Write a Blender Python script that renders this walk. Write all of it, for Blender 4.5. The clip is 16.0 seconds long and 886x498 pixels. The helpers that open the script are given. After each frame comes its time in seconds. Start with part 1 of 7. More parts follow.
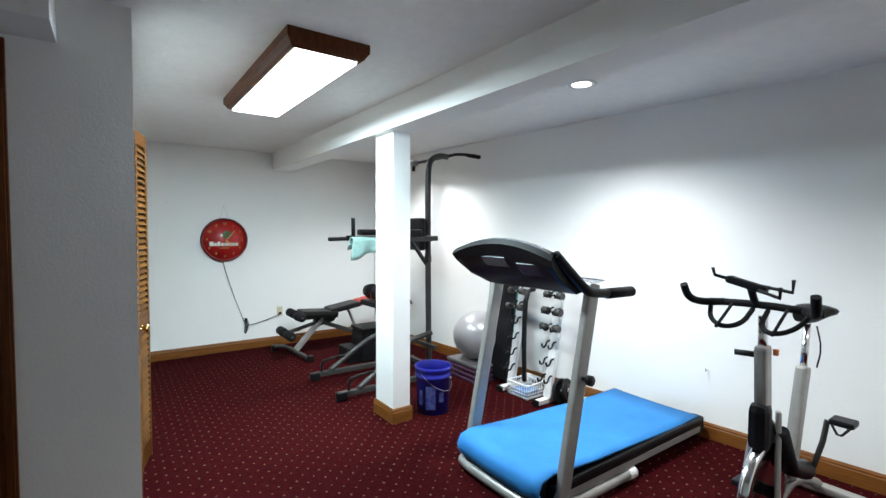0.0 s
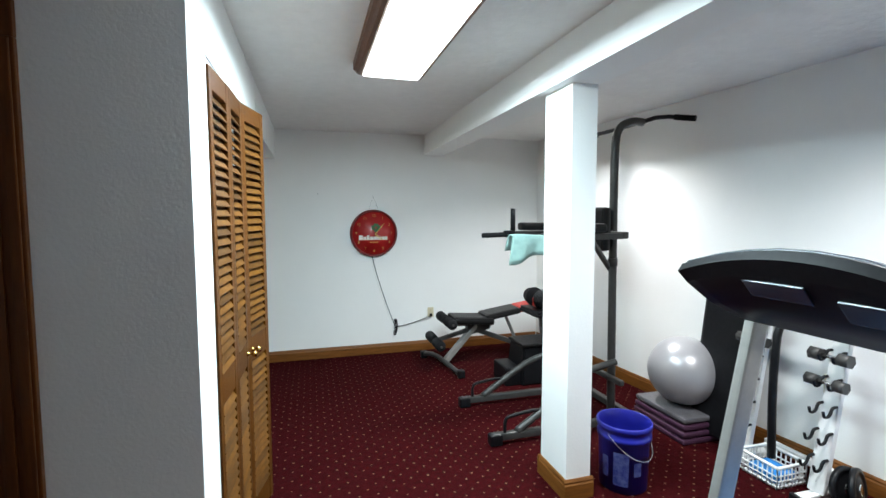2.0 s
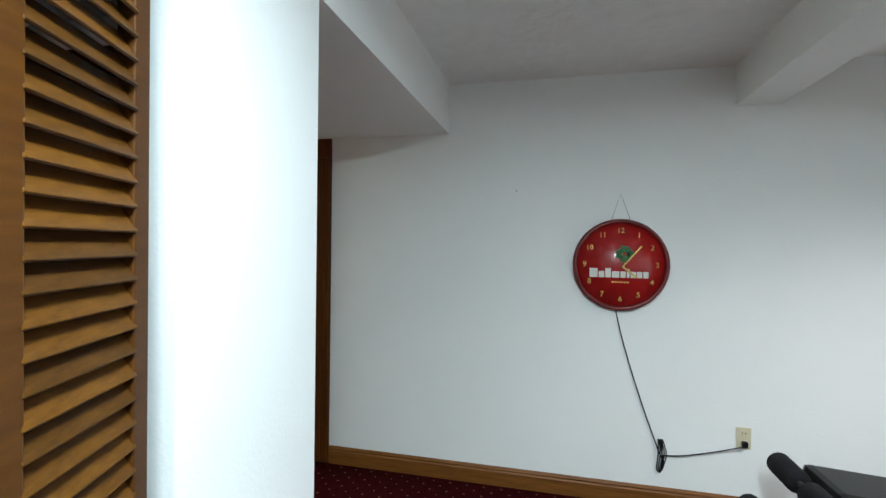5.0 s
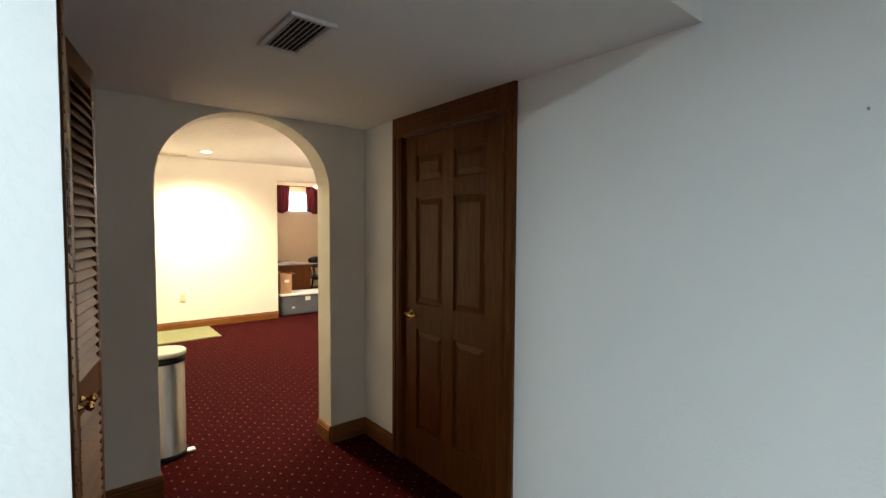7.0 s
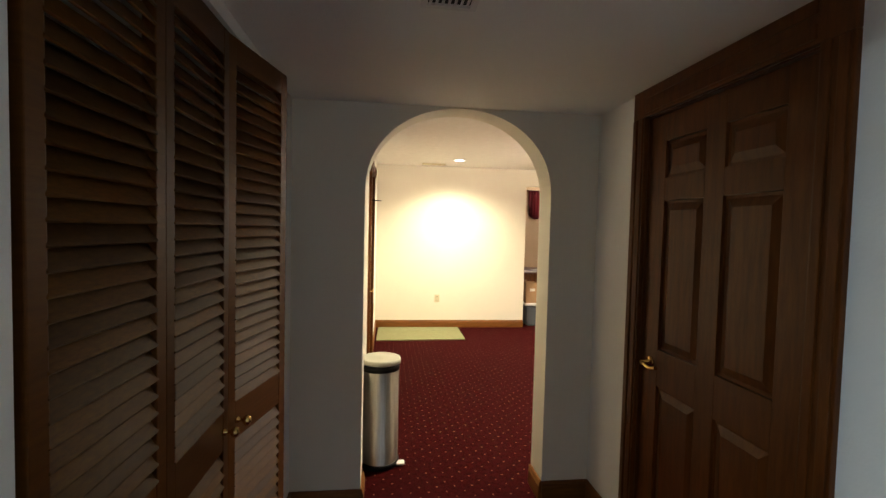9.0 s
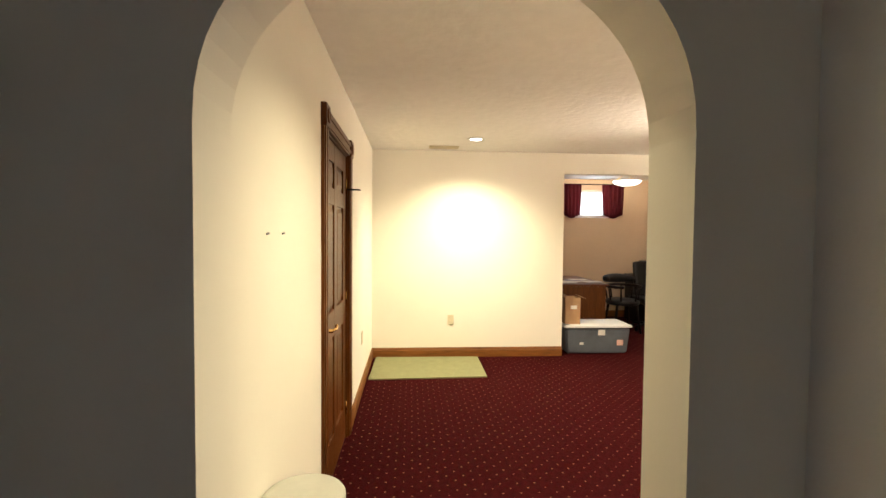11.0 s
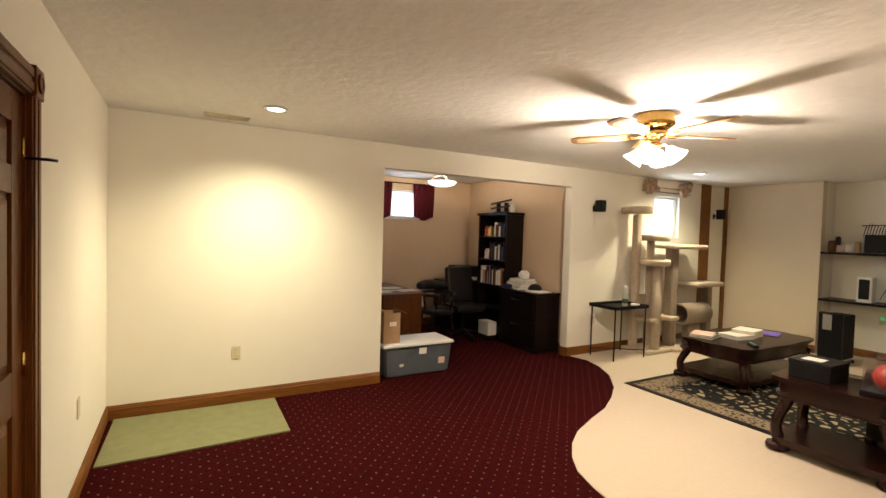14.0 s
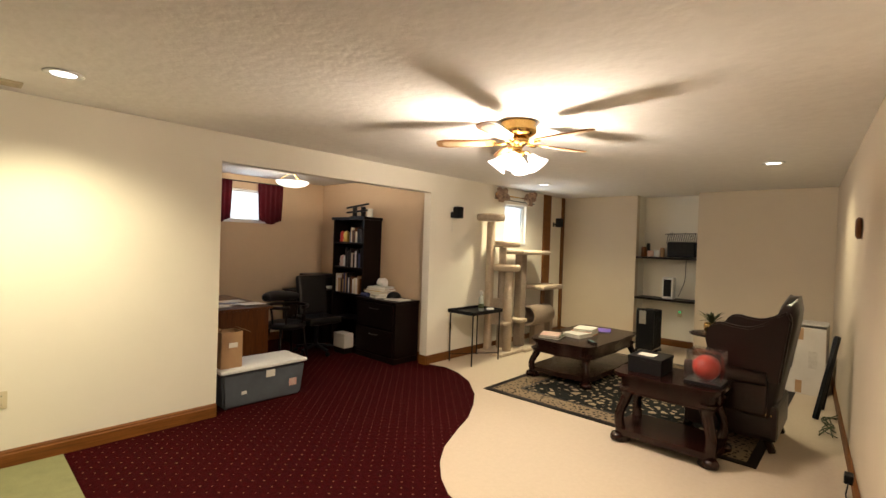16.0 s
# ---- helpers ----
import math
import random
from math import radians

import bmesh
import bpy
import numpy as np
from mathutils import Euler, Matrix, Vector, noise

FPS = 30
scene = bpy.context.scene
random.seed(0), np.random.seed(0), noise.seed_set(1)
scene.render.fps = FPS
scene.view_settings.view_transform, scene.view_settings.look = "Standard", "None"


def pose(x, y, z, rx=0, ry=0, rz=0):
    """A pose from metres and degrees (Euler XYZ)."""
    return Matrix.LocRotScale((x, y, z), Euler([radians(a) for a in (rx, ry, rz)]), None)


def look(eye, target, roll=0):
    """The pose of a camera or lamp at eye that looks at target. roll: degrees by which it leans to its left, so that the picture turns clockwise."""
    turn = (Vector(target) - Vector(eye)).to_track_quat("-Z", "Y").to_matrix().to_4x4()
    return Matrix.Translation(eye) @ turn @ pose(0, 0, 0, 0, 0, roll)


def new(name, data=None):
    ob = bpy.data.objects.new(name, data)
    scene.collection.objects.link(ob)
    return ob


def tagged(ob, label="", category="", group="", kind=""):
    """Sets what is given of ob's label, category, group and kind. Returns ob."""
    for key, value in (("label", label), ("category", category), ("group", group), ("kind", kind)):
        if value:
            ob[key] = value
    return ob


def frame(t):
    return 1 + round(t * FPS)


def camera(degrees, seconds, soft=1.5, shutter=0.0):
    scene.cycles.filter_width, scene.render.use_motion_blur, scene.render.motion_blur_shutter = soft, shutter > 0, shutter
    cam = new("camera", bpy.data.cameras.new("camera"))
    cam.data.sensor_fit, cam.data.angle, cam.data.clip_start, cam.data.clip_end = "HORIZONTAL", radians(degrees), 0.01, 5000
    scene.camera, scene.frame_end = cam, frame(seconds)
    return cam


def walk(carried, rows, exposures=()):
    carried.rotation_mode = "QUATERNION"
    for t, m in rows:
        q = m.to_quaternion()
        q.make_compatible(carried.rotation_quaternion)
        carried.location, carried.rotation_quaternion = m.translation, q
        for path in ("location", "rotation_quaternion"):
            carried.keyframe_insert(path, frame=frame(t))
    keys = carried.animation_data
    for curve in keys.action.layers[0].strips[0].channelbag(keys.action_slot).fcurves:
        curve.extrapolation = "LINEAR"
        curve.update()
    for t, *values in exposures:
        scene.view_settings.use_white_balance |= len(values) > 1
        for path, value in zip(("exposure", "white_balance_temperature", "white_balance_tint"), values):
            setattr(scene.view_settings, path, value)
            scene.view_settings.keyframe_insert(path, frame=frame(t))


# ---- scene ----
cam = camera(87.5, 16.0)
PATH = [
    (0, (0.179, -0.034, 1.508), (1.341, 1.591, 1.424), 0.3),
    (0.5, (0.199, 0.092, 1.552), (1.278, 1.771, 1.433), 0.1),
    (1, (0.326, 0.325, 1.566), (1.262, 2.087, 1.424), -0.1),
    (1.5, (0.457, 0.572, 1.566), (1.215, 2.418, 1.418), -0.3),
    (2, (0.605, 0.896, 1.562), (1.155, 2.814, 1.419), -0.1),
    (2.5, (0.692, 1.259, 1.532), (1.061, 3.221, 1.417), 0.3),
    (3, (0.781, 1.682, 1.545), (1.0, 3.668, 1.447), 0.1),
    (3.5, (0.802, 2.082, 1.5), (0.875, 4.08, 1.445), 0.2),
    (4, (0.84, 2.493, 1.487), (0.772, 4.492, 1.462), 0.2),
    (4.2, (0.845, 2.653, 1.474), (0.722, 4.65, 1.46), 0.3),
    (6.3, (1.052, 4.061, 1.481), (-0.156, 5.652, 1.39), 0.4),
    (6.5, (1.001, 4.176, 1.484), (-0.309, 5.684, 1.386), 0.2),
    (7, (0.941, 4.433, 1.484), (-0.609, 5.693, 1.391), 0.3),
    (7.5, (0.868, 4.615, 1.469), (-0.865, 5.611, 1.387), 0.4),
    (8, (0.787, 4.777, 1.471), (-1.091, 5.464, 1.401), 0.6),
    (8.5, (0.662, 4.91, 1.49), (-1.298, 5.3, 1.422), 0.8),
    (8.7, (0.618, 4.9, 1.519), (-1.357, 5.207, 1.439), 1.4),
    (10.8, (-0.909, 5.21, 1.515), (-2.904, 5.331, 1.431), 0.9),
    (11, (-1.034, 5.219, 1.5), (-3.027, 5.359, 1.428), 0.5),
    (11.5, (-1.286, 5.256, 1.496), (-3.274, 5.469, 1.444), 0.3),
    (12, (-1.499, 5.235, 1.544), (-3.468, 5.58, 1.487), -0.1),
    (12.5, (-1.638, 5.265, 1.562), (-3.58, 5.74, 1.496), -0.1),
    (13, (-1.812, 5.258, 1.573), (-3.704, 5.902, 1.495), 0.5),
    (13.5, (-1.964, 5.257, 1.567), (-3.786, 6.079, 1.493), 1.1),
    (14, (-2.108, 5.279, 1.562), (-3.849, 6.261, 1.496), 1.7),
    (14.5, (-2.233, 5.322, 1.574), (-3.886, 6.447, 1.518), 2.0),
    (15, (-2.314, 5.35, 1.578), (-3.866, 6.61, 1.535), 2.2),
    (15.5, (-2.378, 5.386, 1.577), (-3.827, 6.764, 1.544), 2.1),
    (16, (-2.415, 5.411, 1.571), (-3.763, 6.888, 1.547), 1.9),
]
walk(cam, [(t, look(eye, target, roll)) for t, eye, target, roll in PATH],
     exposures=((0.0, 0.25), (2.0, 0.2), (3.5, -0.05), (4.2, 0.08), (6.3, 0.05), (7.5, 0.0), (8.5, -0.3), (11.0, -0.35), (12.5, -0.82), (14.0, -1.0), (16.0, -1.1)))

# ---- plan, metres ----
NORTH = 6.075          # gym wall with the clock
CLOSET_X = 0.267       # closet front, gym side
CLOSET_Y0, CLOSET_Y1 = 2.45, 4.43
CEIL, HALL_CEIL, BEAM_Z = 2.47, 2.165, 2.25
ARCH_X0, ARCH_X1 = -1.96, -2.15
ARCH_Y0, ARCH_Y1 = 4.80, 5.807
B_Y, FAR_X, LIV_Y = 4.765, -6.555, 13.217
OFF_Y0, OFF_Y1, OFF_TOP = 7.075, 9.69, 2.22
OFFICE_X = -9.15
NICHE = (-5.22, -4.31)


def gym_east(y):
    return 3.30 + (NORTH - y) * 0.085


def liv_east(y):
    return -2.15 - max(0.0, y - 6.1) * 0.0765


# ---- world and lamps ----
world = bpy.data.worlds.new("world")
scene.world = world
world.use_nodes = True
sky = world.node_tree.nodes.new("ShaderNodeTexSky")
sky.sky_type, sky.sun_disc = "NISHITA", False
sky.sun_elevation, sky.sun_rotation = radians(35), radians(300)
world.node_tree.links.new(sky.outputs[0], world.node_tree.nodes["Background"].inputs[0])
world.node_tree.nodes["Background"].inputs[1].default_value = 0.15


def lamp(name, kind, m, energy, color, **extra):
    data = bpy.data.lights.new(name, kind)
    data.energy, data.color = energy, color
    if kind == "AREA":
        data.shape, data.size, data.size_y = "RECTANGLE", extra["size"], extra["size_y"]
    else:
        data.shadow_soft_size = extra.get("radius", 0.05)
    if kind == "SPOT":
        data.spot_size, data.spot_blend = radians(extra.get("angle", 110)), extra.get("blend", 0.6)
    ob = new(name, data)
    ob.matrix_world = m
    return ob


COOL, NEUTRAL, WARM = (0.72, 0.92, 1.0), (0.95, 0.98, 1.0), (1.0, 0.87, 0.57)
lamp("fluorescent_tubes", "AREA", pose(1.09, 2.97, 2.355), 102, COOL, size=0.27, size_y=1.30)
# the one at y -0.53 is an unseen fill, added to brighten the entry wall
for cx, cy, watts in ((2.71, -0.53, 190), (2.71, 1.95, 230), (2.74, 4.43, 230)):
    lamp("gym_downlights_and_fill", "SPOT", pose(cx, cy, CEIL - 0.03), watts, NEUTRAL, angle=140, blend=1.0, radius=0.07)
for cx, cy, watts in ((-5.83, 5.89, 460), (-2.85, 5.74, 330), (-5.87, 11.31, 460), (-3.11, 10.95, 170)):
    lamp("room_downlight", "SPOT", pose(cx, cy, CEIL - 0.03), watts, WARM, angle=144, blend=1.0, radius=0.07)
FAN = (-4.32, 8.27)
lamp("fan_bulbs", "POINT", pose(FAN[0], FAN[1], 2.185), 430, (1.0, 0.83, 0.66), radius=0.07)
lamp("office_bulb", "POINT", pose(-7.9, 8.5, 2.30), 190, (1.0, 0.80, 0.60), radius=0.08)
lamp("window_sky", "AREA", pose(-6.60, 11.64, 1.93, 0, -90, 0), 10, (0.72, 0.85, 1.0), size=0.5, size_y=0.5)
lamp("office_window_sky", "AREA", pose(-9.20, 8.42, 2.03, 0, -90, 0), 14, (0.72, 0.85, 1.0), size=0.4, size_y=0.7)


# ---- materials ----
def mat(name, color, rough=0.6, metal=0.0, color2=None, scale=8.0, stretch=(1, 1, 1), bump=0.0, bump_scale=60.0, emit=0.0, coat=0.0, spec=0.5, island=0.0, trans=0.0, alpha=1.0):
    m = bpy.data.materials.new(name)
    m.use_nodes = True
    nt = m.node_tree
    b = nt.nodes["Principled BSDF"]
    b.inputs["Roughness"].default_value, b.inputs["Metallic"].default_value = rough, metal
    b.inputs["Base Color"].default_value = (*color, 1)
    b.inputs["Coat Weight"].default_value = coat
    b.inputs["Specular IOR Level"].default_value = spec
    b.inputs["Transmission Weight"].default_value = trans
    b.inputs["Alpha"].default_value = alpha
    tc = nt.nodes.new("ShaderNodeTexCoord")
    mp = nt.nodes.new("ShaderNodeMapping")
    mp.inputs["Scale"].default_value = stretch
    nt.links.new(tc.outputs["Object"], mp.inputs[0])
    if color2 is not None:
        n1 = nt.nodes.new("ShaderNodeTexNoise")
        n1.inputs["Scale"].default_value, n1.inputs["Detail"].default_value, n1.inputs["Roughness"].default_value = scale, 6, 0.65
        nt.links.new(mp.outputs[0], n1.inputs["Vector"])
        ramp = nt.nodes.new("ShaderNodeValToRGB")
        ramp.color_ramp.elements[0].position, ramp.color_ramp.elements[1].position = 0.32, 0.68
        ramp.color_ramp.elements[0].color, ramp.color_ramp.elements[1].color = (*color2, 1), (*color, 1)
        nt.links.new(n1.outputs["Fac"], ramp.inputs[0])
        out = ramp.outputs[0]
        if island:
            info = nt.nodes.new("ShaderNodeObjectInfo")
            hsv = nt.nodes.new("ShaderNodeHueSaturation")
            rng = nt.nodes.new("ShaderNodeMapRange")
            rng.inputs[3].default_value, rng.inputs[4].default_value = 1 - island, 1 + island
            nt.links.new(info.outputs["Random"], rng.inputs[0])
            nt.links.new(rng.outputs[0], hsv.inputs["Value"])
            nt.links.new(out, hsv.inputs["Color"])
            out = hsv.outputs[0]
        nt.links.new(out, b.inputs["Base Color"])
    if bump:
        n2 = nt.nodes.new("ShaderNodeTexNoise")
        n2.inputs["Scale"].default_value, n2.inputs["Detail"].default_value = bump_scale, 4
        nt.links.new(mp.outputs[0], n2.inputs["Vector"])
        bp = nt.nodes.new("ShaderNodeBump")
        bp.inputs["Strength"].default_value, bp.inputs["Distance"].default_value = bump, 0.01
        nt.links.new(n2.outputs["Fac"], bp.inputs["Height"])
        nt.links.new(bp.outputs[0], b.inputs["Normal"])
    if emit:
        b.inputs["Emission Color"].default_value = (*color, 1)
        b.inputs["Emission Strength"].default_value = emit
    return m


def carpet_material(name, base, base2, dot=None):
    m = mat(name, base, 0.95, color2=base2, scale=30, bump=0.5, bump_scale=350, spec=0.03)
    if dot:
        nt = m.node_tree
        N, L = nt.nodes, nt.links
        tc = next(n for n in N if n.type == "TEX_COORD")
        mp = N.new("ShaderNodeMapping")
        mp.inputs["Rotation"].default_value = (0, 0, radians(45))
        mp.inputs["Scale"].default_value = (13.5, 13.5, 13.5)
        L.new(tc.outputs["Object"], mp.inputs[0])
        fr = N.new("ShaderNodeVectorMath")
        fr.operation = "FRACTION"
        L.new(mp.outputs[0], fr.inputs[0])
        sub = N.new("ShaderNodeVectorMath")
        sub.operation = "SUBTRACT"
        sub.inputs[1].default_value = (0.5, 0.5, 0)
        L.new(fr.outputs[0], sub.inputs[0])
        mul = N.new("ShaderNodeVectorMath")
        mul.operation = "MULTIPLY"
        mul.inputs[1].default_value = (1, 1, 0)
        L.new(sub.outputs[0], mul.inputs[0])
        ln = N.new("ShaderNodeVectorMath")
        ln.operation = "LENGTH"
        L.new(mul.outputs[0], ln.inputs[0])
        nz = N.new("ShaderNodeTexNoise")
        nz.inputs["Scale"].default_value = 6
        L.new(tc.outputs["Object"], nz.inputs["Vector"])
        mr = N.new("ShaderNodeMapRange")
        mr.inputs[1].default_value, mr.inputs[2].default_value = 0.3, 0.7
        mr.inputs[3].default_value, mr.inputs[4].default_value = 0.055, 0.10
        L.new(nz.outputs["Fac"], mr.inputs[0])
        lt = N.new("ShaderNodeMath")
        lt.operation = "LESS_THAN"
        L.new(ln.outputs["Value"], lt.inputs[0])
        L.new(mr.outputs[0], lt.inputs[1])
        mix = N.new("ShaderNodeMix")
        mix.data_type = "RGBA"
        b = N["Principled BSDF"]
        old = b.inputs["Base Color"].links[0].from_socket
        L.new(lt.outputs[0], mix.inputs["Factor"])
        L.new(old, mix.inputs[6])
        mix.inputs[7].default_value = (*dot, 1)
        L.new(mix.outputs[2], b.inputs["Base Color"])
    return m


def pattern_material(name, dark, light, scale):
    """An oriental rug: leafy light figures on a dark ground."""
    m = mat(name, dark, 0.95, bump=0.3, bump_scale=300, spec=0.1)
    nt = m.node_tree
    N, L = nt.nodes, nt.links
    tc = next(n for n in N if n.type == "TEX_COORD")
    vo = N.new("ShaderNodeTexVoronoi")
    vo.feature = "DISTANCE_TO_EDGE"
    vo.inputs["Scale"].default_value = scale
    no = N.new("ShaderNodeTexNoise")
    no.inputs["Scale"].default_value, no.inputs["Detail"].default_value = scale * 1.6, 3
    L.new(tc.outputs["Object"], vo.inputs["Vector"])
    L.new(tc.outputs["Object"], no.inputs["Vector"])
    mul = N.new("ShaderNodeMath")
    mul.operation = "MULTIPLY"
    L.new(vo.outputs["Distance"], mul.inputs[0])
    L.new(no.outputs["Fac"], mul.inputs[1])
    ramp = N.new("ShaderNodeValToRGB")
    ramp.color_ramp.elements[0].position, ramp.color_ramp.elements[1].position = 0.10, 0.12
    ramp.color_ramp.elements[0].color, ramp.color_ramp.elements[1].color = (*dark, 1), (*light, 1)
    L.new(mul.outputs[0], ramp.inputs[0])
    L.new(ramp.outputs[0], N["Principled BSDF"].inputs["Base Color"])
    return m


M_WALL = mat("white_wall_paint", (0.84, 0.84, 0.82), 0.75, color2=(0.81, 0.81, 0.79), scale=1.3, bump=0.12, bump_scale=90)
M_CREAM = mat("cream_wall_paint", (0.80, 0.76, 0.66), 0.75, color2=(0.77, 0.73, 0.63), scale=1.3, bump=0.04, bump_scale=90)
M_TAN = mat("tan_wall_paint", (0.60, 0.45, 0.30), 0.75, color2=(0.56, 0.42, 0.28), scale=1.3, bump=0.12, bump_scale=90)
M_BEIGE = mat("beige_wall_paint", (0.66, 0.57, 0.44), 0.75, color2=(0.63, 0.54, 0.42), scale=1.3, bump=0.12, bump_scale=90)
M_CEIL = mat("textured_ceiling", (0.86, 0.84, 0.81), 0.9, color2=(0.81, 0.79, 0.76), scale=11, bump=0.55, bump_scale=15)
M_CARPET = carpet_material("burgundy_carpet", (0.036, 0.0030, 0.0040), (0.021, 0.0018, 0.0024), (0.15, 0.08, 0.05))
M_BEIGE_CARPET = carpet_material("beige_carpet", (0.60, 0.51, 0.40), (0.57, 0.48, 0.37))
M_OAK = mat("golden_oak", (0.105, 0.036, 0.004), 0.45, color2=(0.066, 0.021, 0.0025), scale=5, stretch=(1, 1, 12), bump=0.1, spec=0.2, island=0.22)
M_OAKH = mat("oak_trim", (0.22, 0.08, 0.014), 0.5, color2=(0.12, 0.042, 0.007), scale=5, stretch=(1, 1, 14), bump=0.1, spec=0.3)
M_LOUVRE = mat("oak_louvre", (0.112, 0.043, 0.0045), 0.5, color2=(0.058, 0.020, 0.0022), scale=5, stretch=(6, 6, 30), spec=0.2, island=0.34)
M_BROWN = mat("brown_stained_wood", (0.13, 0.040, 0.007), 0.38, color2=(0.070, 0.020, 0.0035), scale=5, stretch=(9, 9, 1), bump=0.08, spec=0.22)
M_DARKWOOD = mat("dark_cherry_wood", (0.020, 0.0045, 0.0028), 0.26, color2=(0.010, 0.0026, 0.0018), scale=6, stretch=(2, 2, 8), spec=0.35)
M_ESPRESSO = mat("espresso_wood", (0.008, 0.0035, 0.0025), 0.42, color2=(0.005, 0.0025, 0.002), scale=6, stretch=(2, 2, 10), spec=0.14)
M_BLACK = mat("black_plastic", (0.004, 0.004, 0.005), 0.42, color2=(0.008, 0.008, 0.009), scale=40, spec=0.2)
M_RUBBER = mat("black_foam", (0.006, 0.006, 0.0065), 0.85, color2=(0.010, 0.010, 0.011), scale=60, bump=0.2, spec=0.2)
M_VINYL = mat("black_vinyl", (0.006, 0.0055, 0.0055), 0.42, color2=(0.009, 0.008, 0.008), scale=20, bump=0.1, bump_scale=120, spec=0.22)
M_GREY = mat("grey_steel_paint", (0.060, 0.058, 0.055), 0.42, metal=0.3, color2=(0.045, 0.043, 0.041), scale=12, spec=0.3)
M_SILVER = mat("silver_paint", (0.34, 0.33, 0.31), 0.4, metal=0.4, color2=(0.28, 0.27, 0.255), scale=10)
M_CHROME = mat("chrome", (0.8, 0.8, 0.8), 0.15, metal=1.0, color2=(0.7, 0.7, 0.7), scale=10)
M_BRASS = mat("polished_brass", (0.80, 0.55, 0.20), 0.2, metal=1.0, color2=(0.7, 0.45, 0.15), scale=20)
M_WHITE = mat("white_plastic", (0.75, 0.75, 0.74), 0.45, color2=(0.68, 0.68, 0.67), scale=12)
M_IVORY = mat("ivory_plastic", (0.62, 0.55, 0.38), 0.45, color2=(0.58, 0.51, 0.35), scale=20)
M_BLUEMAT = mat("blue_foam_mat", (0.030, 0.20, 0.50), 0.7, color2=(0.024, 0.17, 0.44), scale=6, bump=0.3, bump_scale=150, spec=0.2)
M_BUCKET = mat("blue_bucket_plastic", (0.012, 0.016, 0.28), 0.35, color2=(0.010, 0.012, 0.22), scale=8)
M_RED = mat("red_paint", (0.42, 0.012, 0.012), 0.35, color2=(0.33, 0.01, 0.01), scale=6, coat=0.3)
M_REDV = mat("red_vinyl", (0.50, 0.02, 0.015), 0.45, color2=(0.42, 0.016, 0.012), scale=15)
M_GREEN = mat("green_paint", (0.05, 0.16, 0.05), 0.5)
M_GOLD = mat("gold_paint", (0.62, 0.42, 0.10), 0.4)
M_BALL = mat("silver_vinyl_ball", (0.42, 0.41, 0.42), 0.3, metal=0.35, color2=(0.38, 0.37, 0.38), scale=5)
M_STEP = mat("grey_step_plastic", (0.13, 0.12, 0.13), 0.5, color2=(0.09, 0.085, 0.09), scale=30, bump=0.3, bump_scale=200)
M_PURPLE = mat("purple_step_plastic", (0.060, 0.018, 0.045), 0.55, color2=(0.045, 0.014, 0.034), scale=20)
M_TEAL = mat("teal_board_edge", (0.10, 0.24, 0.25), 0.5, color2=(0.08, 0.20, 0.21), scale=10)
M_TOWEL = mat("mint_towel", (0.25, 0.38, 0.345), 0.95, color2=(0.20, 0.32, 0.29), scale=25, bump=0.8, bump_scale=180)
M_LITG = mat("cool_diffuser", (0.88, 0.97, 1.0), 0.5, emit=5.0)
M_LITW = mat("warm_lamp_glass", (1.0, 0.93, 0.84), 0.5, emit=8.0)
M_LITO = mat("alabaster_glass", (1.0, 0.93, 0.84), 0.5, emit=3.5)
M_LITN = mat("downlight_lens", (1.0, 0.94, 0.86), 0.5, emit=9.0)
M_SKYPANE = mat("daylight_beyond_window", (0.80, 0.90, 1.0), 0.5, emit=2.4)
M_GLASS = mat("clear_plastic", (0.9, 0.9, 0.9), 0.08, trans=0.95, alpha=0.35)
M_TUB = mat("translucent_grey_plastic", (0.11, 0.125, 0.145), 0.3, color2=(0.07, 0.08, 0.092), scale=3)
M_CARD = mat("cardboard", (0.40, 0.25, 0.13), 0.85, color2=(0.35, 0.21, 0.11), scale=8, bump=0.1)
M_CARDW = mat("white_cardboard", (0.60, 0.57, 0.52), 0.8, color2=(0.54, 0.51, 0.46), scale=4)
M_PAPER = mat("paper", (0.72, 0.70, 0.64), 0.8, color2=(0.64, 0.62, 0.56), scale=14)
M_OLIVE = mat("olive_rubber_mat", (0.20, 0.20, 0.095), 0.85, color2=(0.165, 0.165, 0.078), scale=12, bump=0.4, bump_scale=140)
M_CURTAIN = mat("burgundy_curtain", (0.16, 0.012, 0.022), 0.85, color2=(0.11, 0.008, 0.014), scale=14, stretch=(6, 6, 1), bump=0.2)
M_VALANCE = mat("floral_valance", (0.42, 0.30, 0.20), 0.9, color2=(0.16, 0.08, 0.06), scale=26)
M_CATFUR = mat("tan_plush_carpet", (0.58, 0.48, 0.37), 0.95, color2=(0.48, 0.39, 0.29), scale=18, bump=0.9, bump_scale=160)
M_CATGREY = mat("taupe_plush_carpet", (0.30, 0.235, 0.18), 0.95, color2=(0.25, 0.19, 0.145), scale=18, bump=0.9, bump_scale=160)
M_LEATHER = mat("oxblood_leather", (0.012, 0.003, 0.0024), 0.3, color2=(0.006, 0.002, 0.0016), scale=10, bump=0.25, bump_scale=45, spec=0.4)
M_RUG = pattern_material("oriental_rug", (0.012, 0.013, 0.012), (0.36, 0.29, 0.19), 11)
M_RUGB = pattern_material("oriental_rug_border", (0.24, 0.185, 0.12), (0.022, 0.022, 0.020), 22)
M_STEEL = mat("brushed_steel", (0.45, 0.43, 0.41), 0.32, metal=0.9, color2=(0.36, 0.34, 0.32), scale=6, stretch=(20, 20, 1))
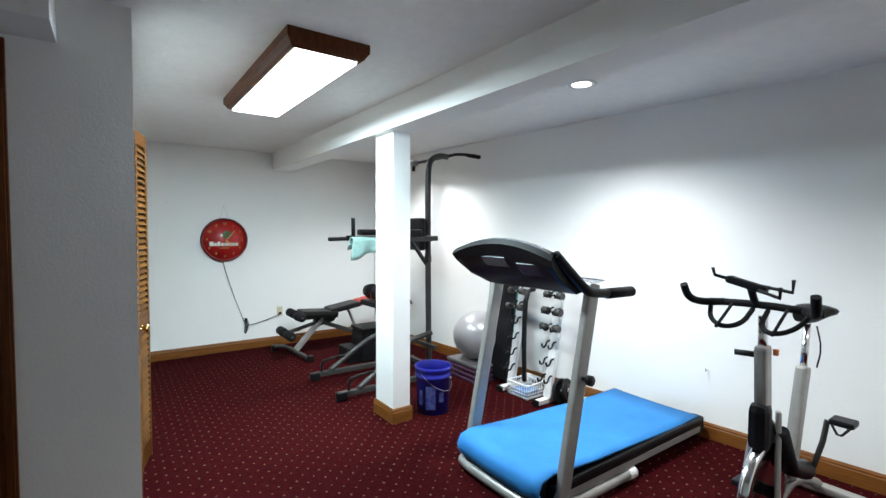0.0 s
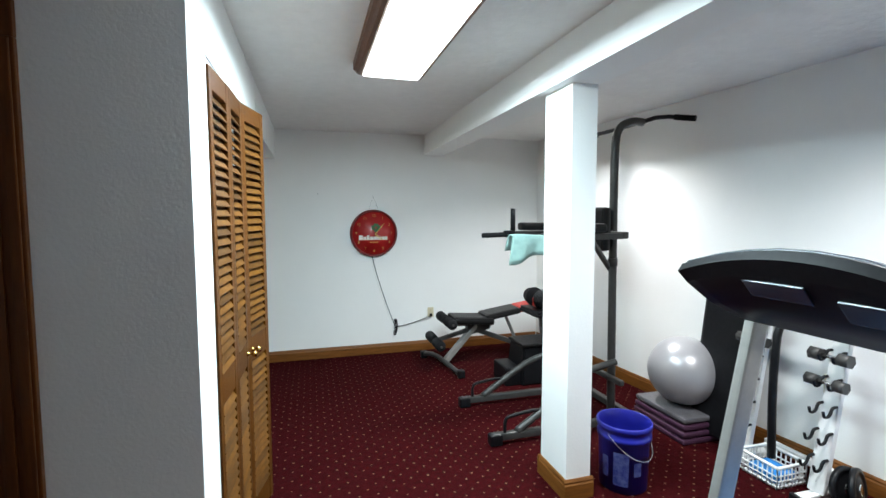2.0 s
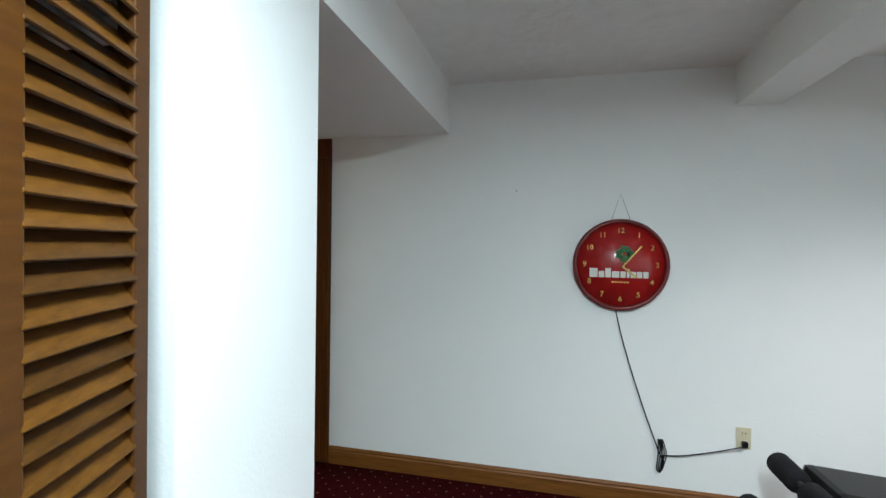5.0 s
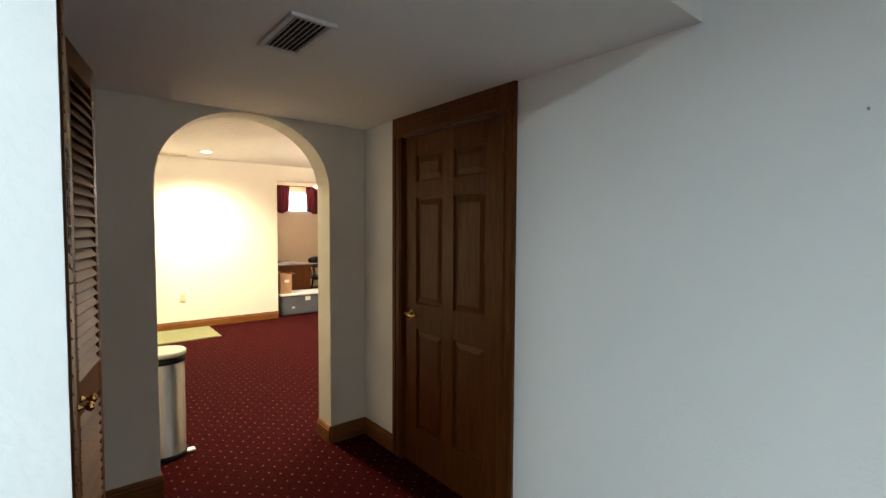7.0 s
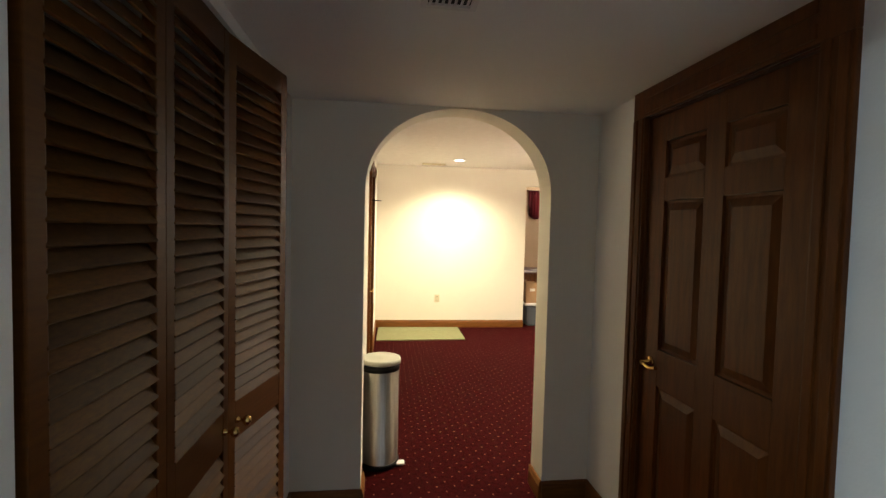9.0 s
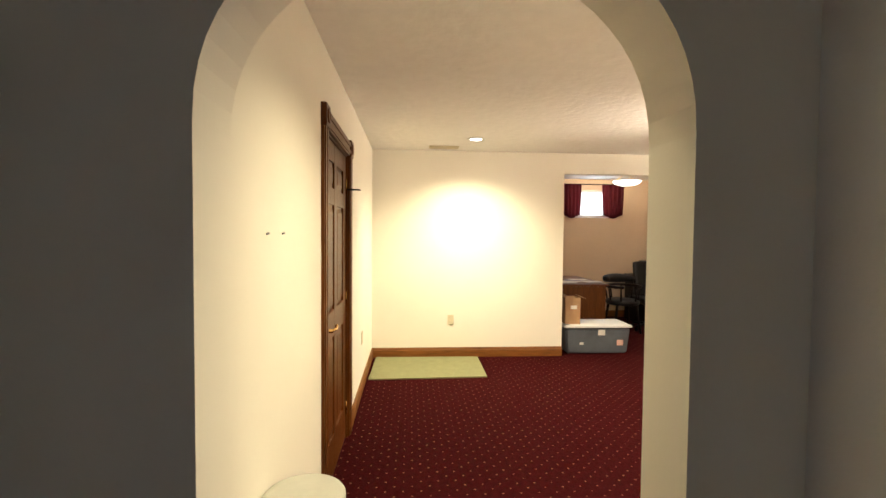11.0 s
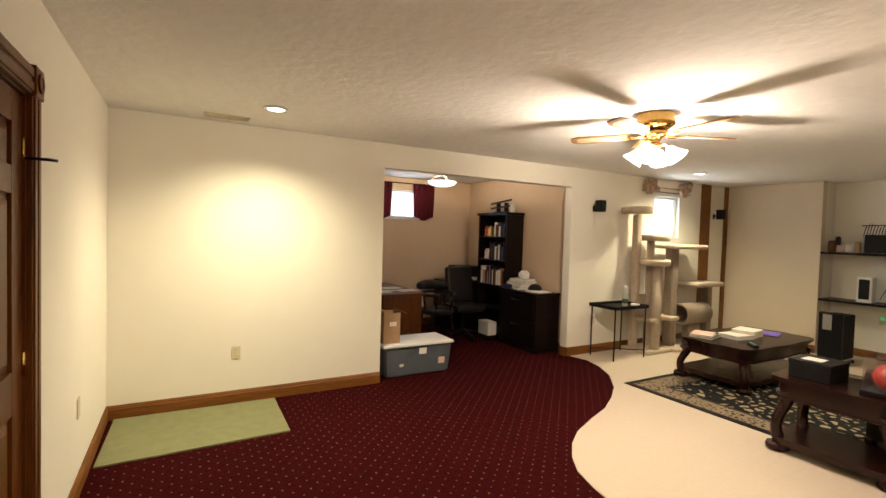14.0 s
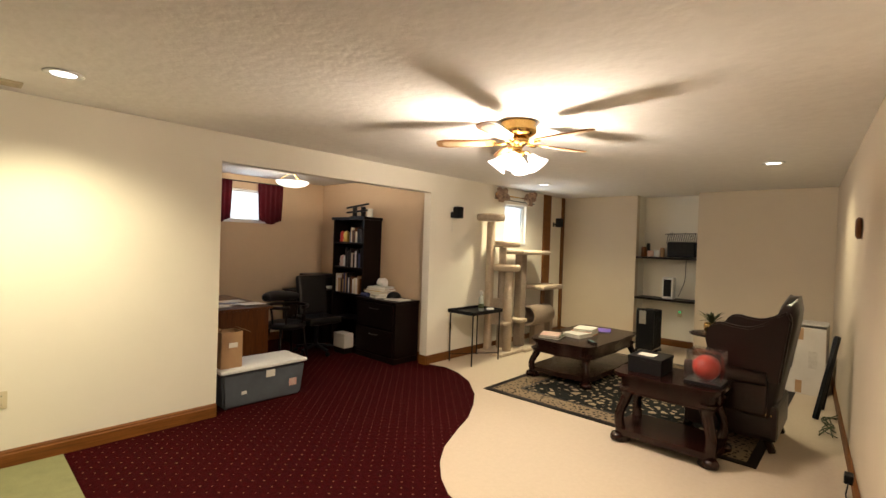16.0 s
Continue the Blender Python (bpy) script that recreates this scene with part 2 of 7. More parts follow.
M_PINK = mat("pink_print_cover", (0.55, 0.28, 0.24), 0.6, color2=(0.62, 0.52, 0.42), scale=14)
M_VIOLET = mat("violet_cover", (0.16, 0.10, 0.50), 0.5)
M_BALLRED = mat("red_ball_rubber", (0.34, 0.022, 0.010), 0.45, color2=(0.25, 0.015, 0.008), scale=20)
M_PLANT = mat("dull_green_leaf", (0.07, 0.09, 0.035), 0.7, color2=(0.05, 0.06, 0.025), scale=20)
M_NAVY = mat("navy_cloth", (0.03, 0.035, 0.09), 0.9)
M_ORANGE = mat("orange_cover", (0.55, 0.16, 0.05), 0.6)


# ---- mesh helpers ----
def add_box(bm, c, s, bevel=0.0, m=None):
    """A box of size s round c, with its edges rounded."""
    tb = bmesh.new()
    bmesh.ops.create_cube(tb, size=1.0)
    bmesh.ops.scale(tb, vec=s, verts=tb.verts)
    if bevel:
        bmesh.ops.bevel(tb, geom=tb.edges[:], offset=min(bevel, min(s) * 0.45), segments=2, affect="EDGES", profile=0.6)
    bmesh.ops.transform(tb, matrix=Matrix.Translation(c) @ (m or Matrix()), verts=tb.verts)
    made = {v: bm.verts.new(v.co) for v in tb.verts}
    for f in tb.faces:
        bm.faces.new([made[v] for v in f.verts])
    tb.free()
    return bm


def box(c, s, bevel=0.004, m=None):
    return add_box(bmesh.new(), c, s, bevel, m)


def span(x0, x1, y0, y1, z0, z1, bevel=0.0):
    return box(((x0 + x1) / 2, (y0 + y1) / 2, (z0 + z1) / 2), (abs(x1 - x0), abs(y1 - y0), abs(z1 - z0)), bevel)


def add_tube(bm, pts, r, n=10, smooth=0):
    """A round bar along a line of points; smooth rounds its corners."""
    P = [Vector(p) for p in pts]
    for _ in range(smooth):
        Q = [P[0]]
        for a, b in zip(P, P[1:]):
            Q += [a.lerp(b, 0.25), a.lerp(b, 0.75)]
        P = Q + [P[-1]]
    radii = r if isinstance(r, (list, tuple)) else [r] * len(P)
    if len(radii) != len(P):
        radii = [radii[min(len(radii) - 1, int(i * len(radii) / len(P)))] for i in range(len(P))]
    rings = []
    side = None
    for i, p in enumerate(P):
        d = (P[min(i + 1, len(P) - 1)] - P[max(i - 1, 0)]).normalized()
        if side is None:
            side = d.orthogonal().normalized()
        side = (side - d * side.dot(d)).normalized()
        up = d.cross(side)
        rings.append([bm.verts.new(p + (side * math.cos(a) + up * math.sin(a)) * radii[i]) for a in (2 * math.pi * k / n for k in range(n))])
    for a, b in zip(rings, rings[1:]):
        for k in range(n):
            bm.faces.new((a[k], a[(k + 1) % n], b[(k + 1) % n], b[k])).smooth = True
    bm.faces.new(rings[0][::-1])
    bm.faces.new(rings[-1])
    return bm


def tube(pts, r, n=10, smooth=0):
    return add_tube(bmesh.new(), pts, r, n, smooth)


def beam(pts, w, h, bevel=0.004):
    """A square bar between two points."""
    a, b = Vector(pts[0]), Vector(pts[1])
    q = (b - a).to_track_quat("X", "Z").to_matrix().to_4x4()
    return box((a + b) / 2, ((b - a).length, w, h), bevel, q)


def add_lathe(bm, prof, c=(0, 0, 0), n=24, m=None):
    """A turned shape from (radius, height) pairs."""
    m = Matrix.Translation(c) @ (m or Matrix())
    rings = [[bm.verts.new(m @ Vector((max(r, 1e-4) * math.cos(2 * math.pi * k / n), max(r, 1e-4) * math.sin(2 * math.pi * k / n), z))) for k in range(n)] for r, z in prof]
    for a, b in zip(rings, rings[1:]):
        for k in range(n):
            bm.faces.new((a[k], a[(k + 1) % n], b[(k + 1) % n], b[k])).smooth = True
    bm.faces.new(rings[0][::-1])
    bm.faces.new(rings[-1])
    return bm


def lathe(prof, c=(0, 0, 0), n=24, m=None):
    return add_lathe(bmesh.new(), prof, c, n, m)


def prism(poly, z0, z1, m=None):
    """A flat outline given thickness."""
    bm = bmesh.new()
    lo = [bm.verts.new((x, y, z0)) for x, y in poly]
    hi = [bm.verts.new((x, y, z1)) for x, y in poly]
    bm.faces.new(lo[::-1])
    bm.faces.new(hi)
    k = len(poly)
    for i in range(k):
        bm.faces.new((lo[i], lo[(i + 1) % k], hi[(i + 1) % k], hi[i]))
    if m:
        bmesh.ops.transform(bm, matrix=m, verts=bm.verts)
    return bm


def mesh_of(bm, name, material):
    bmesh.ops.recalc_face_normals(bm, faces=bm.faces)
    me = bpy.data.meshes.new(name)
    bm.to_mesh(me)
    bm.free()
    me.materials.append(material)
    return me


def part(name, bm, material, parent, label=""):
    ob = new(name, mesh_of(bm, name, material))
    ob.parent = parent
    # parents stand unturned, so places are given in the world
    base = parent.matrix_basis.translation.copy()
    if parent.parent:
        base += parent.parent.matrix_basis.translation
    ob.matrix_basis = Matrix.Translation(-base) if parent.type == "EMPTY" and not parent.parent else Matrix()
    if label:
        ob["label"] = label
    return ob


def thing(name, at, label, category, group=""):
    ob = new(name)
    ob.empty_display_size = 0.1
    ob.matrix_basis = Matrix.Translation(at)
    return tagged(ob, label, category, group)


def single(name, bm, material, label, category, group=""):
    return tagged(new(name, mesh_of(bm, name, material)), label, category, group)


def structure(name, bm, material, label):
    return tagged(new(name, mesh_of(bm, name, material)), label, "", "", "structure")


# ---- structure: floor and ceilings ----
structure("floor", prism([(-9.4, -2.0), (4.4, -2.0), (4.4, 13.8), (-9.4, 13.8)], -0.12, 0.0), M_CARPET, "burgundy carpet with rows of small tan dots")
curve = [(-6.56, 9.74), (-6.30, 9.80), (-6.02, 9.72), (-5.72, 9.55), (-5.40, 9.25), (-5.20, 8.98), (-5.02, 8.68), (-4.90, 8.38), (-4.76, 8.07), (-4.62, 7.87), (-4.46, 7.71), (-4.30, 7.60), (-4.10, 7.535), (-3.87, 7.49), (-3.5, 7.46), (-2.9, 7.46), (liv_east(7.46), 7.46)]
structure("floor_beige_carpet", prism(curve + [(liv_east(13.2), 13.215), (NICHE[1], 13.215), (NICHE[1], 13.62), (NICHE[0], 13.62), (NICHE[0], 13.215), (-6.56, 13.215)], -0.01, 0.005), M_BEIGE_CARPET, "cream beige carpet with a curved edge")
structure("ceiling", prism([(CLOSET_X, -2.0), (4.4, -2.0), (4.4, 6.3), (CLOSET_X, 6.3)], CEIL, CEIL + 0.15), M_CEIL, "white textured gym ceiling")
structure("ceiling_entry", prism([(-2.2, -2.0), (CLOSET_X, -2.0), (CLOSET_X, 2.5), (-2.2, 2.5)], CEIL, CEIL + 0.15), M_CEIL, "white textured ceiling by the entry")
# unseen slab, added so that no sky light leaks through the louvres
structure("ceiling_closets", span(-2.05, CLOSET_X - 0.004, CLOSET_Y0 + 0.06, CLOSET_Y1 - 0.102, CEIL, CEIL + 0.12), M_WALL, "unseen closet ceiling added to keep sky light out")
structure("ceiling_hall", span(ARCH_X1 + 0.10, CLOSET_X, CLOSET_Y1 - 0.1, NORTH + 0.1, HALL_CEIL, CEIL + 0.1), M_WALL, "lowered white hall ceiling")
structure("ceiling_room", prism([(-9.4, 4.6), (-2.0, 4.6), (-2.0, 13.8), (-9.4, 13.8)], CEIL + 0.004, CEIL + 0.15), M_CEIL, "cream textured living room ceiling")

# ---- structure: walls ----
DOOR_H = 2.055


def wall_x(name, y0, y1, x0, x1, holes, material, label, top=CEIL):
    """A wall along x between y0 and y1, with door holes (x0, x1, z0, z1)."""
    bm = bmesh.new()
    x = x0
    for h0, h1, z0, z1 in sorted(holes):
        add_box(bm, ((x + h0) / 2, (y0 + y1) / 2, top / 2), (h0 - x, y1 - y0, top))
        if z1 < top:
            add_box(bm, ((h0 + h1) / 2, (y0 + y1) / 2, (z1 + top) / 2), (h1 - h0, y1 - y0, top - z1))
        if z0 > 0:
            add_box(bm, ((h0 + h1) / 2, (y0 + y1) / 2, z0 / 2), (h1 - h0, y1 - y0, z0))
        x = h1
    add_box(bm, ((x + x1) / 2, (y0 + y1) / 2, top / 2), (x1 - x, y1 - y0, top))
    return structure(name, bm, material, label)


def wall_y(name, x0, x1, y0, y1, holes, material, label, top=CEIL):
    bm = bmesh.new()
    y = y0
    for h0, h1, z0, z1 in sorted(holes):
        add_box(bm, ((x0 + x1) / 2, (y + h0) / 2, top / 2), (x1 - x0, h0 - y, top))
        if z1 < top:
            add_box(bm, ((x0 + x1) / 2, (h0 + h1) / 2, (z1 + top) / 2), (x1 - x0, h1 - h0, top - z1))
        if z0 > 0:
            add_box(bm, ((x0 + x1) / 2, (h0 + h1) / 2, z0 / 2), (x1 - x0, h1 - h0, z0))
        y = h1
    add_box(bm, ((x0 + x1) / 2, (y + y1) / 2, top / 2), (x1 - x0, y1 - y, top))
    return structure(name, bm, material, label)


wall_x("wall_north_gym", NORTH, NORTH + 0.12, ARCH_X0, 3.45, [(-1.48, -0.63, 0, DOOR_H)], M_WALL, "white painted wall with a wall clock")
structure("wall_east_gym", prism([(gym_east(-2.0), -2.0), (gym_east(NORTH), NORTH), (gym_east(NORTH) + 0.15, NORTH), (gym_east(-2) + 0.15, -2.0)], 0, CEIL), M_WALL, "long white painted gym wall")
structure("wall_south_gym", span(-2.2, 4.3, -2.0, -1.85, 0, CEIL), M_WALL, "white painted wall")
structure("wall_west_gym", span(-2.2, -2.05, -1.85, 2.5, 0, CEIL), M_WALL, "white painted wall")
wall_x("wall_closet_end", CLOSET_Y0, CLOSET_Y0 + 0.11, -2.05, CLOSET_X, [(-1.06, -0.235, 0, DOOR_H)], M_WALL, "white painted closet end wall")
BIF_Y0, BIF_Y1, BIF_TOP = 2.72, 3.93, 2.13
wall_y("wall_closet_front", CLOSET_X - 0.11, CLOSET_X - 0.002, CLOSET_Y0 + 0.11, CLOSET_Y1, [(BIF_Y0, BIF_Y1, 0, BIF_TOP)], M_WALL, "white painted closet wall with bifold opening")
HB_X0, HB_X1, HB_Y = -1.76, -0.17, 4.43
wall_x("wall_hall_closet", HB_Y - 0.11, HB_Y - 0.002, ARCH_X0, CLOSET_X - 0.112, [(HB_X0, HB_X1, 0, 2.12)], M_WALL, "white painted hall wall with bifold opening")
structure("wall_closet_partition", span(-1.96, CLOSET_X - 0.115, 3.40, 3.46, 0, CEIL), M_WALL, "plain partition between the two closets")
structure("wall_closet_back", span(-2.05, -1.962, 2.515, 4.31, 0, CEIL), M_WALL, "plain closet back wall")
structure("beam_soffit", span(1.865, 2.085, -1.85, NORTH, BEAM_Z, CEIL + 0.01), M_WALL, "white boxed ceiling beam")
structure("column", span(1.925, 2.075, 3.06, 3.345, 0, BEAM_Z), M_WALL, "white boxed support post")
structure("soffit_entry", span(-2.05, 0.01, 2.18, CLOSET_Y0, 2.26, CEIL + 0.01), M_WALL, "white boxed soffit above the entry door")


def arch_wall():
    bm = bmesh.new()
    yc, hw, spring, rise = (ARCH_Y0 + ARCH_Y1) / 2, (ARCH_Y1 - ARCH_Y0) / 2, 1.71, 0.45
    add_box(bm, ((ARCH_X0 + ARCH_X1) / 2, (4.31 + ARCH_Y0) / 2, CEIL / 2), (ARCH_X0 - ARCH_X1, ARCH_Y0 - 4.31, CEIL))
    add_box(bm, ((ARCH_X0 + ARCH_X1) / 2, (ARCH_Y1 + 6.20) / 2, CEIL / 2), (ARCH_X0 - ARCH_X1, 6.20 - ARCH_Y1, CEIL))
    n = 28
    prof = [(yc - hw * math.cos(math.pi * k / n), spring + rise * math.sin(math.pi * k / n) ** 0.92) for k in range(n + 1)]
    for (ya, za), (yb, zb) in zip(prof, prof[1:]):
        v = [[bm.verts.new((x, y, z)) for y, z in ((ya, za), (yb, zb), (yb, CEIL), (ya, CEIL))] for x in (ARCH_X0, ARCH_X1)]
        for q in v:
            bm.faces.new(q)
        bm.faces.new((v[0][0], v[0][1], v[1][1], v[1][0]))
    bmesh.ops.remove_doubles(bm, verts=bm.verts, dist=0.0005)
    return structure("wall_arch", bm, M_CREAM, "cream wall with a round-topped archway")


arch_wall()
wall_x("wall_room_south", B_Y - 0.12, B_Y, FAR_X, ARCH_X1, [(-4.42, -3.52, 0, DOOR_H)], M_CREAM, "cream wall with a panelled door")
WIN = (11.34, 11.94, 1.60, 2.22)
wall_y("wall_room_west", FAR_X - 0.12, FAR_X, B_Y - 0.12, LIV_Y, [(OFF_Y0, OFF_Y1, 0, OFF_TOP), WIN], M_CREAM, "cream wall with an office opening and a small window")
wall_x("wall_room_north", LIV_Y, LIV_Y + 0.12, FAR_X - 0.12, -2.4, [(NICHE[0], NICHE[1], 0, CEIL)], M_BEIGE, "beige wall with a shelved niche")
bm = span(NICHE[0] - 0.05, NICHE[1] + 0.05, LIV_Y + 0.40, LIV_Y + 0.46, 0, CEIL)
add_box(bm, (NICHE[0] - 0.025, LIV_Y + 0.26, CEIL / 2), (0.05, 0.28, CEIL))
add_box(bm, (NICHE[1] + 0.025, LIV_Y + 0.26, CEIL / 2), (0.05, 0.28, CEIL))
structure("wall_niche", bm, M_CREAM, "pale back of the wall niche")
structure("wall_room_east", prism([(-2.15, 6.20), (liv_east(LIV_Y), LIV_Y), (liv_east(LIV_Y) + 0.12, LIV_Y), (-2.03, 6.20)], 0, CEIL), M_BEIGE, "long beige living room wall")
OW = (8.06, 8.80, 1.80, 2.27)
wall_y("wall_office_west", OFFICE_X - 0.15, OFFICE_X, 5.7, 9.9, [OW], M_TAN, "tan office wall with a small high window")
structure("wall_office_north", span(OFFICE_X, FAR_X - 0.12, 9.78, 9.9, 0, CEIL), M_TAN, "tan office wall")
structure("wall_office_south", span(OFFICE_X, FAR_X - 0.12, 5.7, 5.82, 0, CEIL), M_TAN, "tan office wall")


# ---- baseboards and trims ----
def baseboard(a, b, out, h=0.115):
    """Oak skirting from a to b, standing proud towards out."""
    a, b, out = Vector((*a, 0)), Vector((*b, 0)), Vector((*out, 0)).normalized()
    prof = [(0, 0), (0.016, 0), (0.016, h * 0.72), (0.011, h * 0.80), (0.013, h * 0.88), (0.006, h), (0, h)]
    bm = bmesh.new()
    ends = [[bm.verts.new(p + out * u + Vector((0, 0, z))) for u, z in prof] for p in (a, b)]
    k = len(prof)
    for i in range(k):
        bm.faces.new((ends[0][i], ends[0][(i + 1) % k], ends[1][(i + 1) % k], ends[1][i]))
    bm.faces.new(ends[0])
    bm.faces.new(ends[1][::-1])
    return structure("baseboard", bm, M_OAKH, "golden oak moulded skirting board")


def e_(y):
    return gym_east(y) - 0.001


for a, b, out in (((-0.53, NORTH), (3.29, NORTH), (0, -1)), ((ARCH_X0, NORTH), (-1.58, NORTH), (0, -1)),
                  ((e_(-1.8), -1.8), (e_(6.05), 6.05), (-1, -0.085)),
                  ((CLOSET_X, BIF_Y1 + 0.06), (CLOSET_X, CLOSET_Y1), (1, 0)), ((CLOSET_X, CLOSET_Y0), (CLOSET_X, BIF_Y0 - 0.06), (1, 0)),
                  ((-0.14, CLOSET_Y0), (CLOSET_X, CLOSET_Y0), (0, -1)),
                  ((ARCH_X0, ARCH_Y1), (ARCH_X0, NORTH), (1, 0)), ((ARCH_X0, HB_Y), (ARCH_X0, ARCH_Y0), (1, 0)),
                  ((ARCH_X0, ARCH_Y1), (ARCH_X1, ARCH_Y1), (0, -1)), ((ARCH_X0, ARCH_Y0), (ARCH_X1, ARCH_Y0), (0, 1)),
                  ((ARCH_X0, HB_Y), (HB_X0 - 0.03, HB_Y), (0, 1)),
                  ((FAR_X, B_Y), (-4.55, B_Y), (0, 1)), ((-3.40, B_Y), (ARCH_X1, B_Y), (0, 1)),
                  ((FAR_X, B_Y), (FAR_X, OFF_Y0), (1, 0)), ((FAR_X, OFF_Y1), (FAR_X, LIV_Y), (1, 0)),
                  ((FAR_X, LIV_Y), (NICHE[0], LIV_Y), (0, -1)), ((NICHE[1], LIV_Y), (-2.70, LIV_Y), (0, -1)),
                  ((NICHE[0], LIV_Y + 0.40), (NICHE[1], LIV_Y + 0.40), (0, -1)),
                  ((-2.15, ARCH_Y1), (-2.15, 6.20), (-1, 0)), ((-2.16, 6.21), (liv_east(13.2), 13.2), (-1, -0.0765)),
                  ((-9.15, 9.78), (-6.68, 9.78), (0, -1)), ((OFFICE_X, 5.82), (OFFICE_X, 9.78), (1, 0)),
                  ((1.91, 3.06), (2.09, 3.06), (0, -1)), ((1.925, 3.06), (1.925, 3.345), (-1, 0)), ((2.075, 3.06), (2.075, 3.345), (1, 0)), ((1.91, 3.345), (2.09, 3.345), (0, 1)),
                  ((FAR_X - 0.12, OFF_Y1), (FAR_X, OFF_Y1), (0, -1))):
    baseboard(a, b, out)
for y0, y1 in ((12.49, 12.71), (13.13, 13.21)):
    structure("trim", span(FAR_X, FAR_X + 0.03, y0, y1, 0.115, CEIL), M_OAKH, "vertical golden oak trim board")

# ---- doors ----
def panel_at(a, b):
    """The pose that stands a leaf's local x axis on the line from a to b."""
    d = Vector((b[0] - a[0], b[1] - a[1], 0))
    return Matrix.Translation((a[0], a[1], 0)) @ Matrix.Rotation(math.atan2(d.y, d.x), 4, "Z"), d.length


def louvre_leaf(parent, a, b, height, knob=None, tilt=34):
    """One louvred leaf of a bifold door, frame and slats."""
    m, w = panel_at(a, b)
    st, th = 0.042, 0.028
    bm = bmesh.new()
    for c, s in (((st / 2, 0, height / 2), (st, th, height)), ((w - st / 2, 0, height / 2), (st, th, height)),
                 ((w / 2, 0, height - 0.04), (w - 2 * st, th - 0.002, 0.08)), ((w / 2, 0, 0.90), (w - 2 * st, th - 0.002, 0.12)), ((w / 2, 0, 0.07), (w - 2 * st, th - 0.002, 0.12))):
        add_box(bm, c, s, 0.003)
    leaf = part("door_leaf", bm, M_OAK, parent)
    leaf.matrix_basis = leaf.matrix_basis @ m
    bm = box((0, 0, 0), (w - 2 * st + 0.01, 0.006, 0.054), 0.002, Matrix.Rotation(radians(tilt), 4, "X"))
    me = mesh_of(bm, "slat", M_LOUVRE)
    for z0, z1 in ((0.965, height - 0.085), (0.135, 0.84)):
        n = int((z1 - z0) / 0.0365)
        for k in range(n):
            s = new("slat", me)
            s.parent = leaf
            s.matrix_basis = Matrix.Translation((w / 2, 0, z0 + (k + 0.5) * (z1 - z0) / n))
    if knob:
        for side in (-1, 1):
            prof = [(0.011, 0.0), (0.011, 0.006), (0.006, 0.010), (0.006, 0.022), (0.014, 0.028), (0.017, 0.036), (0.012, 0.044), (0.003, 0.047)]
            part("knob", lathe(prof, (knob, side * 0.014, 0.90), 14, Matrix.Rotation(radians(-90 * side), 4, "X")), M_BRASS, leaf, "round brass knob")
    return leaf


gb = thing("bifold_door", (CLOSET_X, 3.3, 0), "golden oak louvred bifold closet door, partly folded open", "door")
g0, g1, g2, g3, g4 = (0.258, 2.735), (0.278, 3.022), (0.288, 3.303), (0.358, 3.582), (0.262, 3.86)
louvre_leaf(gb, g1, g0, 2.10)
louvre_leaf(gb, g2, g1, 2.10, 0.045)
louvre_leaf(gb, g3, g2, 2.10, 0.245)
louvre_leaf(gb, g4, g3, 2.10)
hb = thing("bifold_door", (-0.96, HB_Y, 0), "dark oak louvred bifold closet door in the unlit hall", "door")
h0, h1, h2, h3, h4 = (-0.185, 4.42), (-0.575, 4.425), (-0.965, 4.43), (-1.345, 4.515), (-1.735, 4.42)
louvre_leaf(hb, h0, h1, 2.085, None, -34)
louvre_leaf(hb, h1, h2, 2.085, 0.345, -34)
louvre_leaf(hb, h2, h3, 2.085, 0.05, -34)
louvre_leaf(hb, h3, h4, 2.085, None, -34)
structure("trim_bifold_track", span(CLOSET_X - 0.06, CLOSET_X - 0.01, BIF_Y0, BIF_Y1, 2.104, BIF_TOP), M_WHITE, "white bifold door track")


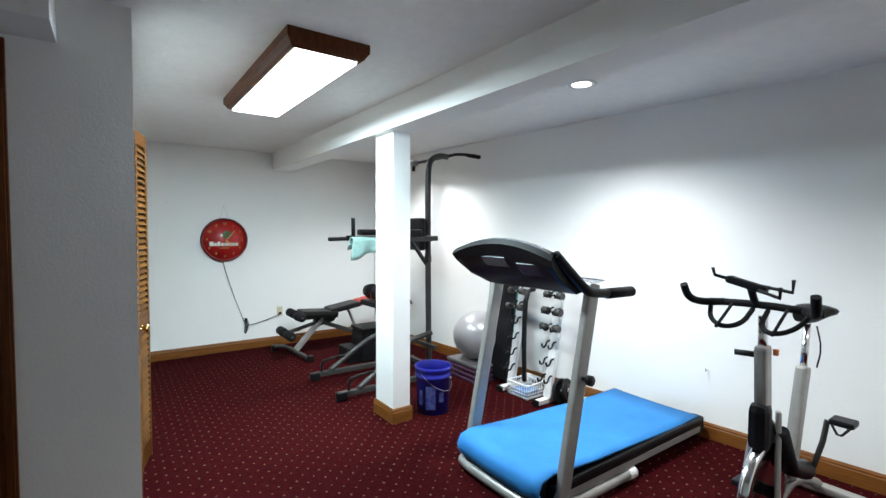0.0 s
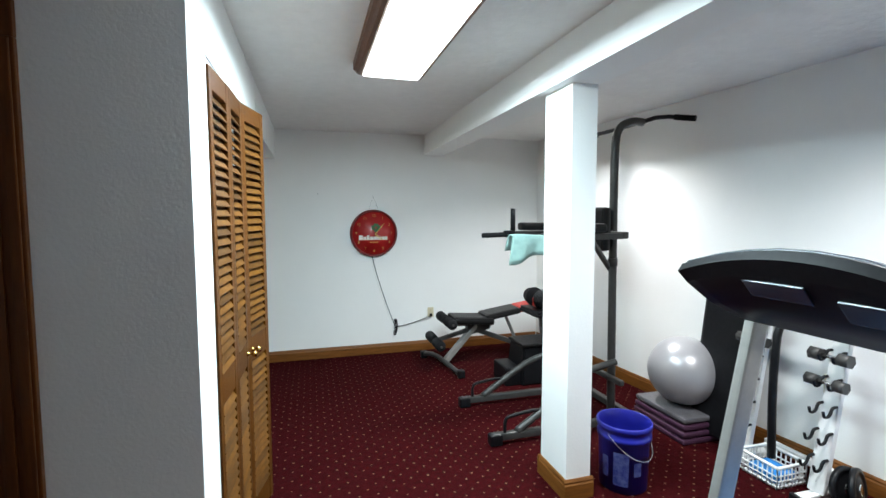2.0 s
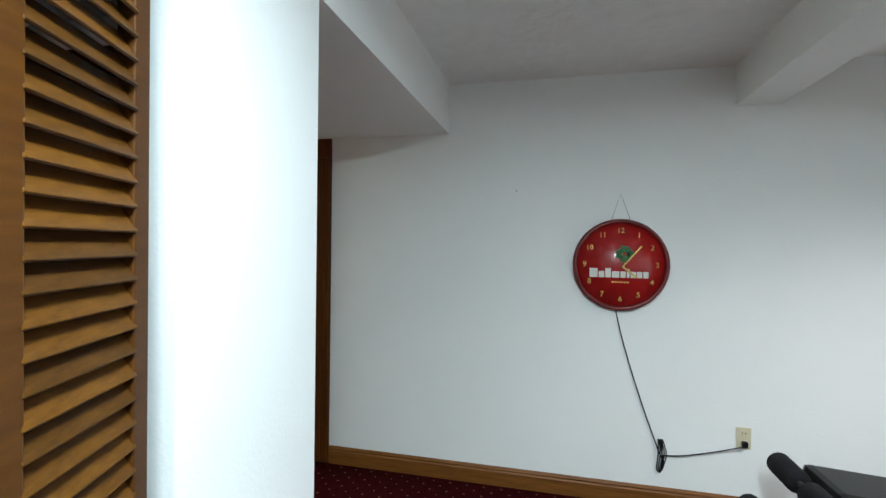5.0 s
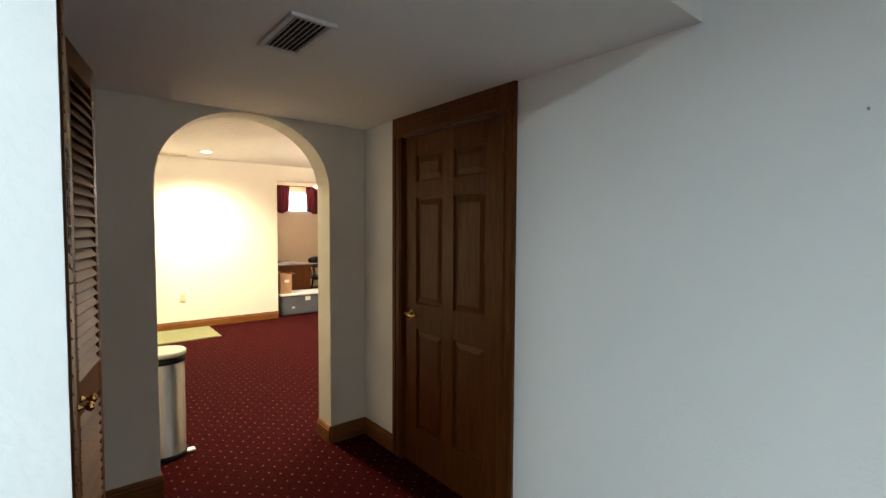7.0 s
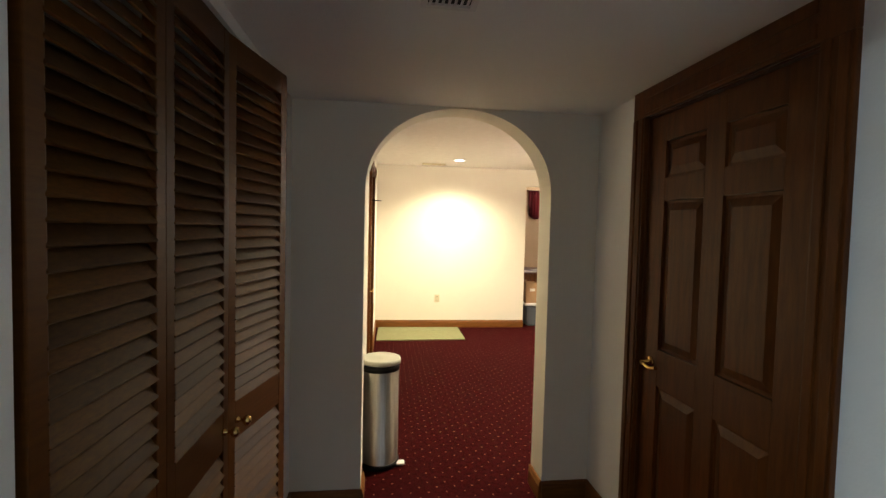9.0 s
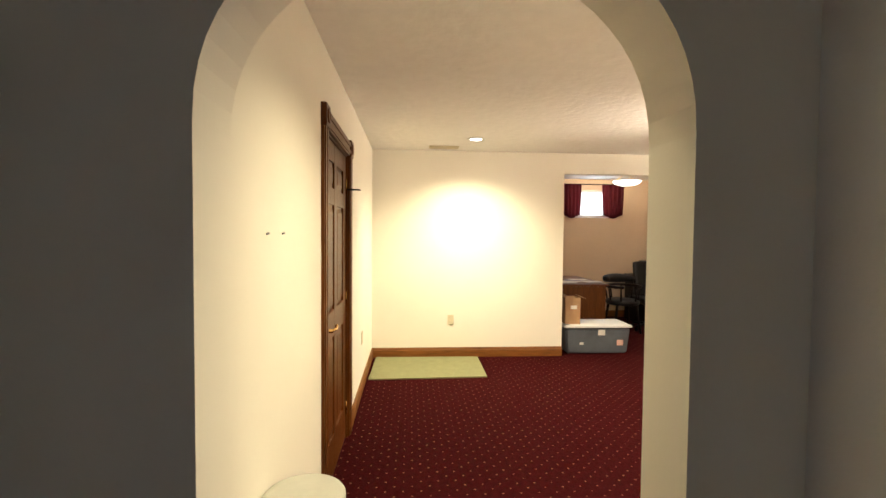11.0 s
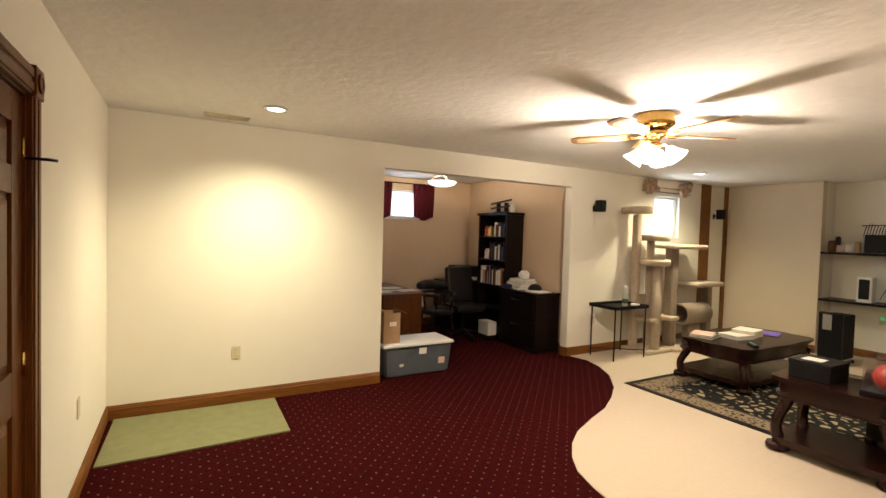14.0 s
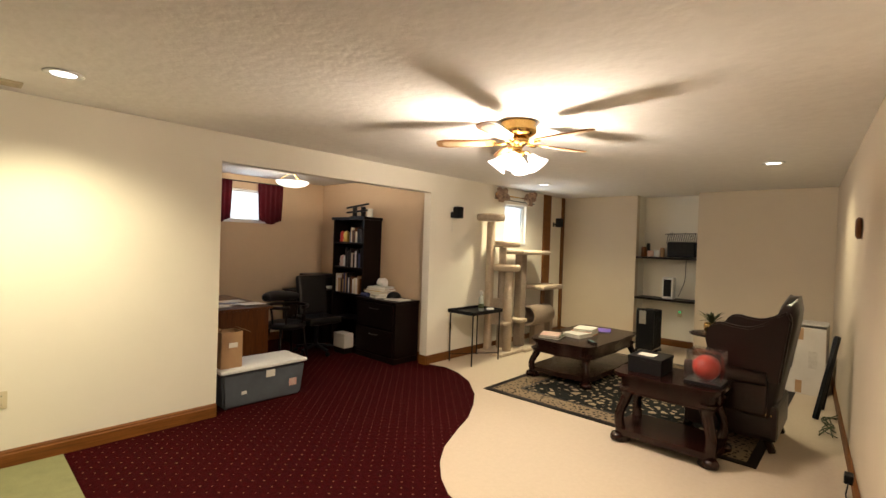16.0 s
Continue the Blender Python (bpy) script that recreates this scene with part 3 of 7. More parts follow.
def panel_door(name, m, w, h, material, label, casing, blocks, handle_x, head=0.132):
    """A six-panel door leaf with raised panels, casing and lever handle. Local x along the wall, y out of it."""
    th, st = 0.038, 0.115
    bm = bmesh.new()
    mid = w / 2
    rails = ((0.0, 0.24), (0.86, 1.02), (1.66, 1.76), (h - 0.115, h))
    for x0, x1 in ((0, st), (w - st, w), (mid - 0.05, mid + 0.05)):
        add_box(bm, ((x0 + x1) / 2, 0, h / 2), (x1 - x0, th, h), 0.002)
    for z0, z1 in rails:
        for x0, x1 in ((st, mid - 0.05), (mid + 0.05, w - st)):
            add_box(bm, ((x0 + x1) / 2, 0, (z0 + z1) / 2), (x1 - x0, th - 0.001, z1 - z0), 0.002)
    door = structure(name, bm, material, label)
    door.matrix_basis = m
    for (za, zb) in zip([r[1] for r in rails], [r[0] for r in rails[1:]]):
        for x0, x1 in ((st, mid - 0.05), (mid + 0.05, w - st)):
            cx, cz, sx, sz = (x0 + x1) / 2, (za + zb) / 2, x1 - x0, zb - za
            bm = bmesh.new()
            add_box(bm, (cx, 0, cz), (sx, 0.012, sz))
            # bevelled field
            for sgn in (-1, 1):
                lo = [bm.verts.new((cx + u * (sx / 2 - 0.012), sgn * 0.006, cz + v * (sz / 2 - 0.012))) for u, v in ((-1, -1), (1, -1), (1, 1), (-1, 1))]
                hi = [bm.verts.new((cx + u * (sx / 2 - 0.042), sgn * 0.016, cz + v * (sz / 2 - 0.042))) for u, v in ((-1, -1), (1, -1), (1, 1), (-1, 1))]
                bm.faces.new(hi)
                for k in range(4):
                    bm.faces.new((lo[k], lo[(k + 1) % 4], hi[(k + 1) % 4], hi[k]))
            part("panel", bm, material, door)
    bm = lathe([(0.030, 0), (0.030, 0.004), (0.024, 0.010), (0.011, 0.014), (0.011, 0.045)], (handle_x, th / 2, 0.95), 18, Matrix.Rotation(radians(-90), 4, "X"))
    d = 1 if handle_x < mid else -1
    add_tube(bm, [(handle_x, th / 2 + 0.042, 0.95), (handle_x + d * 0.03, th / 2 + 0.05, 0.955), (handle_x + d * 0.07, th / 2 + 0.05, 0.945), (handle_x + d * 0.115, th / 2 + 0.046, 0.958)], 0.0085, 10, 2)
    part("door_handle", bm, M_BRASS, door, "curved brass lever handle")
    hx = w if handle_x < mid else 0
    for z in (0.22, 1.02, 1.83):
        part("hinge", tube([(hx, th / 2 + 0.004, z - 0.045), (hx, th / 2 + 0.004, z + 0.045)], 0.007), M_BRASS, door)
    # casing
    c = casing
    bm = bmesh.new()
    top = h + 0.012
    for x0, x1 in ((-c - 0.006, -0.006), (w + 0.006, w + c + 0.006)):
        add_box(bm, ((x0 + x1) / 2, 0.058 - 0.02, top / 2), (c, 0.022, top), 0.004)
        for k in (-0.25, 0.25):
            add_box(bm, ((x0 + x1) / 2 + k * c, 0.058 - 0.006, top / 2), (c * 0.3, 0.008, top - 0.01), 0.003)
        if blocks:
            add_box(bm, ((x0 + x1) / 2, 0.058 - 0.014, top + c / 2), (c + 0.012, 0.036, c + 0.012), 0.006)
            add_lathe(bm, [(c * 0.36, 0), (c * 0.36, 0.006), (c * 0.25, 0.006), (c * 0.2, 0.002), (0.001, 0.006)], ((x0 + x1) / 2, 0.062, top + c / 2), 16, Matrix.Rotation(radians(-90), 4, "X"))
    hc = c if blocks else head
    add_box(bm, (w / 2, 0.038, top + hc / 2), (w + 0.012 if blocks else w + 2 * c + 0.012, 0.022, hc), 0.004)
    for k in (-0.25, 0.25):
        add_box(bm, (w / 2, 0.052, top + hc / 2 + k * hc), (w, 0.008, hc * 0.3), 0.003)
    # jamb lining
    for x in (-0.003, w + 0.003):
        add_box(bm, (x, -0.02, top / 2), (0.006, 0.10, top))
    add_box(bm, (w / 2, -0.02, top - 0.004), (w, 0.10, 0.006))
    cs = structure("trim_" + name, bm, material, "moulded " + label.split()[0] + " wood door casing")
    cs.matrix_basis = m
    return door


# closed hall door, room door and entry door
panel_door("door_1", Matrix.Translation((-0.640, NORTH + 0.032, 0)) @ Matrix.Rotation(math.pi, 4, "Z"), 0.83, 2.03, M_BROWN, "brown stained six-panel door, closed", 0.10, False, 0.765)
d2 = panel_door("door_2", Matrix.Translation((-4.405, B_Y - 0.032, 0)), 0.87, 2.03, M_BROWN, "brown stained six-panel door with brass lever, closed", 0.105, True, 0.80)
part("hinge_pin_stop", tube([(0.0, 0.03, 1.80), (0.0, 0.10, 1.80), (-0.02, 0.12, 1.80)], 0.006), M_BLACK, d2, "small black hinge door stop")
panel_door("door_3", Matrix.Translation((-0.242, CLOSET_Y0 + 0.032, 0)) @ Matrix.Rotation(math.pi, 4, "Z"), 0.81, 2.03, M_BROWN, "dark brown six-panel door, closed", 0.09, False, 0.74, 0.20)


# ---- small fixtures ----
def outlet(at, n, plug=False, label="ivory duplex wall outlet", blank=False):
    """A wall plate at a place, facing n (unit x or y)."""
    t = thing("wall_outlet", at, label, "outlet")
    rot = Matrix.Translation(at) @ Vector((0, 0, 1)).rotation_difference(Vector((*n, 0))).to_matrix().to_4x4()
    up = Matrix.Rotation(math.atan2(n[1], n[0]), 4, "Z") @ Matrix.Rotation(radians(90), 4, "Y")
    up = Matrix.Translation(at) @ up
    bm = box((0, 0, 0.003), (0.115, 0.072, 0.006), 0.003)
    bmesh.ops.transform(bm, matrix=up, verts=bm.verts)
    part("cover_plate", bm, M_IVORY, t)
    if not blank:
        for s in (-0.028, 0.028):
            bm = box((s, 0, 0.007), (0.034, 0.030, 0.005), 0.006)
            bmesh.ops.transform(bm, matrix=up, verts=bm.verts)
            soc = part("socket", bm, M_IVORY, t)
            bm = bmesh.new()
            for q in (-0.007, 0.007):
                add_box(bm, (s, q, 0.0098), (0.009, 0.003, 0.001))
            bmesh.ops.transform(bm, matrix=up, verts=bm.verts)
            part("slots", bm, M_BLACK, soc)
    if plug:
        bm = box((0.028, 0, 0.022), (0.03, 0.028, 0.026), 0.006)
        bmesh.ops.transform(bm, matrix=up, verts=bm.verts)
        part("plug", bm, M_BLACK, t, "black power plug")
    return t


outlet((1.936, NORTH - 0.001, 0.44), (0, -1), True, "ivory wall outlet with a black plug in it")
outlet((FAR_X + 0.001, 5.705, 0.45), (1, 0))
outlet((-5.41, B_Y + 0.001, 0.50), (0, 1), label="ivory blank wall plate above the skirting", blank=True)
outlet((e_(2.85) - 0.001, 2.85, 0.55), (-1, 0), label="ivory wall outlet behind the weight rack")
outlet((FAR_X + 0.001, 10.15, 0.45), (1, 0))


def downlight(x, y, z, lens):
    t = thing("recessed_downlight", (x, y, z), "white recessed ceiling downlight, switched on", "ceiling light", "recessed downlights")
    part("trim_ring", lathe([(0.062, 0.0), (0.095, -0.001), (0.098, -0.006), (0.090, -0.010), (0.066, -0.008), (0.062, 0.0)], (x, y, z), 28), M_WHITE, t)
    part("lens", lathe([(0.063, -0.004), (0.060, -0.007), (0.001, -0.008)], (x, y, z), 24), lens, t, "glowing lens")
    return t


# the first fitting belongs to the added unseen lamp, spaced like the other two
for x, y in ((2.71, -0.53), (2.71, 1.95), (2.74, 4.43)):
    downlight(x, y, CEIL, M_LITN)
for x, y in ((-5.83, 5.89), (-2.85, 5.74), (-5.87, 11.31), (-3.11, 10.95)):
    downlight(x, y, CEIL, M_LITN)


def vent(x0, x1, y0, y1, z, along_x, label, material):
    t = thing("ceiling_vent", ((x0 + x1) / 2, (y0 + y1) / 2, z), label, "vent")
    bm = bmesh.new()
    f = 0.018
    for a, b, c, d in ((x0, x1, y0, y0 + f), (x0, x1, y1 - f, y1), (x0, x0 + f, y0 + f, y1 - f), (x1 - f, x1, y0 + f, y1 - f)):
        add_box(bm, ((a + b) / 2, (c + d) / 2, z - 0.006), (b - a, d - c, 0.012), 0.002)
    part("frame", bm, material, t)
    # black sheet stands for the shaded duct; the ceiling is solid here
    part("duct_shade", span(x0 + f, x1 - f, y0 + f, y1 - f, z - 0.003, z - 0.001), M_BLACK, t)
    n = 7
    for k in range(n):
        if along_x:
            y = y0 + f + (k + 0.5) * (y1 - y0 - 2 * f) / n
            part("slat", box(((x0 + x1) / 2, y, z - 0.007), (x1 - x0 - 2 * f, 0.010, 0.002), 0, Matrix.Rotation(radians(35), 4, "X")), material, t)
        else:
            x = x0 + f + (k + 0.5) * (x1 - x0 - 2 * f) / n
            part("slat", box((x, (y0 + y1) / 2, z - 0.007), (0.010, y1 - y0 - 2 * f, 0.002), 0, Matrix.Rotation(radians(35), 4, "Y")), material, t)
    return t


vent(-0.86, -0.52, 5.00, 5.16, HALL_CEIL, True, "white metal ceiling air vent in the hall", M_WHITE)
vent(-6.40, -6.27, 5.42, 5.76, CEIL + 0.004, False, "slim ivory ceiling air vent by the wall", M_IVORY)


# ---- gym ----
def fluorescent():
    x0, x1, y0, y1 = 0.87, 1.30, 2.20, 3.74
    t = thing("ceiling_light", (1.085, 2.97, CEIL), "fluorescent ceiling light with a brown wooden frame, switched on", "ceiling light")
    prof = [(0, 0), (0.0, -0.045), (0.012, -0.058), (0.022, -0.075), (0.040, -0.085), (0.055, -0.080), (0.055, -0.05), (0.055, 0)]
    for name, (a, b, out) in (("frame_rail", ((x0, y0), (x0, y1), (1, 0))), ("frame_rail", ((x1, y0), (x1, y1), (-1, 0))), ("frame_rail", ((x0, y0), (x1, y0), (0, 1))), ("frame_rail", ((x0, y1), (x1, y1), (0, -1)))):
        bm = bmesh.new()
        o = Vector((*out, 0))
        d = (Vector((*b, 0)) - Vector((*a, 0))).normalized()
        ends = []
        for p, s in ((a, 1), (b, -1)):
            ends.append([bm.verts.new(Vector((*p, CEIL)) + o * u + d * s * u + Vector((0, 0, z))) for u, z in prof])
        k = len(prof)
        for i in range(k):
            bm.faces.new((ends[0][i], ends[0][(i + 1) % k], ends[1][(i + 1) % k], ends[1][i]))
        part(name, bm, M_BROWN, t, "stained wooden moulding")
    part("diffuser", box(((x0 + x1) / 2, (y0 + y1) / 2, CEIL - 0.085), (x1 - x0 - 0.10, y1 - y0 - 0.10, 0.02), 0.008), M_LITG, t, "glowing white acrylic diffuser")


fluorescent()


def wall_clock():
    c = Vector((1.284, NORTH, 1.370))
    t = thing("wall_clock", c, "round red wall clock with a dark rim", "clock")
    face = Matrix.Rotation(radians(90), 4, "X")
    R = 0.262
    part("rim", lathe([(R - 0.03, 0.0), (R, 0.0), (R, 0.035), (R - 0.008, 0.052), (R - 0.022, 0.050), (R - 0.026, 0.038), (R - 0.03, 0.0)], c, 56, face), M_RIM, t)
    dial = part("dial", lathe([(R - 0.024, 0.0), (R - 0.024, 0.034), (0.001, 0.036)], c, 56, face), M_RED, t, "red printed dial")
    yf = NORTH - 0.0375
    for h in range(1, 13):
        a = radians(90 - 30 * h)
        cu = bpy.data.curves.new("numeral", "FONT")
        cu.body, cu.size, cu.align_x, cu.align_y, cu.extrude = str(h), 0.042, "CENTER", "CENTER", 0.0005
        cu.materials.append(M_GOLD)
        ob = new("numeral", cu)
        ob.matrix_world = Matrix.Translation((c.x + 0.195 * math.cos(a), yf, c.z + 0.195 * math.sin(a))) @ face
        dep = bpy.context.evaluated_depsgraph_get()
        me = bpy.data.meshes.new_from_object(ob.evaluated_get(dep))
        mw = ob.matrix_world.copy()
        bpy.data.objects.remove(ob)
        o2 = new("numeral", me)
        o2.parent = t
        o2.matrix_basis = Matrix.Translation(-c) @ mw
    # plain shapes for the maker's mark
    bm = bmesh.new()
    xs = -0.170
    for k, (w, h) in enumerate(((0.05, 0.052), (0.036, 0.036), (0.036, 0.052), (0.046, 0.036), (0.034, 0.036), (0.02, 0.050), (0.034, 0.036), (0.034, 0.036), (0.032, 0.036))):
        add_box(bm, (c.x + xs + w / 2, yf, c.z - 0.055 + h / 2 - 0.018), (w - 0.005, 0.002, h), 0.0008)
        xs += w
    part("mark", bm, M_PAPER, dial, "white bars of an unreadable mark")
    bm = bmesh.new()
    for k in range(7):
        a = 2 * math.pi * k / 7
        add_box(bm, (c.x + 0.022 + 0.03 * math.cos(a), yf, c.z + 0.062 + 0.028 * math.sin(a)), (0.04, 0.002, 0.03), 0.0009, Matrix.Rotation(a, 4, "Y"))
    part("emblem", bm, M_GREEN, dial, "green leafy emblem")
    bm = bmesh.new()
    for k in range(6):
        add_box(bm, (c.x - 0.04 + k * 0.016, yf, c.z - 0.098), (0.011, 0.002, 0.008))
    part("small_mark", bm, M_GOLD, dial)
    for name, a, ln, w in (("minute_hand", 40, 0.155, 0.008), ("hour_hand", 128, 0.10, 0.010)):
        q = Matrix.Rotation(radians(a), 4, "Y")
        bm = box((0, 0, ln / 2), (w, 0.002, ln), 0.0008)
        bmesh.ops.transform(bm, matrix=Matrix.Translation((c.x + 0.012, yf - 0.006, c.z - 0.01)) @ q, verts=bm.verts)
        part(name, bm, M_GOLD, t, "brass-coloured hand")
    part("hanger", tube([(c.x - 0.05, NORTH - 0.006, c.z + R - 0.01), (c.x + 0.0, NORTH - 0.004, c.z + R + 0.15), (c.x + 0.055, NORTH - 0.006, c.z + R - 0.01)], 0.0012, 6), M_GREY, t, "thin wire hanger")
    cord = [(c.x - 0.02, NORTH - 0.012, c.z - R + 0.01), (1.30, NORTH - 0.010, 0.95), (1.40, NORTH - 0.010, 0.62), (1.50, NORTH - 0.012, 0.34), (1.53, NORTH - 0.012, 0.27)]
    part("cord", tube(cord, 0.0035, 6, 2), M_BLACK, t, "black power cord")
    bundle = bmesh.new()
    for k in range(5):
        o = (k - 2) * 0.006
        add_tube(bundle, [(1.515 + o, NORTH - 0.012 - abs(o), 0.39), (1.53 + o * 2, NORTH - 0.018, 0.30), (1.505 + o, NORTH - 0.012, 0.18 + abs(o)), (1.535 - o, NORTH - 0.02, 0.24), (1.515 + o, NORTH - 0.012, 0.39)], 0.003, 6, 2)
    part("cord_bundle", bundle, M_BLACK, t, "cord tied in a bundle")
    part("cord_end", tube([(1.53, NORTH - 0.012, 0.30), (1.62, NORTH - 0.012, 0.305), (1.78, NORTH - 0.012, 0.345), (1.936, NORTH - 0.035, 0.405)], 0.0035, 6, 2), M_BLACK, t)


M_RIM = mat("dark_red_rim", (0.16, 0.008, 0.008), 0.35, color2=(0.12, 0.006, 0.006), scale=6)
wall_clock()


def bucket():
    x, y = 2.335, 3.115
    t = thing("bucket", (x, y, 0), "blue plastic five-gallon bucket standing on the carpet", "bucket")
    part("body", lathe([(0.118, 0.0), (0.132, 0.004), (0.140, 0.29), (0.148, 0.292), (0.150, 0.315), (0.146, 0.318), (0.147, 0.35), (0.152, 0.352), (0.154, 0.378), (0.148, 0.385), (0.143, 0.380), (0.138, 0.30), (0.128, 0.012), (0.001, 0.010)], (x, y, 0), 40), M_BUCKET, t)
    pts = [(x + 0.155 * math.cos(a), y + 0.155 * math.sin(a), 0.335 - 0.14 * math.sin((k / 10) * math.pi)) for k, a in enumerate([radians(-160 + 180 * i / 10) for i in range(11)])]
    hd = part("handle", tube(pts, 0.0025, 6, 1), M_CHROME, t, "thin wire bail handle")
    part("grip", tube([pts[8], pts[9]], 0.010, 8), M_WHITE, hd)
    ang = math.atan2(-0.9, -0.75)
    for da, z0, z1, w in ((-0.05, 0.05, 0.24, 0.6), (0.62, 0.11, 0.19, 0.32), (-0.72, 0.08, 0.2, 0.3)):
        bm = bmesh.new()
        n = 6
        rows = [[bm.verts.new((x + r * math.cos(ang + da + (k / n - 0.5) * w), y + r * math.sin(ang + da + (k / n - 0.5) * w), z)) for k in range(n + 1)] for r, z in ((0.1345 + 0.028 * z0, z0), (0.1345 + 0.028 * z1, z1))]
        for k in range(n):
            bm.faces.new((rows[0][k], rows[0][k + 1], rows[1][k + 1], rows[1][k]))
        bmesh.ops.solidify(bm, geom=bm.faces[:], thickness=-0.001)
        part("label", bm, M_BUCKETLBL, t, "faded pale printed label")


M_BUCKETLBL = mat("faded_print", (0.16, 0.19, 0.45), 0.5, color2=(0.02, 0.03, 0.25), scale=34)
bucket()


def treadmill():
    t = thing("treadmill", (2.6, 1.9, 0), "grey treadmill with a black console and silver uprights", "treadmill")
    ya, yb = 1.53, 2.28
    part("deck", box((2.82, 1.905, 0.115), (1.62, 0.56, 0.10), 0.02), M_BLACK, t)
    for y in (ya + 0.05, yb - 0.05):
        rail = part("side_rail", box((2.83, y, 0.125), (1.60, 0.09, 0.10), 0.02), M_BLACK, t)
        part("rail_strip", box((2.83, y + (-0.047 if y < 1.9 else 0.047), 0.10), (1.45, 0.006, 0.04), 0.002), M_SILVER, rail, "silver side strip")
    part("motor_cover", box((2.12, 1.905, 0.12), (0.36, 0.62, 0.16), 0.05), M_BLACK, t)
    part("rear_roller", tube([(3.60, ya + 0.02, 0.09), (3.60, yb - 0.02, 0.09)], 0.05, 14), M_BLACK, t)
    part("base_tube", tube([(2.70, ya + 0.0, 0.045), (2.02, ya + 0.0, 0.045), (1.94, ya + 0.08, 0.045), (1.94, yb - 0.06, 0.045), (2.02, yb + 0.0, 0.045), (2.45, yb + 0.0, 0.045)], 0.030, 12, 2), M_SILVER, t)
    for y in (ya, yb):
        part("end_cap", tube([(2.66, y, 0.045), (2.73, y, 0.045)] if y == ya else [(2.42, y, 0.045), (2.47, y, 0.045)], 0.033, 12), M_WHITE, t)
    for y in (ya, yb):
        part("upright", beam([(2.06, y, 0.05), (2.30, y, 1.22)], 0.045, 0.085, 0.012), M_SILVER, t, "silver-grey slanted upright")
    # console shell: a sloping slab, wider at its arched crest than at its foot
    bm = bmesh.new()
    n = 16
    rings = []
    for k in range(n + 1):
        u = k / n
        arch = 0.075 * (1 - (2 * u - 1) ** 2)
        crest, foot = 1.50 + 0.81 * u, 1.55 + 0.70 * u
        sec = ((1.925, 1.355 + arch, 0.0), (1.955, 1.315 + 0.8 * arch, 0.2), (2.05, 1.235 + 0.35 * arch, 0.6), (2.19, 1.165, 1.0),
               (2.25, 1.175, 1.0), (2.25, 1.20, 0.95), (2.10, 1.31 + 0.5 * arch, 0.45), (1.985, 1.385 + arch, 0.05), (1.945, 1.382 + arch, 0.0))
        rings.append([bm.verts.new((x, crest + (foot - crest) * v, z)) for x, z, v in sec])
    for a, b in zip(rings, rings[1:]):
        for k in range(9):
            bm.faces.new((a[k], a[(k + 1) % 9], b[(k + 1) % 9], b[k])).smooth = k not in (0, 3, 8)
    bm.faces.new(rings[0])
    bm.faces.new(rings[-1][::-1])
    con = part("console", bm, M_BLACK, t, "black arched console")
    part("display", box((1.992, 1.98, 1.325), (0.008, 0.20, 0.075), 0.003, Matrix.Rotation(radians(-42), 4, "Y")), M_CONS, con, "glossy grey display back plate")
    part("display", box((2.012, 1.70, 1.295), (0.008, 0.20, 0.085), 0.003, Matrix.Rotation(radians(-42), 4, "Y")), M_CONS, con)
    part("top_trim", tube([(1.965, 1.50, 1.386), (1.965, 1.68, 1.438), (1.965, 1.90, 1.462), (1.965, 2.12, 1.438), (1.965, 2.30, 1.388)], 0.007, 8, 1), M_CONS, con, "grey edge strip")
    part("reading_rack", tube([(2.20, 1.55, 1.20), (2.45, 1.56, 1.225), (2.45, 2.22, 1.225), (2.20, 2.22, 1.20)], 0.004, 6), M_CHROME, con, "thin wire rack")
    bm = bmesh.new()
    for k in range(7):
        add_tube(bm, [(2.22 + 0.035 * k, 1.56, 1.205 + 0.003 * k), (2.22 + 0.035 * k, 2.22, 1.205 + 0.003 * k)], 0.002, 5)
    part("rack_wires", bm, M_CHROME, con)
    for y, x0_, z0_ in ((ya - 0.02, 1.97, 1.385), (yb - 0.03, 2.10, 1.25)):
        hb_ = part("handrail", tube([(x0_, y, z0_), (2.20, y, 1.20), (2.28, y, 1.165), (2.62, y, 1.155)], 0.026, 12, 2), M_BLACK, t)
        part("grip_sleeve", tube([(2.40, y, 1.159), (2.635, y, 1.155)], 0.030, 12), M_RUBBER, hb_)
    part("side_knob", lathe([(0.012, 0), (0.012, 0.03), (0.028, 0.035), (0.028, 0.06), (0.001, 0.062)], (2.20, ya - 0.02, 0.72), 14, Matrix.Rotation(radians(90), 4, "X")), M_BLACK, t, "black tightening knob")


M_CONS = mat("grey_console_plastic", (0.06, 0.075, 0.095), 0.25, color2=(0.05, 0.06, 0.08), scale=6)
treadmill()


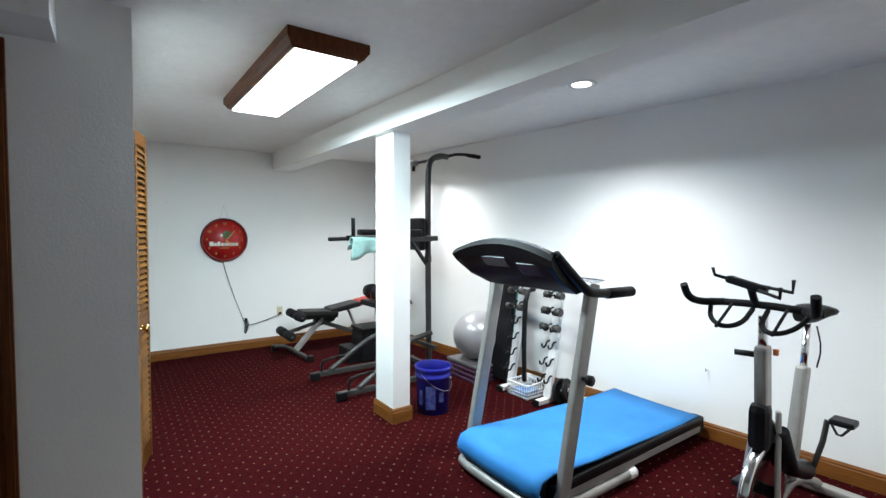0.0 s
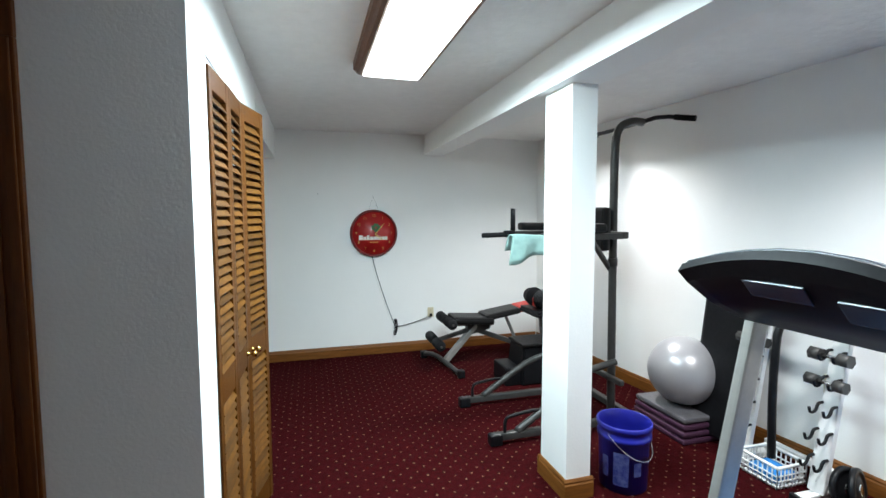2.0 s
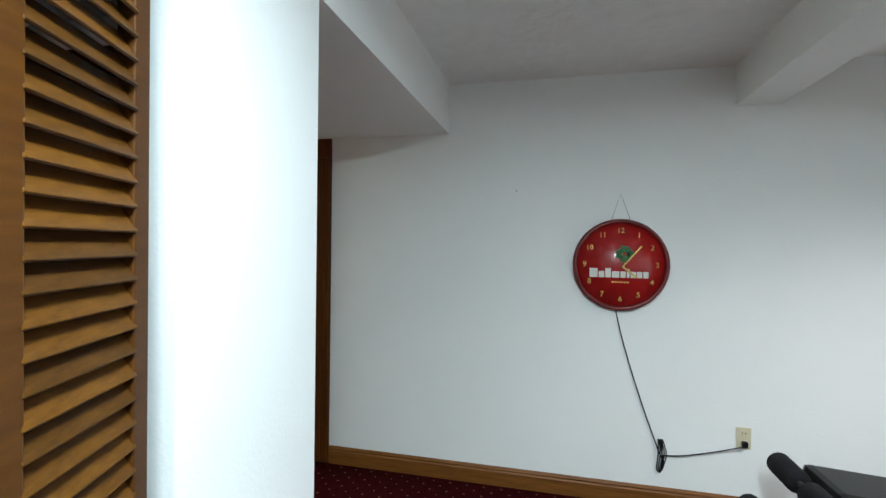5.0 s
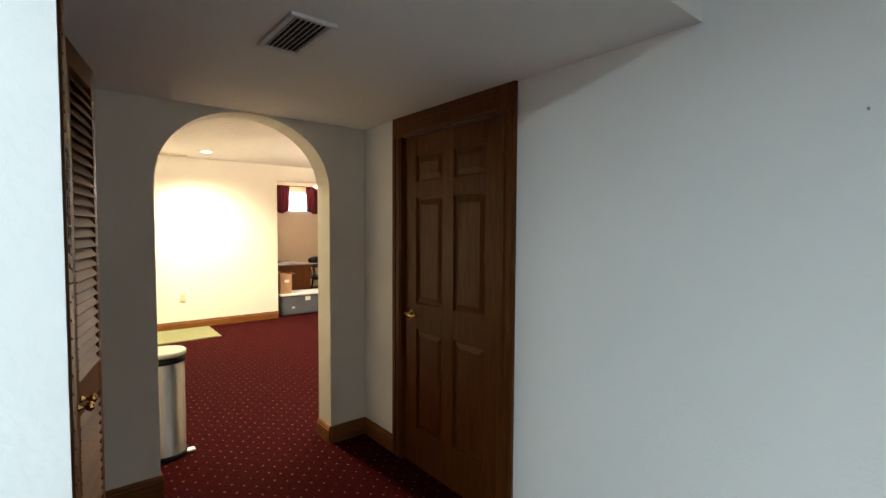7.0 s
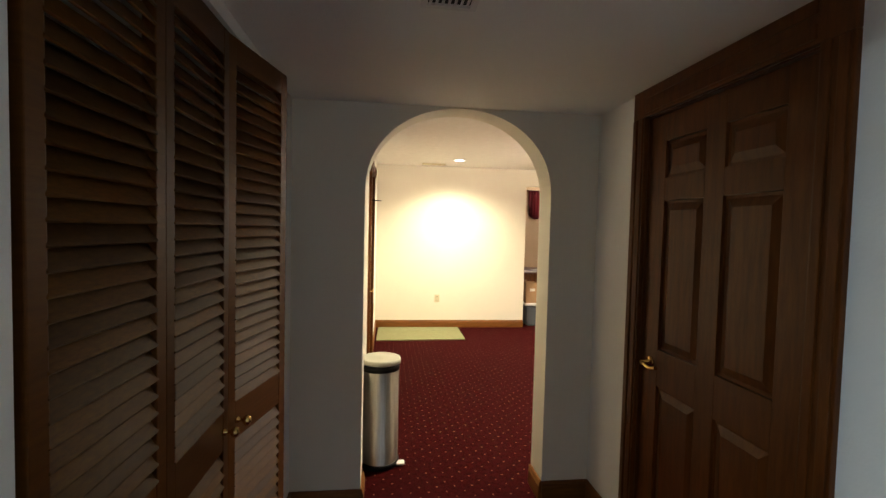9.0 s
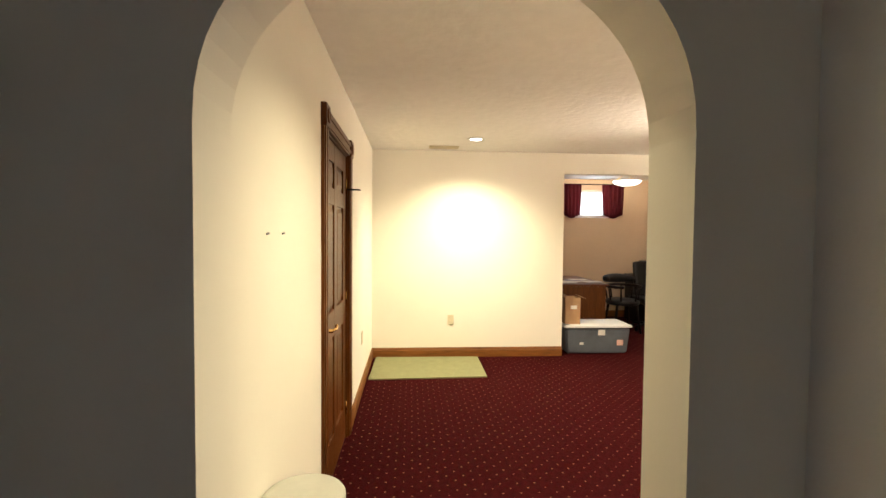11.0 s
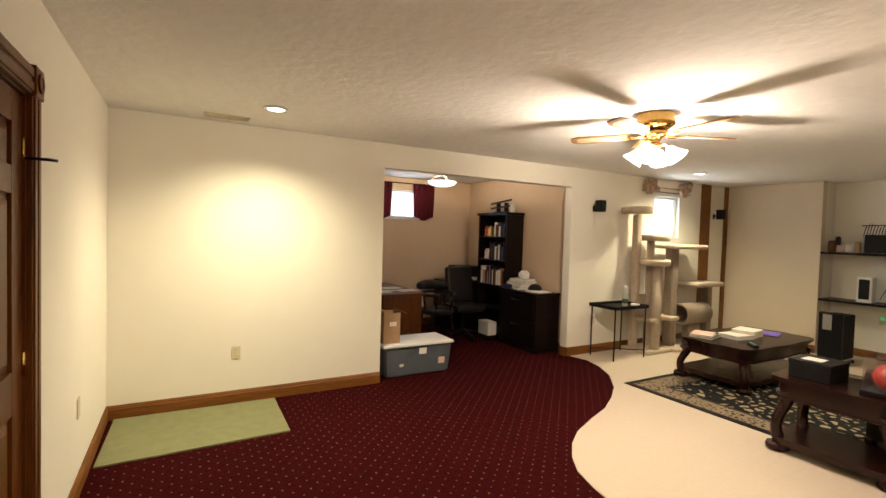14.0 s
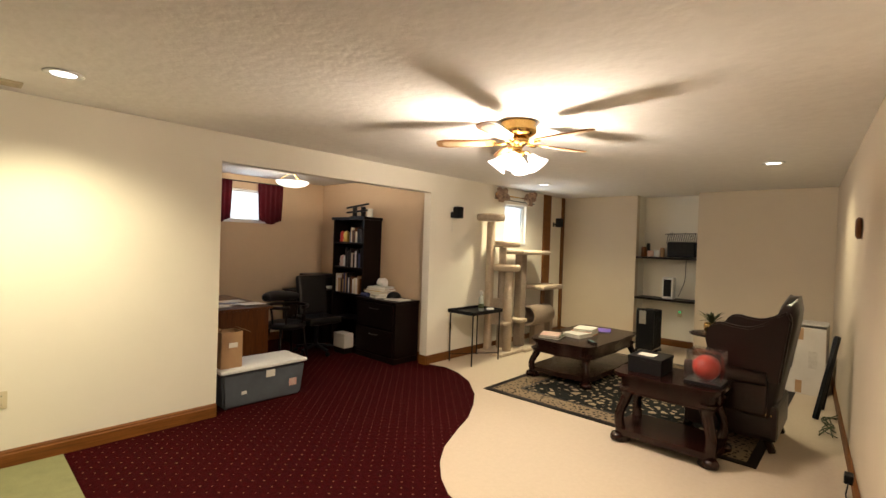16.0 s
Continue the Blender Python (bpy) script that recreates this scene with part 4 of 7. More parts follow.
def draped_mat():
    """The blue exercise mat lies along the deck and hangs over its front."""
    bm = bmesh.new()
    path = [(1.985, 0.055), (1.935, 0.10), (1.915, 0.16), (1.945, 0.215), (2.03, 0.235), (2.2, 0.22), (2.4, 0.205), (2.7, 0.196), (3.0, 0.190), (3.3, 0.188), (3.57, 0.186)]
    n = 10
    grid = []
    for i, (x, z) in enumerate(path):
        row = []
        for k in range(n + 1):
            y = 1.555 + 0.69 * k / n
            wave = 0.006 * math.sin(9 * y + 3 * x) + 0.005 * math.sin(5 * x) if 2.1 < x < 3.5 else 0.0
            row.append(bm.verts.new((x + 0.012 * math.sin(6 * y), y, z + wave)))
        grid.append(row)
    for a, b in zip(grid, grid[1:]):
        for k in range(n):
            bm.faces.new((a[k], a[k + 1], b[k + 1], b[k])).smooth = True
    bmesh.ops.recalc_face_normals(bm, faces=bm.faces)
    bmesh.ops.solidify(bm, geom=bm.faces[:], thickness=0.012)
    return single("exercise_mat", bm, M_BLUEMAT, "blue foam exercise mat draped over the treadmill deck", "exercise mat")


draped_mat()


def exercise_bike():
    cx, cy = 2.95, 0.83
    t = thing("exercise_bike", (cx, cy, 0), "silver spin bike with black handlebars and a chrome flywheel", "exercise bike")
    for x in (2.62, 3.45):
        part("stabiliser", beam([(x, cy - 0.24, 0.045), (x, cy + 0.26, 0.045)], 0.07, 0.045, 0.012), M_SILVER, t)
    part("main_frame", tube([(2.62, cy, 0.06), (2.80, cy, 0.16), (3.10, cy, 0.22), (3.45, cy, 0.06)], 0.028, 12, 2), M_SILVER, t)
    for dy in (-0.065, 0.065):
        part("fork", beam([(2.66, cy + dy, 0.26), (2.72, cy + dy * 0.6, 0.66)], 0.022, 0.06, 0.008), M_SILVER, t)
    part("head_tube", beam([(2.66, cy, 0.52), (2.62, cy, 0.98)], 0.055, 0.075, 0.016), M_SILVER, t)
    part("handlebar_post", tube([(2.625, cy, 0.90), (2.61, cy, 1.12)], 0.020, 12), M_CHROME, t)
    part("adjuster", tube([(2.63, cy + 0.01, 0.93), (2.60, cy + 0.11, 0.93)], 0.014, 10), M_BLACK, t)
    part("down_tube", beam([(2.68, cy, 0.60), (3.02, cy, 0.24)], 0.05, 0.07, 0.014), M_SILVER, t)
    part("seat_tube", beam([(3.00, cy, 0.22), (3.13, cy - 0.01, 0.80)], 0.055, 0.07, 0.016), M_SILVER, t)
    part("seat_post", tube([(3.12, cy - 0.01, 0.76), (3.16, cy - 0.01, 1.02)], 0.017, 12), M_CHROME, t)
    part("chain_guard", tube([(2.70, cy - 0.06, 0.58), (2.80, cy - 0.06, 0.38), (3.02, cy - 0.06, 0.30)], [0.03, 0.042, 0.05], 10, 0), M_BLACK, t)
    wheel = part("flywheel", lathe([(0.06, -0.02), (0.17, -0.012), (0.175, -0.024), (0.225, -0.024), (0.23, -0.018), (0.23, 0.018), (0.225, 0.024), (0.175, 0.024), (0.17, 0.012), (0.06, 0.02)], (2.68, cy, 0.28), 44, Matrix.Rotation(radians(90), 4, "X")), M_CHROME, t, "polished steel flywheel")
    part("hub", lathe([(0.03, -0.05), (0.03, 0.05), (0.001, 0.052)], (2.68, cy, 0.28), 16, Matrix.Rotation(radians(90), 4, "X")), M_BLACK, wheel)
    part("brake_housing", box((2.62, cy, 0.60), (0.10, 0.085, 0.22), 0.04), M_BLACK, t)
    # handlebars: two looped horns and a cross bar
    bar = part("handlebar", tube([(2.60, cy - 0.23, 1.16), (2.58, cy, 1.175), (2.60, cy + 0.23, 1.16)], 0.017, 10, 1), M_RUBBER, t, "black foam-covered handlebar")
    for s in (-1, 1):
        part("horn", tube([(2.60, cy + s * 0.16, 1.165), (2.49, cy + s * 0.23, 1.165), (2.42, cy + s * 0.25, 1.195), (2.39, cy + s * 0.255, 1.255)], 0.018, 10, 2), M_RUBBER, bar)
        part("loop", tube([(2.58, cy + s * 0.03, 1.15), (2.48, cy + s * 0.035, 1.09), (2.43, cy + s * 0.10, 1.07), (2.47, cy + s * 0.17, 1.10), (2.55, cy + s * 0.20, 1.16)], 0.011, 8, 2), M_RUBBER, bar)
        part("loop_spoke", tube([(2.40, cy + s * 0.11, 1.075), (2.56, cy + s * 0.11, 1.165)], 0.007, 8), M_RUBBER, bar)
    rack = part("tablet_holder", box((2.53, cy + 0.04, 1.265), (0.05, 0.17, 0.035), 0.012, Matrix.Rotation(radians(14), 4, "X")), M_BLACK, t, "black adjustable tablet holder")
    part("holder_stem", tube([(2.58, cy + 0.02, 1.17), (2.54, cy + 0.03, 1.26)], 0.016, 10), M_BLACK, rack)
    for p in ([(2.53, cy + 0.10, 1.28), (2.51, cy + 0.17, 1.30), (2.50, cy + 0.175, 1.335)], [(2.55, cy - 0.02, 1.26), (2.55, cy - 0.13, 1.245), (2.54, cy - 0.135, 1.30)], [(2.50, cy - 0.02, 1.245), (2.47, cy - 0.11, 1.225), (2.46, cy - 0.115, 1.27)]):
        part("claw", tube(p, 0.008, 8), M_BLACK, rack)
    # saddle
    bm = bmesh.new()
    rings = []
    for k in range(11):
        u = k / 10
        x = 3.02 + 0.27 * u
        w = 0.025 + 0.075 * u ** 1.6
        z = 1.075 + 0.012 * math.cos(6 * u)
        rings.append([bm.verts.new((x, cy - 0.01 + w * math.cos(a), z + (0.028 if math.sin(a) > 0 else 0.04) * math.sin(a))) for a in (2 * math.pi * i / 14 for i in range(14))])
    for a, b in zip(rings, rings[1:]):
        for i in range(14):
            bm.faces.new((a[i], a[(i + 1) % 14], b[(i + 1) % 14], b[i])).smooth = True
    bm.faces.new(rings[0])
    bm.faces.new(rings[-1][::-1])
    part("saddle", bm, M_VINYL, t, "black padded saddle")
    crank = part("crank", tube([(3.02, cy - 0.09, 0.30), (3.10, cy - 0.11, 0.44), (3.12, cy - 0.12, 0.55)], 0.013, 10), M_GREY, t)
    ped = part("pedal", box((3.12, cy - 0.185, 0.56), (0.10, 0.10, 0.03), 0.01), M_BLACK, crank)
    part("toe_clip", tube([(3.07, cy - 0.15, 0.55), (3.05, cy - 0.185, 0.50), (3.07, cy - 0.22, 0.55)], 0.006, 6, 1), M_BLACK, t)
    part("crank", tube([(3.02, cy + 0.09, 0.30), (2.96, cy + 0.12, 0.06 + 0.08)], 0.013, 10), M_GREY, t)
    part("pedal", box((2.95, cy + 0.18, 0.14), (0.10, 0.10, 0.03), 0.01), M_BLACK, t)
    part("strap", tube([(3.13, cy - 0.06, 1.02), (3.16, cy - 0.075, 0.90), (3.15, cy - 0.06, 0.80)], 0.004, 6, 1), M_BLACK, t)
    part("warning_tag", box((2.66, cy - 0.04, 0.95), (0.02, 0.02, 0.03), 0.004), M_ORANGE, t, "small orange tag")


exercise_bike()


def power_tower():
    px_, py_ = 2.80, 4.05
    t = thing("power_tower", (px_, py_, 0), "grey steel power tower with pull-up bar and dip arms", "gym equipment")
    for s, y in ((-1, 3.90), (1, 4.48)):
        part("main_post", tube([(px_ + 0.02, y, 0.03), (px_, y, 1.6), (px_, y, 2.10), (px_ + 0.03, y, 2.22), (px_ + 0.14, y, 2.27), (px_ + 0.24, y, 2.265)], 0.030, 14, 2), M_GREY, t)
        part("bolt_collar", tube([(px_ + 0.005, y, 1.18), (px_ + 0.005, y, 1.24)], 0.036, 14), M_GREY, t)
    bar = part("pull_up_bar", tube([(px_ + 0.40, 3.56, 2.235), (px_ + 0.28, 3.76, 2.285), (px_ + 0.24, 3.92, 2.268), (px_ + 0.24, 4.46, 2.268), (px_ + 0.28, 4.62, 2.285), (px_ + 0.40, 4.82, 2.235)], 0.016, 10, 1), M_BLACK, t)
    part("bar_grip", tube([(px_ + 0.40, 3.56, 2.235), (px_ + 0.33, 3.68, 2.264)], 0.021, 10), M_RUBBER, bar)
    part("bar_grip", tube([(px_ + 0.40, 4.82, 2.235), (px_ + 0.33, 4.70, 2.264)], 0.021, 10), M_RUBBER, bar)
    for s, y in ((-1, 3.74), (1, 4.40)):
        part("base_rail", beam([(1.77, y, 0.055), (px_ + 0.15, y, 0.055)], 0.05, 0.05, 0.01), M_GREY, t)
        part("foot_cap", box((1.79, y, 0.04), (0.09, 0.07, 0.075), 0.012), M_BLACK, t, "black rubber foot")
        part("curved_brace", tube([(1.95, y, 0.075), (2.30, y, 0.30), (2.45, y - s * 0.08, 0.40), (px_, py_ + s * 0.22, 0.46)], 0.026, 12, 2), M_GREY, t)
        part("push_up_handle", tube([(1.86, y, 0.07), (1.86, y, 0.17), (1.90, y, 0.19), (2.12, y, 0.215), (2.16, y, 0.17)], 0.012, 8, 1), M_BLACK, t)
    part("rear_rail", beam([(px_ + 0.1, 3.70, 0.055), (px_ + 0.1, 4.44, 0.055)], 0.05, 0.05, 0.01), M_GREY, t)
    part("step_tube", beam([(px_ - 0.02, 3.72, 0.33), (px_ - 0.02, 4.42, 0.33)], 0.04, 0.04, 0.01), M_GREY, t)
    part("cross_bar", beam([(px_ - 0.02, 3.72, 1.42), (px_ - 0.02, 4.50, 1.42)], 0.05, 0.05, 0.01), M_GREY, t)
    part("back_pad", box((px_ - 0.08, 4.05, 1.46), (0.07, 0.40, 0.33), 0.03), M_VINYL, t, "black vinyl back pad")
    part("diagonal_brace", beam([(px_, 3.92, 1.15), (px_ - 0.26, 3.80, 1.40)], 0.035, 0.03, 0.008), M_GREY, t)
    for s in (-1, 1):
        y = py_ + s * 0.31
        arm = part("dip_arm", beam([(px_ - 0.04, y, 1.415), (2.15, y, 1.415)], 0.035, 0.045, 0.008), M_GREY, t)
        part("arm_sleeve", box((2.16, y, 1.415), (0.09, 0.05, 0.055), 0.01), M_BLACK, arm)
        part("dip_grip", tube([(2.15, y, 1.41), (1.925, y, 1.405)], 0.020, 12), M_RUBBER, arm, "black foam grip")
        part("upright_grip", tube([(2.19, y, 1.43), (2.19, y, 1.62)], 0.020, 12), M_RUBBER, arm, "black foam grip")
        part("elbow_pad", box((2.43, y, 1.475), (0.36, 0.11, 0.065), 0.025), M_VINYL, arm, "black vinyl elbow pad")
    # towel thrown over the near grip: one corner hangs low at its outer end
    bm = bmesh.new()
    n = 18
    prof = [(0.085, 0.55), (0.080, 0.30), (0.062, 0.06), (0.035, 0.0), (-0.035, 0.0), (-0.062, 0.05), (-0.078, 0.25), (-0.084, 0.5), (-0.088, 0.75), (-0.09, 1.0)]
    grid = []
    for i in range(n + 1):
        u = i / n
        low = 0.20 - 0.13 * u ** 1.2 + 0.012 * math.sin(11 * u)
        row = []
        for j, (dy, v) in enumerate(prof):
            fold = 0.012 * math.sin(13 * u + 2.2 * v) * v
            row.append(bm.verts.new((1.89 + 0.33 * u - 0.03 * v * (1 - u) + 0.03 * v * u, py_ - 0.31 + dy * 0.62 + fold, 1.436 + 0.004 * math.sin(8 * u) - low * v)))
        grid.append(row)
    for a, b in zip(grid, grid[1:]):
        for j in range(len(prof) - 1):
            bm.faces.new((a[j], a[j + 1], b[j + 1], b[j])).smooth = True
    bmesh.ops.recalc_face_normals(bm, faces=bm.faces)
    bmesh.ops.solidify(bm, geom=bm.faces[:], thickness=0.008)
    single("towel", bm, M_TOWEL, "mint green towel hanging over the dip grip", "towel")


power_tower()


def weight_bench():
    t = thing("weight_bench", (2.3, 5.45, 0), "black adjustable weight bench with a red headrest", "weight bench")
    yc = 5.47
    part("front_foot", tube([(1.97, yc - 0.42, 0.03), (1.92, yc - 0.15, 0.06), (1.84, yc + 0.10, 0.10), (1.78, yc + 0.30, 0.045)], 0.024, 10, 2), M_GREY, t)
    part("rear_foot", beam([(2.95, yc - 0.25, 0.035), (2.95, yc + 0.25, 0.035)], 0.06, 0.05, 0.01), M_GREY, t)
    for y in (yc - 0.42, yc + 0.30):
        part("foot_cap", box((1.975 if y < yc else 1.78, y, 0.04), (0.07, 0.07, 0.075), 0.015), M_BLACK, t)
    part("front_leg", beam([(1.92, yc - 0.06, 0.06), (2.28, yc, 0.41)], 0.07, 0.05, 0.01), M_SILVER, t, "grey slanted front leg")
    part("adjuster_plate", prism([(2.16, 0.30), (2.42, 0.36), (2.46, 0.43), (2.18, 0.43)], -0.035, 0.035, Matrix.Translation((0, yc, 0)) @ Matrix.Rotation(radians(90), 4, "X")), M_GREY, t)
    part("spine", beam([(2.24, yc, 0.37), (2.98, yc, 0.08)], 0.06, 0.05, 0.01), M_GREY, t)
    part("seat_rail", beam([(1.94, yc, 0.43), (2.48, yc, 0.415)], 0.05, 0.04, 0.008), M_GREY, t)
    part("support_strut", beam([(2.62, yc, 0.48), (2.76, yc, 0.17)], 0.03, 0.03, 0.006), M_SILVER, t)
    m = Matrix.Rotation(radians(4), 4, "Y")
    part("seat", box((2.22, yc, 0.475), (0.44, 0.30, 0.075), 0.03, m), M_VINYL, t, "black vinyl seat pad")
    m = Matrix.Rotation(radians(-9), 4, "Y")
    part("backrest", box((2.545, yc, 0.525), (0.40, 0.28, 0.065), 0.028, m), M_VINYL, t, "black vinyl back pad")
    part("headrest", box((2.85, yc, 0.575), (0.22, 0.27, 0.062), 0.027, m), M_REDV, t, "red vinyl headrest")
    part("back_frame", beam([(2.36, yc, 0.455), (2.94, yc, 0.555)], 0.05, 0.03, 0.006), M_GREY, t)
    for x, z in ((1.95, 0.475), (1.83, 0.265)):
        for s in (-1, 1):
            prof = [(0.02, 0), (0.046, 0.004), (0.052, 0.014), (0.052, 0.186), (0.046, 0.196), (0.02, 0.20)]
            part("leg_roller", lathe(prof, (x, yc + s * 0.04, z), 18, Matrix.Rotation(radians(-90 * s), 4, "X")), M_RUBBER, t, "black foam leg roller")
        part("roller_axle", tube([(x, yc - 0.26, z), (x, yc + 0.26, z)], 0.012, 8), M_GREY, t)
    part("roller_arm", beam([(1.83, yc, 0.265), (2.20, yc, 0.36)], 0.04, 0.04, 0.008), M_GREY, t)


weight_bench()


def dumbbell_stand():
    t = thing("dumbbell_stand", (3.0, 5.1, 0), "black dumbbell stand with grey legs", "dumbbell stand")
    for x in (2.83, 3.10):
        part("leg", beam([(x, 4.95, 0.04), (x + 0.02, 5.10, 0.56)], 0.05, 0.06, 0.01), M_GREY, t)
        part("foot", beam([(x, 4.80, 0.03), (x, 5.40, 0.03)], 0.05, 0.05, 0.01), M_GREY, t)
    part("cross_tube", beam([(2.83, 5.08, 0.45), (3.12, 5.08, 0.45)], 0.04, 0.04, 0.008), M_GREY, t)
    part("tray", box((2.99, 5.13, 0.575), (0.54, 0.40, 0.03), 0.01), M_BLACK, t)
    for x in (2.83, 3.14):
        db = thing("adjustable_dumbbell", (x, 5.13, 0.59), "black adjustable dumbbell with red accents in its cradle", "dumbbell", "adjustable dumbbells")
        part("cradle", box((x, 5.13, 0.605), (0.21, 0.40, 0.03), 0.012), M_BLACK, db)
        part("handle", tube([(x, 5.05, 0.705), (x, 5.21, 0.705)], 0.017, 12), M_GREY, db)
        for s in (-1, 1):
            for k in range(6):
                r = 0.098 - 0.004 * k
                plate = part("plate", lathe([(0.02, -0.007), (r - 0.006, -0.008), (r, -0.004), (r, 0.004), (r - 0.006, 0.008), (0.02, 0.007)], (x, 5.13 + s * (0.085 + 0.019 * k), 0.725), 24, Matrix.Rotation(radians(90), 4, "X")), M_BLACK, db)
            part("dial", lathe([(0.022, 0), (0.022, 0.012), (0.001, 0.014)], (x, 5.13 + s * 0.195, 0.725), 18, Matrix.Rotation(radians(-90 * s), 4, "X")), M_BLACK, db)
        part("selector", box((x, 5.13, 0.675), (0.07, 0.13, 0.09), 0.012), M_REDV, db, "red selector bridge")


dumbbell_stand()


def step_stool(x0, x1, y0, y1, h):
    t = thing("plyo_box", ((x0 + x1) / 2, (y0 + y1) / 2, 0), "black moulded plastic box with a lower step in front", "storage box")
    b = prism([(x0, y0), (x1, y0), (x1, y1), (x0, y1)], 0.0, h)
    for v in b.verts:
        if v.co.z > 0.1:
            v.co.x += 0.03 if v.co.x < (x0 + x1) / 2 else -0.03
            v.co.y += 0.03 if v.co.y < (y0 + y1) / 2 else -0.03
    bmesh.ops.bevel(b, geom=b.edges[:], offset=0.015, segments=2, affect="EDGES")
    part("body", b, M_BLACK, t)
    part("top", box(((x0 + x1) / 2, (y0 + y1) / 2, h + 0.012), (x1 - x0 - 0.03, y1 - y0 - 0.03, 0.03), 0.012), M_VINYL, t, "worn black padded top")
    part("step", box((x0 - 0.07, (y0 + y1) / 2, 0.085), (0.15, y1 - y0 - 0.06, 0.17), 0.015), M_BLACK, t)


step_stool(2.44, 2.82, 4.68, 5.04, 0.355)


def aerobic_steps():
    x, y = 3.235, 3.62
    t = thing("step_platform", (x, y, 0), "stack of grey and purple aerobic step risers", "exercise step")
    for k in range(4):
        z = 0.020 + k * 0.047
        part("riser", box((x, y, z), (0.46 - 0.010 * k, 0.52 - 0.010 * k, 0.034), 0.012), M_PURPLE if k < 3 else M_STEP, t)
    ball = bmesh.new()
    bmesh.ops.create_icosphere(ball, subdivisions=4, radius=0.250)
    bmesh.ops.scale(ball, vec=(1, 1, 0.985), verts=ball.verts)
    for v in ball.verts:
        # moulded latitude rings
        v.co *= 1 + 0.0018 * math.sin(v.co.z * 190)
    bmesh.ops.translate(ball, vec=(x, y, 0.178 + 0.246), verts=ball.verts)
    for f in ball.faces:
        f.smooth = True
    single("exercise_ball", ball, M_BALL, "silver grey exercise ball resting on the steps", "exercise ball")


aerobic_steps()


def leaning_board():
    y = 3.36
    t = thing("incline_board", (3.3, y, 0), "tall black exercise board with teal edges leaning on the wall", "exercise board")
    m = Matrix.Rotation(radians(7), 4, "Y")
    part("board", box((3.33, y, 0.60), (0.09, 0.38, 1.12), 0.03, m), M_BLACK, t)
    part("edge", box((3.34, y, 0.602), (0.06, 0.40, 1.14), 0.03, m), M_TEAL, t, "teal rounded edge")


leaning_board()


def weight_rack():
    t = thing("weight_rack", (3.3, 2.85, 0), "white metal weight rack with black hooks and dumbbells", "weight rack")
    for y in (2.67, 3.12):
        part("foot", beam([(3.10, y, 0.03), (3.50, y, 0.03)], 0.055, 0.045, 0.008), M_WHITE, t)
        part("foot_cap", box((3.09, y, 0.03), (0.03, 0.065, 0.055), 0.008), M_BLACK, t)
        part("post", beam([(3.24, y, 0.05), (3.40, y, 1.03)], 0.085, 0.035, 0.006), M_WHITE, t, "white slanted steel post")
        for k in range(6):
            z = 0.20 + 0.145 * k
            x = 3.24 + 0.16 * (z / 1.0) - 0.02
            for dy in (-0.03, 0.03):
                part("hook", tube([(x, y + dy * 1.2, z + 0.045), (x - 0.035, y + dy * 1.2, z + 0.045), (x - 0.05, y + dy * 1.2, z + 0.0), (x - 0.09, y + dy * 1.2, z - 0.005), (x - 0.10, y + dy * 1.2, z + 0.03)], 0.008, 8, 2), M_BLACK, t)
    part("top_bar", beam([(3.385, 2.67, 0.965), (3.385, 3.12, 0.965)], 0.035, 0.03, 0.006), M_WHITE, t)
    part("cross_bar", beam([(3.43, 2.67, 0.10), (3.43, 3.12, 0.10)], 0.04, 0.04, 0.006), M_WHITE, t)
    for y, z, s in ((2.92, 0.94, 0.034), (2.92, 0.80, 0.038), (3.12, 0.93, 0.034), (3.12, 0.78, 0.034), (2.67, 0.66, 0.034)):
        x = 3.24 + 0.16 * z - 0.085
        if y == 2.92:
            y = 2.67
        db = thing("dumbbell", (x, y, z), "small cast-iron hex dumbbell hung on the rack", "dumbbell", "rack dumbbells")
        part("handle", tube([(x, y - 0.06, z), (x, y + 0.06, z)], 0.011, 8), M_CHROME, db)
        for q in (-1, 1):
            part("head", tube([(x, y + q * 0.045, z), (x, y + q * 0.10, z)], s, 6), M_GREY, db)
    part("hanging_strap", tube([(3.30, 2.90, 0.97), (3.20, 2.90, 0.95), (3.17, 2.895, 0.60), (3.17, 2.88, 0.15)], 0.022, 6, 1), M_BLACK, t, "black nylon strap")
    for k, (x, y) in enumerate(((3.32, 2.58), (3.36, 2.55))):
        pl = thing("weight_plate", (x, y, 0.0), "black iron weight plate leaning on the rack foot", "weight plate", "weight plates")
        part("disc", lathe([(0.015, -0.012), (0.05, -0.014), (0.06, -0.008), (0.085, -0.008), (0.09, -0.014), (0.11, -0.012), (0.112, 0.0), (0.11, 0.012), (0.09, 0.014), (0.085, 0.008), (0.06, 0.008), (0.05, 0.014), (0.015, 0.012)], (x, y, 0.112), 26, Matrix.Rotation(radians(78), 4, "X") @ Matrix.Rotation(radians(20 * k), 4, "Y")), M_BLACK, pl)
        part("hub_ring", lathe([(0.02, -0.016), (0.03, -0.016), (0.03, 0.016), (0.02, 0.016)], (x, y, 0.112), 16, Matrix.Rotation(radians(78), 4, "X") @ Matrix.Rotation(radians(20 * k), 4, "Y")), M_CHROME, pl)
    single("cable_coil", tube([(3.48, 2.62, 0.02), (3.42, 2.50, 0.06), (3.45, 2.35, 0.10), (3.52, 2.42, 0.06), (3.50, 2.55, 0.02)], 0.007, 6, 2), M_IVORY, "coiled pale cable behind the rack", "cable")


weight_rack()


